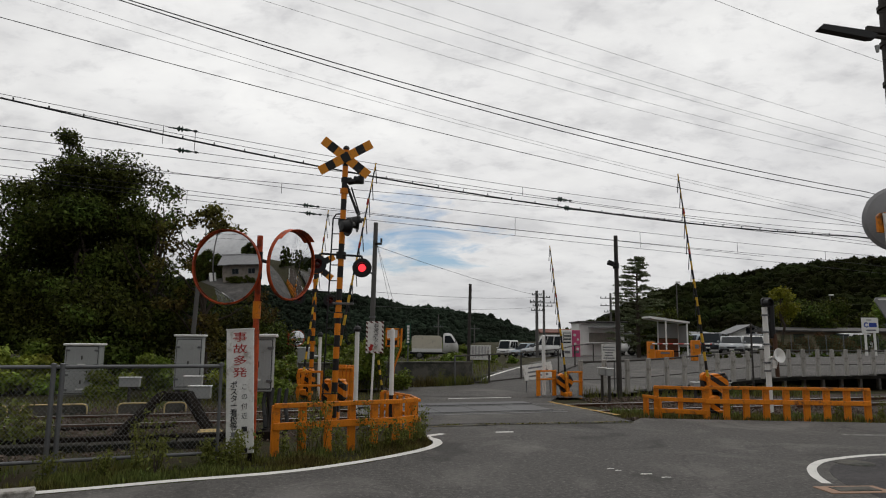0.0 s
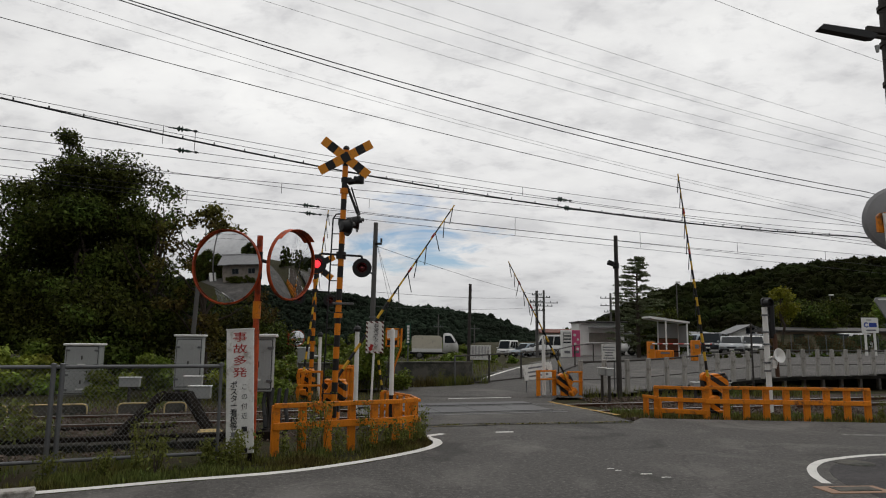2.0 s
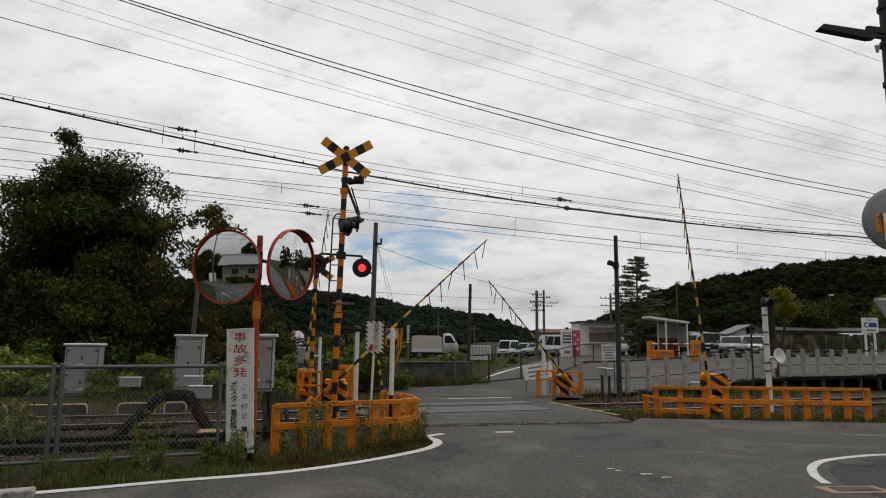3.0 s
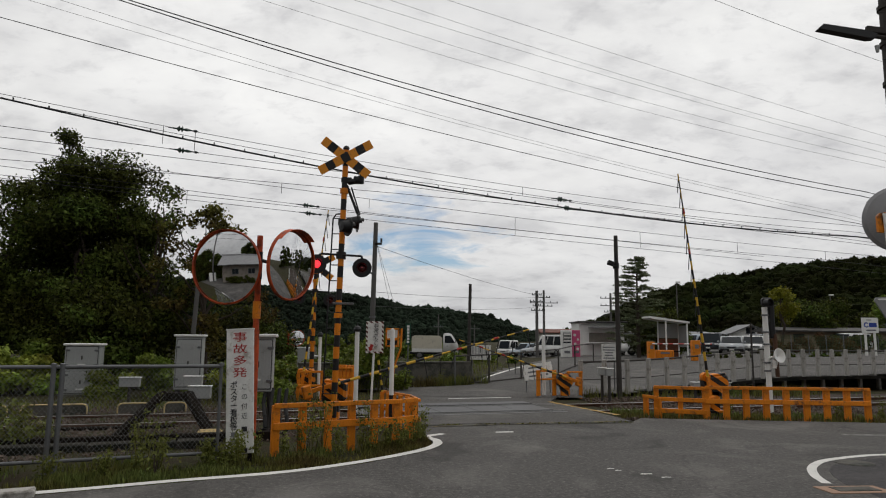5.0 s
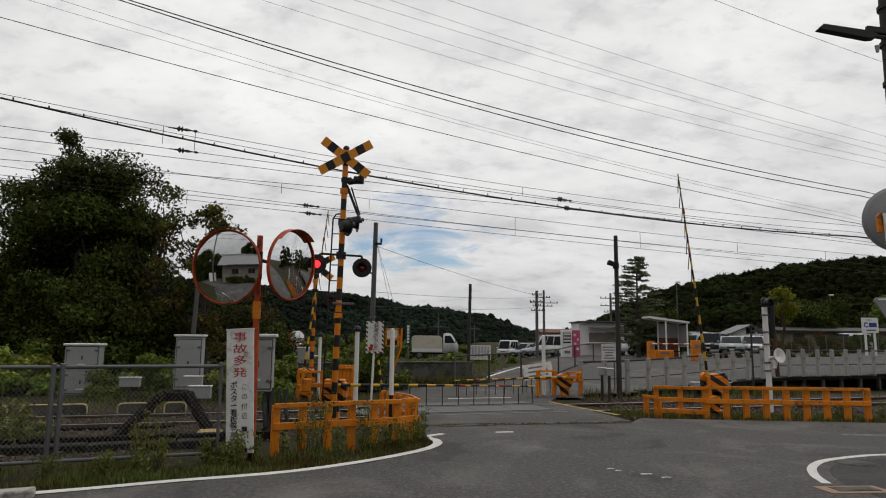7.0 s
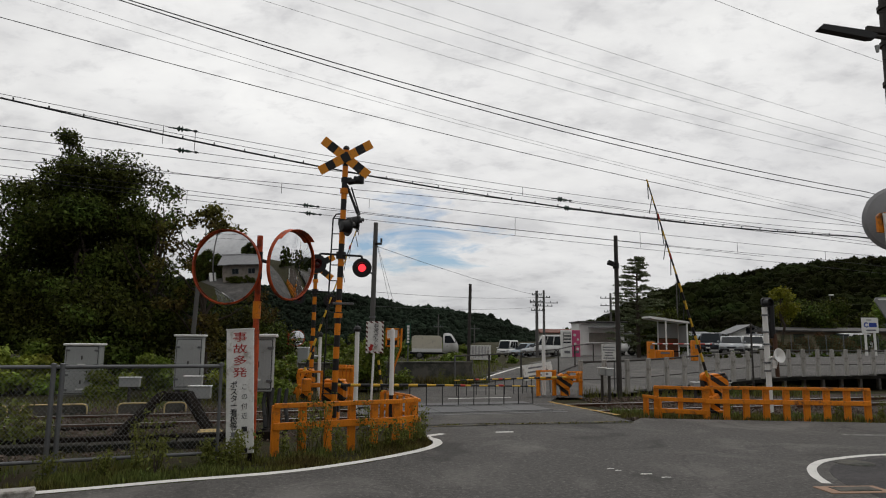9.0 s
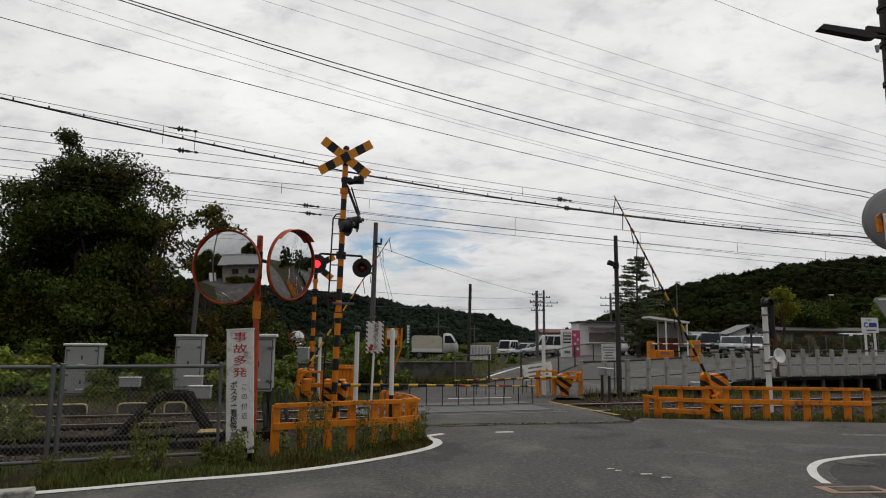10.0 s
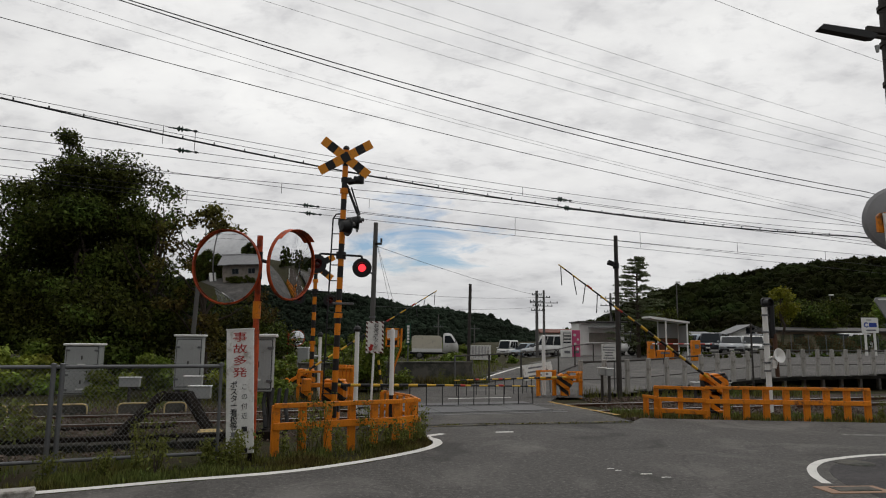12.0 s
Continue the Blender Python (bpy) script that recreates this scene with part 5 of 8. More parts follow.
POLES = [
    (pose(-3.2, 30, 0.2), 6.75, 0.13, 0.10, M_POLE, "weathered concrete utility pole beyond the track", (), 0.7),
    (pose(0.95, 24.0, 0.0), 3.65, 0.065, 0.055, M_WOODPOLE, "thin dark pole at the ramp's railing", (), 1.0),
    (pose(5.42, 20.4, 0.0), 4.92, 0.085, 0.06, M_WOODPOLE, "dark slim pole with a lamp at the forecourt fence", (), 0.0),
    (pose(8.6, 60, 0.0), 6.1, 0.15, 0.12, M_POLE, "distant concrete utility pole", ((5.7, 0.9), (5.1, 1.3), (4.7, 0.8), (4.3, 1.1)), 0.0),
    (pose(9.55, 62, 0.0), 6.3, 0.13, 0.10, M_POLE, "distant concrete utility pole with cross arms", ((5.6, 1.2), (5.1, 2.6), (4.8, 1.6)), 0.0),
    (pose(32.2, 66, 0.5), 2.6, 0.12, 0.1, M_POLE, "distant utility pole with small cross arms", ((2.4, 1.6), (2.0, 1.2)), 0.0),
    (pose(3.9, 80, 0.3), 3.1, 0.09, 0.07, M_POLE, "distant utility pole over the field", ((2.6, 1.4),), 0.0),
    (pose(-0.4, 70, 0.3), 3.9, 0.09, 0.07, M_POLE, "distant utility pole behind the truck", ((2.6, 1.0),), 0.0),
    (pose(15.85, 62, 0.5), 5.6, 0.12, 0.10, M_POLE, "distant utility pole with crowded cross arms", ((5.1, 2.0), (4.4, 2.0), (3.8, 1.4)), 0.0),
    (pose(10.55, 22.6, 0.2), 2.1, 0.03, 0.03, M_WOODPOLE, "thin dark pole behind the concrete fence", (), 0.0),
    (pose(-7.95, 21.0, -0.1), 4.6, 0.085, 0.06, M_POLE, "thin grey pole among the trees", (), 2.0),
]
for m, h, r0, r1, mat, lab, arms, lean in POLES:
    utility_pole(m, h, r0, r1, mat, lab, arms, lean=lean)


def pole_fittings():
    """Guy wires, a bracket and a down cable on the pole beyond the track."""
    t = thing("pole_guy", pose(-3.2, 30, 0.2), "thin guy wires and bracket on the utility pole", "guy wire")
    for x, z in ((0.85, 3.4), (1.15, 3.0)):
        bm = BM()
        rod(bm, (0.1, -0.15, 6.0), (x, -0.6, z - 0.4), 0.008, seg=6)
        part("wire", bm, M_WIRE, t)
    bm = BM()
    box(bm, (0.22, -0.12, 5.75), (0.34, 0.08, 0.10), None, 0.01)
    rod(bm, (0.36, -0.12, 5.8), (0.36, -0.12, 6.0), 0.045, seg=8)
    part("bracket", bm, M_WOODPOLE, t)
    for z in (1.2, 2.4, 4.4):
        bm = BM()
        lathe(bm, [(0.10, -0.04), (0.145, -0.04), (0.145, 0.04), (0.10, 0.04)], Matrix.Translation((0.02, 0, z)), 12)
        part("band", bm, M_GALV, t)


pole_fittings()


def pole_lamp():
    t = thing("floodlight", pose(5.34, 20.3, 4.0), "small black floodlight clamped to the slim pole", "floodlight")
    bm = BM()
    box(bm, (-0.14, -0.08, -0.02), (0.20, 0.16, 0.14), pose(0, 0, 0, 0, 20, 0), 0.02)
    rod(bm, (0.08, 0.06, -0.05), (-0.1, -0.05, -0.05), 0.02)
    part("head", bm, M_BLACK, t)
    bm = BM()
    rod(bm, (0.07, 0.1, -0.12), (0.07, 0.1, 0.05), 0.10, seg=12)
    part("clamp", bm, M_BLACK, t)
    bm = BM()
    rod(bm, (0.05, 0.02, 0.12), (0.05, 0.02, 0.3), 0.045, seg=10)
    part("bracket", bm, M_BLACK, t)
    for x, y, z, h in ((21.4, 60, 0.5, 6.5), (36.6, 62, 0.5, 5.6)):
        tt = thing("street_lamp", pose(x, y, z), "slim pale street lamp on a tapered pole", "street lamp", "distant street lamps")
        bm = BM()
        rod(bm, (0, 0, -0.2), (0, 0, h), 0.06, 0.045, 10)
        part("pole", bm, M_POLE, tt)
        bm = BM()
        box(bm, (0.14, 0, h + 0.03), (0.42, 0.2, 0.13), None, 0.03)
        part("lamp_housing", bm, M_WHITE, tt)


pole_lamp()


def corner_pole():
    """The street pole at the right edge with its lamp, and the backs of a mirror and a sign."""
    t = utility_pole(pose(6.48, 9.0, 0.0), 9.0, 0.17, 0.13, M_WOODPOLE, "dark street pole with lamp arm and bolts", (), lean=0.0)
    for k in range(10):
        bm = BM()
        z = 4.6 + 0.35 * k
        rod(bm, (-0.16 if k % 2 else 0.02, -0.14, z), (-0.27 if k % 2 else 0.02, -0.14, z), 0.011, seg=6)
        if k % 2:
            part("step_bolt", bm, M_WOODPOLE, t)
        else:
            bm.free()
    for z in (5.35, 5.95, 6.5):
        bm = BM()
        lathe(bm, [(0.145, -0.03), (0.17, -0.03), (0.17, 0.03), (0.145, 0.03)], Matrix.Translation((0, 0, z)), 14)
        part("band", bm, M_WOODPOLE, t)
    s = thing("street_lamp", pose(6.33, 8.95, 6.05), "dark flat street lamp head on a short arm", "street lamp")
    bm = BM()
    rod(bm, (0.02, 0, -0.04), (-0.32, 0, 0.0), 0.03)
    box(bm, (-0.12, 0, 0.06), (0.30, 0.06, 0.10), pose(0, 0, 0, 0, 6, 0), 0.01)
    part("arm", bm, M_WOODPOLE, s)
    bm = BM()
    prism(bm, [(-0.16, -0.06), (-0.14, 0.0), (-0.30, 0.05), (-0.90, 0.14), (-0.97, 0.07), (-0.25, -0.07)], 0.12)
    part("head", bm, M_BLACK, s, "flat dark lamp housing")
    bm = BM()
    rod(bm, (-0.12, 0, -0.16), (-0.12, 0, -0.26), 0.035, 0.02)
    part("sensor", bm, M_GREYBOX, s)
    m = thing("traffic_mirror", pose(5.72, 8.05, 0.0), "grey back of a round traffic mirror on a post", "traffic mirror")
    bm = BM()
    rod(bm, (0.08, 0.10, 0.0), (0.08, 0.10, 3.6), 0.045, seg=14)
    part("pole", bm, M_DARKOR, m)
    convex_mirror(m, pose(0.065, 0.12, 3.21, 0, 0, 0) @ pose(0, 0, 0, 0, 0, 160), 0.40, True)
    bm = BM()
    prism(bm, [(-0.035, -0.11), (-0.035, 0.08), (0.0, 0.12), (0.3, 0.16), (0.3, -0.02), (0.04, -0.05), (0.03, -0.12)], 0.04, pose(-0.454, -0.250, 3.089))
    part("bracket_plate", bm, M_ORANGE, m, "orange bracket plate")
    bm = BM()
    prism(bm, [(0.0, 0.0), (0.02, -0.48), (0.3, -0.48), (0.3, 0.03)], 0.03, pose(-0.438, -0.300, 3.198))
    part("sign_edge", bm, M_WHITE, m, "white edge of a sign plate")
    bm = BM()
    prism(bm, [(0.0, -0.02), (0.02, 0.015), (0.60, 0.04), (0.62, 0.0), (0.33, -0.50), (0.28, -0.50)], 0.02, pose(-0.529, -0.150, 2.182))
    part("triangle_sign", bm, M_GREYSHELL, m, "grey back of a triangular sign")
    bm = BM()
    prism(bm, [(0.03, 0.0), (0.60, 0.022), (0.60, 0.002), (0.045, -0.02)], 0.004, pose(-0.529, -0.164, 2.182))
    part("sign_rim", bm, M_WHITE, m, "pale folded rim")


corner_pole()


# ---- overhead lines ----
def wire(a, b, sag, r, mat=None, name="overhead_wire", label="thin dark overhead wire", n=18, past=True):
    a, b = Vector(a), Vector(b)
    d = b - a
    lo, hi = (-1.2, 2.6) if past else (0.0, 1.0)       # runs on past both ends
    a, b = a + d * lo, b + d * (hi - 1)
    cu = bpy.data.curves.new(name, "CURVE")
    cu.dimensions, cu.bevel_depth, cu.bevel_resolution = "3D", r, 1
    sp = cu.splines.new("POLY")
    sp.points.add(n * 3)
    for i in range(n * 3 + 1):
        t = i / (n * 3)
        u = lo + t * (hi - lo)
        p = a.lerp(b, t)
        p.z -= sag * 4 * u * (1 - u) if 0 <= u <= 1 else 0
        sp.points[i].co = (*p, 1)
    cu.materials.append(mat or M_WIRE)
    return tagged(new(name, cu), label, "overhead wire", "overhead wires")


def along(a, b, sag, u):
    p = Vector(a).lerp(Vector(b), u)
    p.z -= sag * 4 * u * (1 - u)
    return p


FEED = ((-9.02, 12.8, 6.41), (13.09, 20, 4.89), 0.52)
MESS = ((-9.04, 12.81, 6.50), (13.09, 20.11, 5.25), 0.35)
CATEN = ((-9.03, 12.82, 6.41), (13.07, 20.10, 5.05), 0.38)
feeder = wire(*FEED, 0.020, label="thick black feeder cable with small clips")
wire(*MESS, 0.006)
wire(*CATEN, 0.006)
CONT = [((-9.10, 13.00, 5.88), (6.61, 18.18, 5.13), 0.01), ((-9.32, 13.35, 5.75), (2.50, 17.25, 5.26), -0.03), ((-9.78, 14.05, 5.72), (14.95, 22.19, 4.58), 0.17),
        ((-9.52, 13.71, 5.37), (6.95, 19.14, 5.20), -0.04), ((-10.10, 14.57, 5.45), (12.77, 22.11, 4.46), 0.15), ((-10.09, 14.58, 5.24), (-2.17, 17.18, 4.93), 0.0), ((-10.26, 14.84, 5.23), (11.80, 22.10, 4.30), 0.06)]
for a, b, s in CONT:
    wire(a, b, s, 0.0065)
for a, b, s, r in (((-7.91, 11, 7.23), (11.88, 18, 4.89), 0.24, 0.007), ((-5.65, 11, 7.58), (11.36, 17, 5.59), 0.30, 0.010), ((-5.73, 11, 7.55), (11.28, 17, 5.47), 0.34, 0.010)):
    wire(a, b, s, r)
for a, b, s in (((-7.44, 11, 7.56), (11.27, 18, 5.11), 0.23), ((-6.85, 11, 7.56), (11.28, 18, 5.22), 0.29), ((-3.59, 12, 8.15), (11.76, 17, 6.29), 0.22), ((-2.68, 12, 8.16), (11.78, 17, 6.47), 0.20),
                ((-1.8, 12, 8.17), (11.8, 17, 6.67), 0.08), ((-1.08, 12, 8.17), (11.81, 17, 6.86), 0.16), ((0.02, 12, 8.19), (11.83, 17, 7.14), 0.05), ((3.91, 9, 6.6), (7.77, 11, 6.54), 0.02)):
    wire(a, b, s, 0.0034, M_FADEWIRE, label="thin pale weathered overhead wire")
for z0, z1, y0, y1, x1 in ((5.9, 5.7, 30, 60, 8.6), (3.75, 5.5, 30, 60, 8.6), (3.1, 4.6, 30, 60, 8.6)):
    cu = wire((-3.2, y0, z0), (x1, y1, z1), 0.18, 0.010, M_WIRE, label="thin dark cable between distant poles", past=False)


def insulator(p, yaw):
    t = thing("line_insulator", Matrix.Translation(p) @ pose(0, 0, 0, 0, 3, yaw), "ribbed dark insulator strung in an overhead wire", "insulator", "line insulators")
    bm = BM()
    lathe(bm, [(0.015, -0.16), (0.02, -0.08), (0.07, -0.03), (0.02, 0.0), (0.07, 0.03), (0.02, 0.06), (0.035, 0.12), (0.015, 0.22)], pose(0, 0, 0, 0, 90, 0), 12)
    part("body", bm, M_INSUL, t)
    bm = BM()
    rod(bm, (-0.25, 0, 0), (0.36, 0, 0), 0.013, seg=6)
    rod(bm, (0.27, 0, 0), (0.33, 0, 0), 0.028, seg=8)
    part("fitting", bm, M_WIRE, t)


for (a, b, s), u in ((MESS, 0.148), (CONT[0], 0.21), (CONT[4], 0.286), (CONT[6], 0.304), (CATEN, 0.546), (FEED, 0.553)):
    insulator(along(a, b, s, u), TURN)
for u in [0.01 + 0.028 * k for k in range(34)]:
    p = along(*FEED, u)
    bm = BM()
    box(bm, (0, 0, 0.03), (0.022, 0.03, 0.075), None, 0.004)
    part("cable_clip", bm, M_WIRE, feeder, "small dark clip", Matrix.Translation(p))
for (a, b, s), u, drop in ((CONT[1], 0.155, 0.36), (CONT[2], 0.318, 0.25), (CONT[3], 0.34, 0.25), (CONT[2], 0.476, 0.33), (CONT[2], 0.631, 0.31), (CONT[2], 0.767, 0.29), (CONT[2], 0.904, 0.28),
                           (CONT[4], 0.166, 0.34), (CONT[4], 0.532, 0.16), (CONT[4], 0.706, 0.16), (MESS, 0.133, 0.40), (MESS, 0.161, 0.42), (MESS, 0.50, 0.22)):
    pa = along(a, b, s, u)
    bm = BM()
    rod(bm, pa, pa - Vector((0, 0, drop)), 0.006, seg=6)
    tagged(part("dropper", bm, M_WIRE), "thin dropper wire between overhead lines", "dropper", "droppers of the overhead line")


# ---- trees, bushes and weeds ----
def leaf_mesh(name, centres, radii, count, size, mat, parent, seed, flat_up=0.3, hollow=0.35):
    """Many small leaves on the outside of a set of soft clumps, as one mesh."""
    rg = np.random.default_rng(seed)
    centres, radii = np.array(centres, float), np.array(radii, float)
    vol = radii.prod(axis=1) ** (2 / 3)
    pick = rg.choice(len(centres), count, p=vol / vol.sum())
    d = rg.normal(size=(count, 3))
    d /= np.linalg.norm(d, axis=1, keepdims=True)
    rr = hollow + (1 - hollow) * rg.random(count) ** 0.55
    rr *= 1 + 0.16 * rg.normal(size=count)
    p = centres[pick] + d * radii[pick] * rr[:, None]
    n = rg.normal(size=(count, 3)) + d * 0.6 + np.array((0, 0, flat_up))
    n /= np.linalg.norm(n, axis=1, keepdims=True)
    a = np.cross(n, rg.normal(size=(count, 3)))
    a /= np.linalg.norm(a, axis=1, keepdims=True)
    b = np.cross(n, a)
    s = (size * (0.6 + 0.8 * rg.random(count)))[:, None]
    v = np.stack([p - a * s * 0.6, p + b * s * 0.32, p + a * s * 0.6, p - b * s * 0.32], axis=1).reshape(-1, 3)
    me = bpy.data.meshes.new(name)
    me.vertices.add(len(v))
    me.vertices.foreach_set("co", v.ravel())
    me.loops.add(count * 4)
    me.loops.foreach_set("vertex_index", np.arange(count * 4, dtype=np.int32))
    me.polygons.add(count)
    me.polygons.foreach_set("loop_start", np.arange(0, count * 4, 4, dtype=np.int32))
    me.update(calc_edges=True)
    me.materials.append(mat)
    ob = new(name, me)
    ob.parent = parent
    return ob


def limb(bm, a, b, r0, r1, rnd, bend=0.12, n=4):
    a, b = Vector(a), Vector(b)
    prev, pr = a, r0
    for i in range(1, n + 1):
        t = i / n
        q = a.lerp(b, t) + Vector((rnd.uniform(-1, 1), rnd.uniform(-1, 1), rnd.uniform(-0.5, 0.5))) * bend * (b - a).length * (0 if i == n else 0.5)
        r = r0 + (r1 - r0) * t
        rod(bm, prev, q, pr, r, 7, caps=False)
        prev, pr = q, r


def broad_tree(m, h, spread, trunk_h, clumps, leaves, size, mat, label, seed, base=0.25, rclump=(0.5, 1.1)):
    """Tapered trunk, forking limbs, and a crown of many uneven clumps of leaves."""
    rnd = random.Random(seed)
    t = thing("tree", m, label, "tree", "trackside trees")
    cs, rs = [], []
    for _ in range(clumps):
        u = rnd.random()
        z = h * (base + (1 - base) * u) - 0.5
        wide = spread * math.sqrt(max(0.06, 1 - ((u - 0.38) / 0.66) ** 2)) * rnd.uniform(0.25, 1.0)
        a = rnd.uniform(0, 2 * math.pi)
        cs.append((wide * math.cos(a), wide * math.sin(a) * 0.8, z))
        r = rnd.uniform(*rclump)
        rs.append((r, r, r * 0.72))
    bm = BM()
    limb(bm, (0, 0, -0.1), (rnd.uniform(-0.3, 0.3), 0, trunk_h), 0.05 * h * 0.55, 0.03 * h * 0.55, rnd)
    limb(bm, (0, 0, trunk_h * 0.95), (0.1, 0, h * 0.85), 0.03 * h * 0.5, 0.02, rnd)
    part("trunk", bm, M_BARK, t)
    bm = BM()
    for c in cs[::2]:
        z0 = min(h * 0.75, max(trunk_h * 0.6, c[2] * rnd.uniform(0.5, 0.8)))
        limb(bm, (0, 0, z0), c, 0.012 * h * 0.6, 0.008, rnd)
    part("branchwork", bm, M_BARK, t)
    leaf_mesh("crown", cs, rs, leaves, size, mat, t, seed)
    return t


LEFT_TREES = [
    (pose(-13.2, 24.0, -0.1), 8.1, 2.75, 2.2, 60, 56000, 0.115, M_LEAF, "tall dense dark broadleaf tree beyond the railway", 11),
    (pose(-16.3, 24.5, -0.1), 8.0, 2.1, 2.0, 46, 22000, 0.115, M_LEAF, "dark broadleaf tree with gaps beside a taller one", 12, 0.25, (0.4, 0.85)),
    (pose(-14.75, 25.0, -0.1), 10.3, 0.6, 3.0, 30, 7500, 0.115, M_LEAF, "narrow dark tree top rising above the others", 13, 0.25, (0.25, 0.45)),
    (pose(-10.3, 23.5, -0.1), 7.5, 2.1, 2.4, 40, 4600, 0.12, M_LEAF, "open-crowned dark tree with sky between its limbs", 14, 0.25, (0.3, 0.6)),
    (pose(-8.35, 23.0, -0.1), 6.7, 2.2, 2.6, 44, 5200, 0.12, M_LEAFB, "thin open-crowned tree with visible limbs", 15, 0.25, (0.22, 0.5)),
    (pose(-12.3, 24.6, -0.1), 9.0, 1.7, 2.0, 36, 25000, 0.115, M_LEAF, "dark broadleaf tree between its taller neighbours", 20),
    (pose(-11.3, 22.2, -0.1), 3.7, 3.2, 1.0, 40, 24000, 0.115, M_LEAF, "low spreading dark tree filling the shade", 16),
    (pose(-15.6, 22.4, -0.1), 4.6, 2.6, 1.0, 40, 28000, 0.115, M_LEAF, "low dark tree at the field edge", 17),
    (pose(-19.4, 23.5, -0.1), 7.0, 2.0, 1.6, 36, 15000, 0.12, M_LEAF, "dark broadleaf tree at the end of the row", 18),
    (pose(-7.6, 25.5, -0.1), 3.3, 1.8, 1.0, 26, 12000, 0.115, M_LEAF, "low dark tree behind the mirror pole", 19),
]
for args in LEFT_TREES:
    broad_tree(*args)


def bush(m, w, d, h, leaves, size, mat, label, seed):
    rnd = random.Random(seed)
    t = thing("bush", m, label, "bush", "bushes")
    cs, rs = [], []
    for _ in range(int(8 + w * d * 3)):
        x, y = rnd.uniform(-w / 2, w / 2), rnd.uniform(-d / 2, d / 2)
        z = rnd.uniform(0.15, 1.0) * h * (1 - 0.35 * (abs(x) / (w / 2)) ** 2)
        cs.append((x, y, z * 0.8))
        r = rnd.uniform(0.18, 0.42) * min(1.0, h)
        rs.append((r, r, r * 0.8))
    bm = BM()
    for c in cs[::3]:
        limb(bm, (c[0] * 0.6, c[1] * 0.6, -0.1), c, 0.015, 0.005, rnd, n=3)
    part("stalk", bm, M_BARK, t)
    leaf_mesh("foliage", cs, rs, leaves, size, mat, t, seed, 0.6)
    return t


BUSHES = [
    (pose(-6.3, 8.55, -0.05, 0, 0, 22), 1.9, 0.5, 1.05, 1500, 0.06, M_WEED, "pale green climbing weeds on the chain-link fence", 44),
    (pose(-7.0, 10.0, -0.05, 0, 0, 22), 2.2, 0.6, 0.8, 1500, 0.06, M_WEED, "tall pale weeds behind the chain-link fence", 45),
    (pose(-12.6, 19.6, -0.1, 0, 0, 12), 3.4, 1.2, 1.7, 9000, 0.10, M_LEAF2, "bright green leafy bush beside the cabinet", 31),
    (pose(-16.0, 18.6, -0.1, 0, 0, 12), 4.2, 1.4, 1.95, 11000, 0.10, M_LEAF2, "bright green leafy hedge beyond the track", 32),
    (pose(-8.3, 18.7, -0.1, 0, 0, 12), 2.8, 1.2, 1.3, 8000, 0.09, M_LEAF2, "green creeper bush between the cabinets", 33),
    (pose(-5.4, 18.8, -0.1, 0, 0, 12), 2.0, 0.9, 1.4, 5600, 0.09, M_LEAF2, "green leafy bush behind the raised cabinet", 34),
    (pose(-4.6, 17.6, -0.1, 0, 0, 12), 1.0, 0.8, 0.75, 2400, 0.09, M_LEAF2, "leafy green bush near the far barrier", 35),
    (pose(-1.75, 21.0, 0.0), 1.3, 0.9, 2.1, 7000, 0.075, M_LEAF2, "dense dark bush against the retaining wall", 36),
    (pose(-2.9, 21.4, 0.0), 1.6, 1.0, 1.4, 5200, 0.08, M_LEAF2, "overgrown green bush beyond the crossing", 37),
    (pose(-4.6, 22.5, 0.0), 2.2, 1.2, 1.4, 3600, 0.12, M_LEAF2, "overgrown green bush at the field edge", 38),
    (pose(-0.2, 30.0, 0.2), 3.0, 1.5, 0.9, 2800, 0.14, M_LEAF2, "low pale green grass clump behind the wall", 39),
    (pose(3.0, 38.0, 0.3), 2.4, 1.5, 0.5, 2600, 0.1, M_LEAF2, "tall pale green grass beside the parked van", 40),
    (pose(26.5, 47.0, 0.9), 6.0, 1.5, 1.5, 8000, 0.12, leafy("russet_leaf", (0.075, 0.035, 0.012), 0.7), "russet brown hedge along the forecourt", 41),
    (pose(19.6, 39.5, 0.7), 8.0, 0.8, 0.5, 2000, 0.12, M_LEAF, "low clipped hedge before the parked cars", 42),
    (pose(31.0, 49.5, 0.9), 5.0, 1.2, 1.6, 3000, 0.2, M_LEAF, "dark hedge behind the forecourt", 43),
]
# yellow-green leaf with the hedge top's sky light put into its colour
M_SKYLEAF = leafy("skylit_leaf", (0.23, 0.27, 0.045), 0.5, 0.45, 0.04)
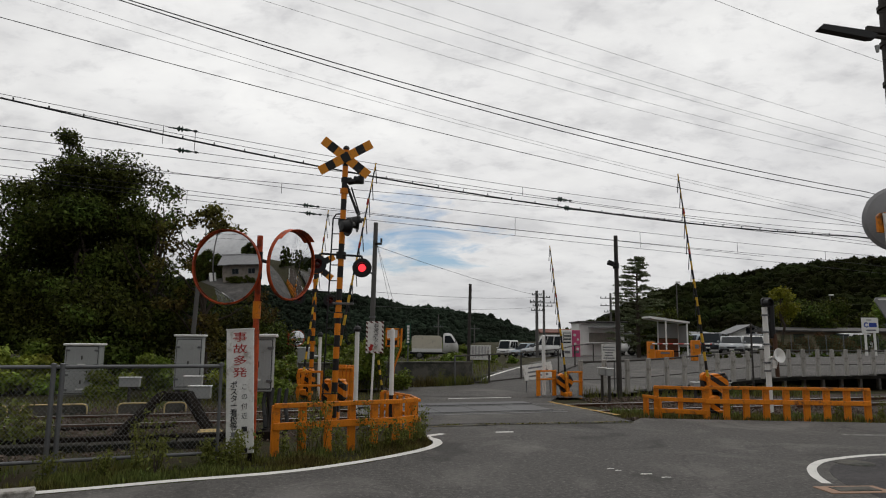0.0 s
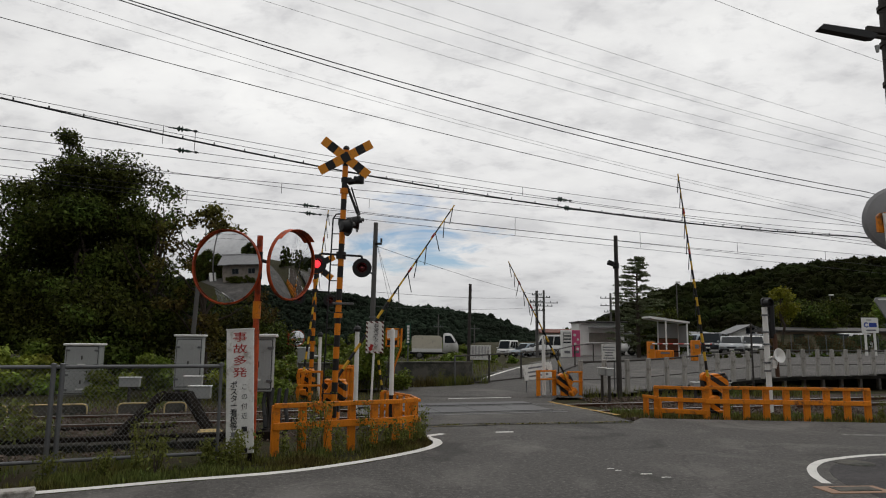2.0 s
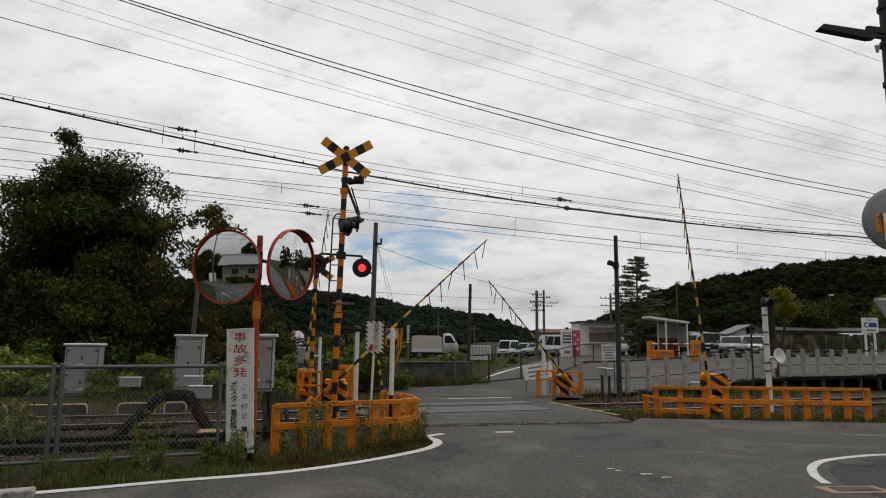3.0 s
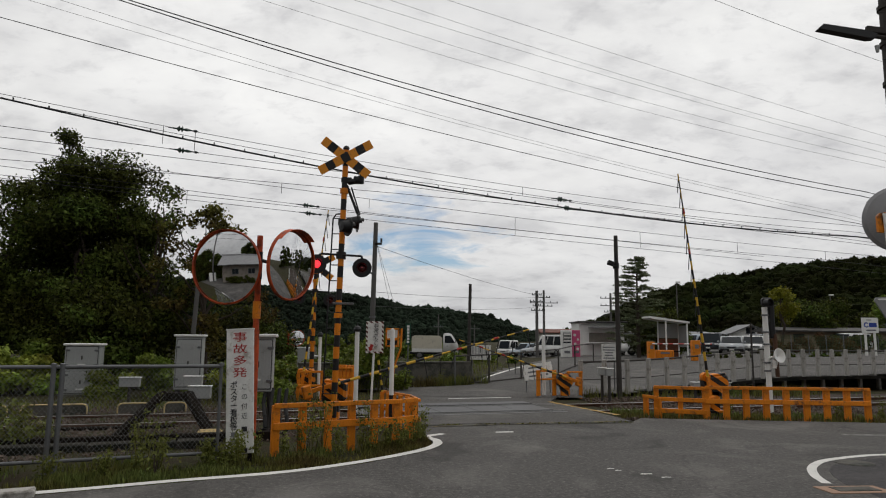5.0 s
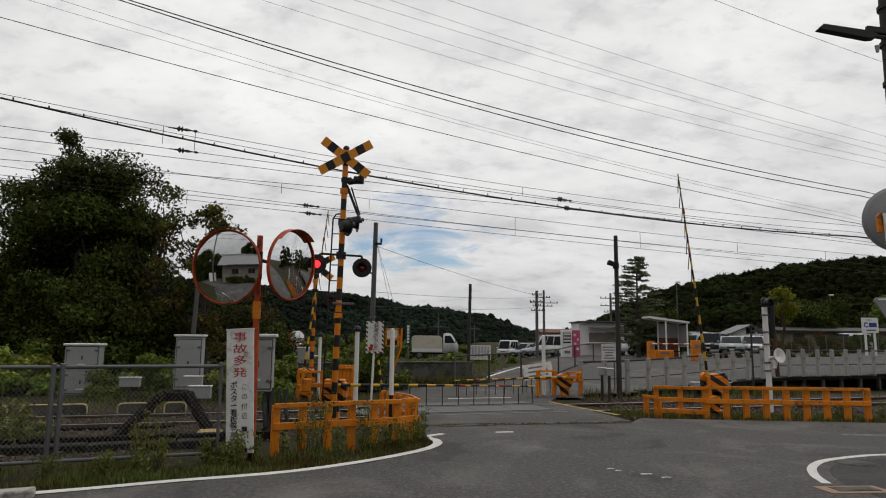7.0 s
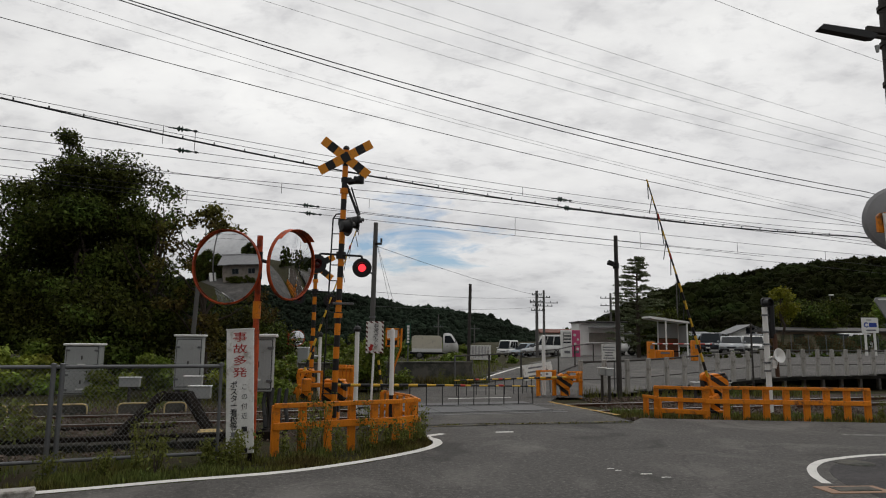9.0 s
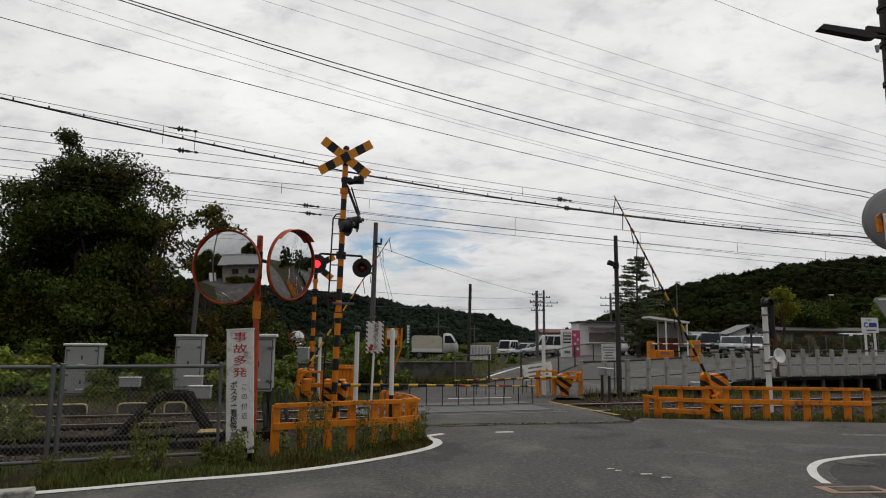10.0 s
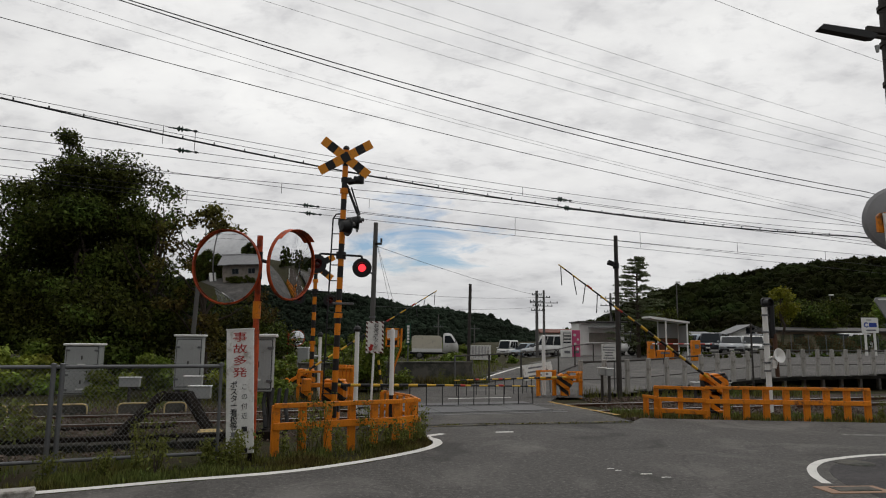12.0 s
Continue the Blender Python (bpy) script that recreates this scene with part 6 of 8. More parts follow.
BUSHES += [
    (pose(-13.0, 18.9, -0.1, 0, 0, 12), 3.6, 0.9, 1.62, 7000, 0.12, M_SKYLEAF, "bright yellow-green vine spread over the hedge", 92),
    (pose(-8.6, 18.9, -0.1, 0, 0, 12), 1.2, 0.5, 0.95, 1000, 0.10, M_SKYLEAF, "bright vine leaves creeping between the cabinets", 93),
    (pose(-5.75, 18.3, -0.1, 0, 0, 12), 0.9, 0.6, 1.25, 1600, 0.10, M_SKYLEAF, "bright vine leaves beside the raised cabinet", 94),
    (pose(-3.50, 8.25, -0.05), 0.16, 0.12, 0.8, 170, 0.045, M_WEED, "tall green weed clump before the chain-link fence", 49),
    (pose(-3.05, 8.95, -0.05), 0.4, 0.2, 0.42, 420, 0.045, M_WEED, "low weeds at the foot of the warning board", 50),
    (pose(-7.0, 56.0, 0.0), 12.0, 2.0, 2.2, 9000, 0.22, M_LEAF2, "long green hedge across the far field", 46),
    (pose(-1.0, 72.0, -0.3), 12.0, 2.0, 2.0, 8000, 0.25, M_LEAF2, "pale green scrub along the far field", 47),
    (pose(-3.6, 30.0, 0.1), 3.4, 1.4, 1.3, 5200, 0.1, M_LEAF2, "rough green scrub behind the concrete wall", 48),
]
for args in BUSHES:
    bush(*args)
broad_tree(pose(27.2, 53, 0.9), 5.3, 1.15, 2.8, 18, 2600, 0.17, M_LEAFY, "yellowing broadleaf tree behind the forecourt", 51, 0.55, (0.3, 0.6))
broad_tree(pose(31.5, 58, 0.9), 4.6, 3.4, 1.2, 26, 9000, 0.2, M_LEAF, "green tree behind the low tan building", 52, 0.3)
broad_tree(pose(37.0, 62, 0.9), 5.0, 4.0, 1.4, 30, 11000, 0.2, M_LEAF, "wide green tree behind the low tan building", 53, 0.3)
broad_tree(pose(43.0, 62, 0.9), 5.4, 4.0, 1.4, 30, 11000, 0.2, M_LEAF2, "wide yellow-green tree at the forecourt's end", 54, 0.3)
broad_tree(pose(15.6, 47, 0.6), 4.0, 2.2, 1.0, 22, 14000, 0.13, M_LEAF, "dark rounded tree under the conifer", 55, 0.15)
broad_tree(pose(15.0, 45, 0.6), 2.6, 1.6, 0.8, 18, 9000, 0.13, M_LEAF, "dark leafy shrub tree beside the shelter", 56, 0.15)


def conifer():
    t = thing("conifer", pose(12.60, 42.5, 0.6), "tall conifer with open tiers of drooping branches", "tree")
    rnd = random.Random(61)
    bm = BM()
    limb(bm, (0, 0, -0.1), (0, 0, 6.4), 0.14, 0.02, rnd, 0.02)
    part("trunk", bm, M_BARK, t)
    cs, rs = [], []
    bm = BM()
    for i in range(26):
        z = 0.9 + 5.35 * i / 25
        reach = min(1.75, 0.28 + 0.60 * (6.45 - z)) * rnd.uniform(0.75, 1.12)
        for _ in range(4):
            a = rnd.uniform(0, 6.28)
            rr = reach * rnd.uniform(0.6, 1.12)
            tip = (rr * math.cos(a), rr * math.sin(a), z + rnd.uniform(-0.12, 0.30))
            limb(bm, (0, 0, z), tip, 0.03, 0.006, rnd, 0.06, 3)
            for k in (0.35, 0.55, 0.75, 0.9, 1.02):
                cs.append((tip[0] * k, tip[1] * k, z + (tip[2] - z) * k + rnd.uniform(-0.03, 0.03)))
                q = rnd.uniform(0.16, 0.30)
                rs.append((q, q, 0.07))
    part("branchwork", bm, M_BARK, t)
    leaf_mesh("needles", cs, rs, 20000, 0.085, M_PINE, t, 61, 0.8, 0.1)


conifer()


def grass(name, count, place, h, mat, label, seed, lean=0.5):
    rg = np.random.default_rng(seed)
    verts, faces = [], []
    while len(faces) < count:
        p = place(rg)
        if p is None:
            continue
        x, y, z, hh = p
        a = rg.uniform(0, 6.28)
        w = 0.006 + 0.006 * rg.random()
        dx, dy = math.cos(a), math.sin(a)
        H = h * hh * (0.4 + 0.9 * rg.random())
        l = lean * H * rg.random()
        b = rg.uniform(0, 6.28)
        n = len(verts)
        mx, my = math.cos(b) * l, math.sin(b) * l
        verts += [(x - dx * w, y - dy * w, z), (x + dx * w, y + dy * w, z), (x + mx * 0.4 + dx * w * 0.7, y + my * 0.4 + dy * w * 0.7, z + H * 0.6), (x + mx * 0.4 - dx * w * 0.7, y + my * 0.4 - dy * w * 0.7, z + H * 0.6), (x + mx, y + my, z + H)]
        faces += [(n, n + 1, n + 2, n + 3), (n + 3, n + 2, n + 4)]
    tagged(raw(name, verts, faces, mat), label, "grass", kind="stuff")


VERGE = [(-9.0, 5.2), (-6.0, 6.5), (-4.2, 7.36), (-3.1, 7.95), (-1.95, 8.53), (-1.1, 9.25), (-0.42, 10.05), (-0.14, 10.65), (-0.25, 11.2), (-0.7, 12.2)]


def verge_place(rg):
    k = rg.uniform(0, len(VERGE) - 1.001)
    i = int(k)
    a, b = Vector(VERGE[i]), Vector(VERGE[i + 1])
    d = (b - a).normalized()
    p = a.lerp(b, k - i) + Vector((-d.y, d.x)) * abs(rg.normal()) * (0.78 if i < 4 else 0.42)
    patch = noise.noise((p.x * 1.3, p.y * 1.3, 2.0))
    if patch < rg.uniform(-0.4, 0.3):
        return None
    return p.x, p.y, -0.05, 0.6 + 0.8 * max(0, patch)


def right_verge(rg):
    x = rg.uniform(4.0, 11.0)
    y = 14.62 + rg.uniform(-0.25, 1.1) - 0.03 * (x - 5.5)
    if x < 4.9:
        y += 0.5
    if noise.noise((x * 1.1, y * 1.1, 5.0)) < rg.uniform(-0.6, 0.1):
        return None
    return x, y, -0.05, 0.8


def wall_verge(rg):
    x = rg.uniform(-3.5, 1.6)
    y = 21.6 + (x + 1.75) * 0.55 + abs(rg.normal()) * 0.3
    if noise.noise((x, y, 8.0)) < rg.uniform(-0.5, 0.2):
        return None
    return x, y, rise(x, y) - 0.03, 1.0


def far_track(rg):
    s, c = rg.uniform(-16, 20), rg.uniform(16.6, 19.0)
    p = track(s, c)
    if -1.6 < p.x < 4.2 or noise.noise((p.x * 0.8, p.y * 0.8, 9.0)) < rg.uniform(-0.5, 0.4):
        return None
    return p.x, p.y, -0.12, 0.9


def field(rg):
    x, y = rg.uniform(-16, 3.2), rg.uniform(25, 44)
    if x > 0.55 + (y - 24.0) * 0.34:
        return None
    return x, y, rise(x, y) - 0.05, 1.0


grass("verge_grass", 32000, verge_place, 0.15, M_GRASS, "rough green and dry grass along the road verge", 71)
def seam_place(rg):
    u = rg.uniform(0, 1)
    x, y = -0.8 + 4.7 * u, 12.80 + 0.9 * u + rg.normal() * 0.03
    if noise.noise((x * 2.5, 1.0, 4.0)) < rg.uniform(-0.3, 0.4):
        return None
    return x, y, 0.0, 1.0


grass("seam_grass", 900, seam_place, 0.04, M_GRASS, "short weeds in the seam across the road", 76)
grass("fence_weeds", 9000, right_verge, 0.15, M_GRASS, "grass and weeds at the foot of the guard fence", 72)
grass("wall_grass", 4000, wall_verge, 0.35, M_GRASS, "tufts of grass at the foot of the retaining wall", 73)
grass("trackside_grass", 9000, far_track, 0.35, M_GRASS, "rough weeds beyond the track", 74)
grass("field_grass", 12000, field, 0.24, M_WEED, "rough grass on the field beyond the wall", 75)


def weed(m, h, n, seed, mat):
    """A tall weed of a few leafy stems."""
    rnd = random.Random(seed)
    t = thing("tall_weed", m, "tall leafy roadside weed with several thin stems", "weed", "tall weeds")
    cs, rs = [], []
    bm = BM()
    for _ in range(n):
        a = rnd.uniform(0, 6.28)
        r = rnd.uniform(0.03, 0.22) * h
        hh = h * rnd.uniform(0.6, 1.0)
        tip = (math.cos(a) * r * 1.6, math.sin(a) * r * 1.6, hh)
        limb(bm, (math.cos(a) * r * 0.5, math.sin(a) * r * 0.5, -0.06), tip, 0.006, 0.002, rnd, 0.05, 3)
        for k in range(5):
            u = 0.3 + 0.7 * k / 4
            cs.append((tip[0] * u, tip[1] * u, hh * u))
            rs.append((0.09, 0.09, 0.05))
    tagged(part("stalk", bm, M_GRASS, t), "thin green stems", kind="stuff")
    leaf_mesh("leaves", cs, rs, 30 * n, 0.036, mat, t, seed, 0.4, 0.1)


for x, y, h, n, sd in ((-3.72, 8.35, 0.62, 7, 1), (-3.55, 8.5, 0.5, 6, 2), (-2.72, 8.95, 0.36, 7, 3), (-2.55, 9.2, 0.4, 6, 4), (-3.0, 8.75, 0.35, 6, 5), (-0.36, 11.05, 0.62, 7, 6), (-0.3, 10.8, 0.5, 6, 7), (-0.45, 10.6, 0.36, 6, 8), (-1.85, 9.7, 0.75, 6, 9),
                       (-1.5, 9.75, 0.4, 6, 10), (-1.05, 10.05, 0.42, 6, 11), (-0.8, 10.3, 0.4, 6, 12), (-4.6, 7.9, 0.3, 6, 13), (-5.2, 7.7, 0.34, 6, 14), (-2.2, 9.5, 0.35, 6, 15), (0.0, 22.6, 0.7, 5, 16), (-1.3, 12.6, 0.5, 5, 17), (8.9, 15.0, 0.4, 6, 18), (7.7, 14.95, 0.35, 6, 19), (9.6, 14.7, 0.5, 6, 20), (6.4, 15.0, 0.3, 6, 21), (-1.80, 10.05, 0.95, 5, 30), (-2.05, 9.85, 0.6, 6, 31), (-1.2, 10.3, 0.7, 5, 32), (-5.8, 7.55, 0.5, 7, 33), (-6.4, 7.3, 0.55, 7, 34), (-6.9, 7.1, 0.6, 7, 35), (-4.0, 8.05, 0.3, 7, 36), (-3.62, 8.25, 0.95, 5, 37), (-2.6, 8.75, 0.45, 7, 38), (-0.62, 10.2, 0.45, 7, 39)):
    weed(pose(x, y, 0), h, n, 100 + sd, M_WEED)


# ---- hills ----
def hill(name, ridge, y0, y1, x0, x1, span, trees, crown, mat, label, seed, leaves=150, size=0.2):
    """A wooded ridge: a rising slope with a cover of many leafy crowns."""
    rg = np.random.default_rng(seed)
    def height(x, y):
        u = smooth((y - y0) / (y1 - y0))
        return (0.15 + u * (ridge(x) - crown * 0.35)) + 1.5 * noise.noise((x * 0.03, y * 0.03, seed)) * u
    xs, ys = np.linspace(x0, x1, 60), np.linspace(y0, y1 + (y1 - y0) * 0.3, 14)
    verts = [(x, y, height(x, y) - crown * 0.2) for y in ys for x in xs]
    faces = [(j * 60 + i, j * 60 + i + 1, (j + 1) * 60 + i + 1, (j + 1) * 60 + i) for j in range(13) for i in range(59)]
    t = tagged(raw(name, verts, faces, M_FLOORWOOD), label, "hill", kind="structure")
    cs, rs = [], []
    for _ in range(trees):
        x, y = rg.uniform(*span), y0 + (y1 - y0) * 1.08 * rg.random() ** 0.85
        r = crown * (0.45 + 0.9 * rg.random() ** 1.6)
        z = height(x, y)
        # each crown is a heap of three or four uneven lobes
        for _ in range(int(rg.integers(2, 5))):
            q = r * rg.uniform(0.45, 0.8)
            cs.append((x + rg.normal() * r * 0.5, y + rg.normal() * r * 0.4, z + r * rg.uniform(-0.1, 0.75)))
            rs.append((q, q, q * rg.uniform(0.7, 1.25)))
    ico = BM()
    bmesh.ops.create_icosphere(ico, subdivisions=1, radius=1.0)
    base = np.array([v.co[:] for v in ico.verts])
    tri = np.array([[v.index for v in f.verts] for f in ico.faces])
    ico.free()
    C, Rr = np.array(cs), np.array(rs)
    k, nv = len(C), len(base)
    lump = 0.80 + 0.13 * rg.normal(size=(k, nv, 1)).clip(-1.6, 1.6)
    V = C[:, None, :] + base[None] * Rr[:, None, :] * lump
    F = (tri[None] + (np.arange(k) * nv)[:, None, None]).reshape(-1, 3)
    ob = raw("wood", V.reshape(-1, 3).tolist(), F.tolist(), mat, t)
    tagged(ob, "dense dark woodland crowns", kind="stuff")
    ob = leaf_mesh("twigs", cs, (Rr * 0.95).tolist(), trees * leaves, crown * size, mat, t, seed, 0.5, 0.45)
    tagged(ob, "loose leafy tips of the crowns", kind="stuff")


def lerp_table(x, table):
    if x <= table[0][0]:
        return table[0][1]
    for (a, p), (b, q) in zip(table, table[1:]):
        if x <= b:
            return p + (q - p) * smooth((x - a) / (b - a)) if b > a else q
    return table[-1][1]


RIGHT_RIDGE = [(30, 1), (40, 5.5), (50, 10.5), (60, 14), (78, 18.0), (95, 20.6), (110, 22.0), (128, 22.8), (150, 24.5), (190, 27), (260, 22)]
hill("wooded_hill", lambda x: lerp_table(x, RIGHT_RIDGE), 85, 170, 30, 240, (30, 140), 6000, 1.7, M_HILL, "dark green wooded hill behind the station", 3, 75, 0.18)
LEFT_RIDGE = [(-330, 40), (-200, 36), (-120, 30), (-60, 24), (-10, 17.2), (20, 12.4), (45, 4.4), (62, 1.6), (110, 0.8), (160, 0.0)]
hill("far_wooded_hill", lambda x: lerp_table(x, LEFT_RIDGE), 230, 350, -330, 150, (-150, 120), 6500, 2.1, M_HILLHAZE, "far dark wooded ridge falling to the valley", 4, 50, 0.17)


# ---- beyond the crossing: wall, railing, boards ----
def field_wall():
    a, b = Vector((-4.5, 21.0, 0)), Vector((1.05, 24.1, 0))
    d = b - a
    yaw = math.degrees(math.atan2(d.y, d.x))
    bm = BM()
    box(bm, (d.length / 2, 0, 0.34), (d.length, 0.22, 0.94), None, 0.02)
    box(bm, (d.length / 2, 0, 0.83), (d.length + 0.02, 0.26, 0.07), None, 0.012)
    ob = part("wall_field", bm, M_OLDCONC)
    ob.matrix_world = Matrix.Translation(a) @ pose(0, 0, 0, 0, 0, yaw)
    tagged(ob, "dark weather-stained concrete wall below the field", "wall", kind="structure")
    c = Vector((2.55, 29.2, 0))
    d = c - b
    bm = BM()
    box(bm, (d.length / 2, 0, 0.05), (d.length, 0.2, 0.42), None, 0.02)
    ob = part("wall_ramp", bm, M_DARKCONC)
    ob.matrix_world = Matrix.Translation(b) @ pose(0, 0, 0, 0, 0, math.degrees(math.atan2(d.y, d.x)))
    tagged(ob, "low dark concrete wall beside the ramp", "wall", kind="structure")


field_wall()


def ramp_railing():
    pts = [(0.45, 22.9), (1.7, 23.9), (3.0, 25.2), (4.8, 27.4), (6.2, 31.0), (8.2, 36.0)]
    x0, y0 = pts[0]
    t = thing("pipe_railing", pose(x0, y0, 0), "thin weathered pipe railing along the ramp", "railing")
    prev = None
    for i, (x, y) in enumerate(pts):
        z = rise(x, y)
        p = Vector((x - x0, y - y0, z))
        bm = BM()
        rod(bm, p, p + Vector((0, 0, 1.02)), 0.032, seg=8)
        part("post", bm, M_WOODPOLE if i else M_GALV, t)
        if prev is not None:
            for dz in (1.0, 0.06):
                bm = BM()
                rod(bm, prev + Vector((0, 0, dz)), p + Vector((0, 0, dz)), 0.025, seg=8)
                part("rail", bm, M_WOODPOLE, t)
        prev = p
    ribbon("white_line", [(1.35, 25.0), (2.1, 27.0), (3.4, 30.5), (4.8, 34.0)], 0.14, M_LINE, "white edge line up the ramp", z=0.02)


ramp_railing()
LINE = bpy.data.objects["white_line.001"]
for v in LINE.data.vertices:
    v.co.z = rise(v.co.x, v.co.y) + 0.018


def text_bars(t, w, h, m, rows, mat, vertical=False, seed=0):
    rnd = random.Random(seed)
    for i in range(rows):
        bm = BM()
        u = (i + 0.5) / rows - 0.5
        if vertical:
            L_ = h * rnd.uniform(0.6, 0.85)
            box(bm, (u * w * 0.85, 0, (h * 0.85 - L_) / 2), (w * 0.85 / rows * 0.35, 0.003, L_))
        else:
            L_ = w * rnd.uniform(0.55, 0.85)
            box(bm, (0, 0, -u * h * 0.8), (L_, 0.003, h * 0.8 / rows * 0.4))
        part("lettering_bar", bm, mat, t, "", m)


def board(name, m, w, h, z, label, rows, vertical=False, mat=None, posts=2, seed=0, tilt=0.0, ink=None):
    t = thing(name, m, label, "sign board")
    q = pose(0, 0, z, 0, tilt, 0)
    bm = BM()
    box(bm, (0, 0, 0), (w, 0.025, h), None, 0.004)
    part("panel", bm, mat or M_SIGN, t, "", q)
    for i in range(posts):
        x = 0 if posts == 1 else (-0.4 + 0.8 * i) * w
        bm = BM()
        rod(bm, (x, 0.04, -0.1), (x, 0.04, z + h * 0.45), 0.022, seg=8)
        part("post", bm, M_GALV, t)
    if rows:
        text_bars(t, w, h, q @ pose(0, -0.0145, 0), rows, ink or M_GREYINK, vertical, seed)
    return t


M_GREEN = material("green_sign", (0.015, 0.06, 0.035), 0.6, 0, 0.2, 5, 40, 0.05)
M_BLUE = material("blue_sign", (0.03, 0.06, 0.30), 0.6, 0, 0.2, 5, 40, 0.05)
board("notice_board", pose(1.40, 24.15, 0.05), 0.76, 0.52, 1.12, "white notice board with faded columns of writing", 12, True, seed=1)
board("notice_board", pose(5.42, 21.6, 0.0), 0.46, 0.54, 1.26, "white notice board with lines of faded writing", 5, False, seed=2)
board("leaning_banner", pose(3.0, 20.65, 0.0, -14, 0, 0), 0.92, 0.48, 0.70, "white printed banner leaning askew on the railing", 3, False, posts=2, seed=3, tilt=-9, ink=M_GREYINK)
t_ = board("parking_sign", pose(-1.33, 26.0, 0.1), 0.20, 0.82, 1.72, "narrow dark green sign with white writing on a thin post", 0, mat=M_GREEN, posts=1)
for i_ in range(6):
    bm = BM()
    box(bm, (0, -0.016, 2.02 - 0.12 * i_), (0.09, 0.003, 0.085))
    part("lettering_bar", bm, M_WHITE, t_)
t_ = board("station_sign", pose(25.9, 40.0, 0.95), 1.02, 0.92, 1.78, "white sign with blue mark on two white posts", 0, mat=M_WHITE, posts=0)
for x in (-0.28, 0.28):
    bm = BM()
    rod(bm, (x, 0.06, -0.2), (x, 0.06, 2.0), 0.07, seg=10)
    part("post", bm, M_WHITE, t_)
for x, z, w, h in ((-0.22, 1.80, 0.26, 0.3), (0.17, 1.80, 0.46, 0.26), (0.05, 1.48, 0.6, 0.09), (-0.05, 2.1, 0.3, 0.05)):
    bm = BM()
    if w == 0.26:
        lathe(bm, [(0.09, 0), (0.16, 0)], pose(x, -0.017, z, 90, 0, 0), 18, 40, 330)
    else:
        box(bm, (x, -0.017, z), (w, 0.003, h))
    part("mark", bm, M_BLUE if h > 0.1 else M_GREYINK, t_)
white_post(pose(3.06, 20.0, 0.0), 1.74, 0.055, False)


def arrow_panel():
    """Orange-framed indicator beyond the crossing with its bent stay, and a banded guy."""
    t = thing("direction_indicator", pose(-1.5, 20.0, 0.0), "orange-framed crossing indicator box on a bent orange pole", "crossing indicator")
    bm = BM()
    for z in (1.93, 1.62, 1.42):
        box(bm, (0, 0, z), (0.40, 0.06, 0.05), None, 0.006)
    for x in (-0.18, 0.18):
        box(bm, (x, 0, 1.68), (0.05, 0.06, 0.55), None, 0.006)
    part("frame", bm, M_ORANGE, t)
    bm = BM()
    box(bm, (0, 0.01, 1.78), (0.32, 0.04, 0.26), None, 0.004)
    part("panel", bm, M_SIGN, t)
    bm = BM()
    box(bm, (0, 0.01, 1.52), (0.32, 0.04, 0.15), None, 0.004)
    part("dark_panel", bm, M_BLACK, t)
    bm = BM()
    rod(bm, (0.28, 0, 1.95), (0.26, 0, 1.35), 0.03)
    rod(bm, (0.26, 0, 1.35), (0.05, 0.1, 0.75), 0.03)
    rod(bm, (0.05, 0.1, 0.75), (0.0, 0.1, -0.1), 0.035)
    rod(bm, (0.28, 0, 1.7), (0.0, 0, 1.62), 0.022)
    part("pole", bm, M_ORANGE, t)
    g = thing("guy_guard", pose(-1.75, 20.0, 0.0, 0, -9, 0), "yellow and black banded guard on a guy wire", "guy guard")
    bm = BM()
    rod(bm, (0, 0, -0.05), (0, 0, 1.0), 0.035, seg=8)
    part("sleeve", bm, M_GUYB, g)


arrow_panel()


def far_mirror():
    t = thing("traffic_mirror", pose(-5.95, 26.0, 0.0), "small round traffic mirror on an orange pole beyond the track", "traffic mirror")
    bm = BM()
    rod(bm, (-0.12, 0.1, -0.1), (-0.12, 0.1, 1.9), 0.05, seg=10)
    part("pole", bm, M_DARKOR, t)
    convex_mirror(t, pose(0.25, 0, 1.62, 0, 0, 20), 0.3)
    for x, h in ((-5.2, 1.2), (-4.6, 0.9)):
        b = thing("utility_box", pose(x, 25.0, 0.05), "small pale utility box by the lane", "utility box", "utility boxes by the lane")
        bm = BM()
        box(bm, (0, 0, h / 2), (0.4, 0.3, h), None, 0.02)
        part("case", bm, M_GREYBOX, b)
        bm = BM()
        box(bm, (0, 0, h + 0.02), (0.46, 0.36, 0.04), None, 0.01)
        part("lid", bm, M_WHITE, b)


far_mirror()


# ---- parked vehicles ----
def paint(name, c, rough=0.3):
    return material(name, c, rough, 0.0, 0.06, 1.5, 30, 0.02, coat=0.4)


P_WHITE, P_SILVER, P_DARK, P_BLUE = paint("white_car", (0.66, 0.66, 0.65)), paint("silver_car", (0.38, 0.40, 0.42)), paint("dark_car", (0.022, 0.028, 0.04)), paint("pale_blue_car", (0.30, 0.36, 0.42))
M_LAMPGL = material("headlamp_glass", (0.55, 0.56, 0.57), 0.1, 0, 0.1, 5, 40, 0, coat=0.5)
M_SCREEN = material("tinted_screen", (0.016, 0.02, 0.024), 0.5, 0, 0.1, 2, 10, 0, spec=0.04)
M_TAIL = material("tail_lamp", (0.25, 0.01, 0.01), 0.2, 0, 0.1, 5, 40, 0, coat=0.5)
M_TARP = material("pale_canopy", (0.52, 0.485, 0.40), 0.7, 0, 0.1, 2, 30, 0.1, (0.38, 0.36, 0.31), 0.62)

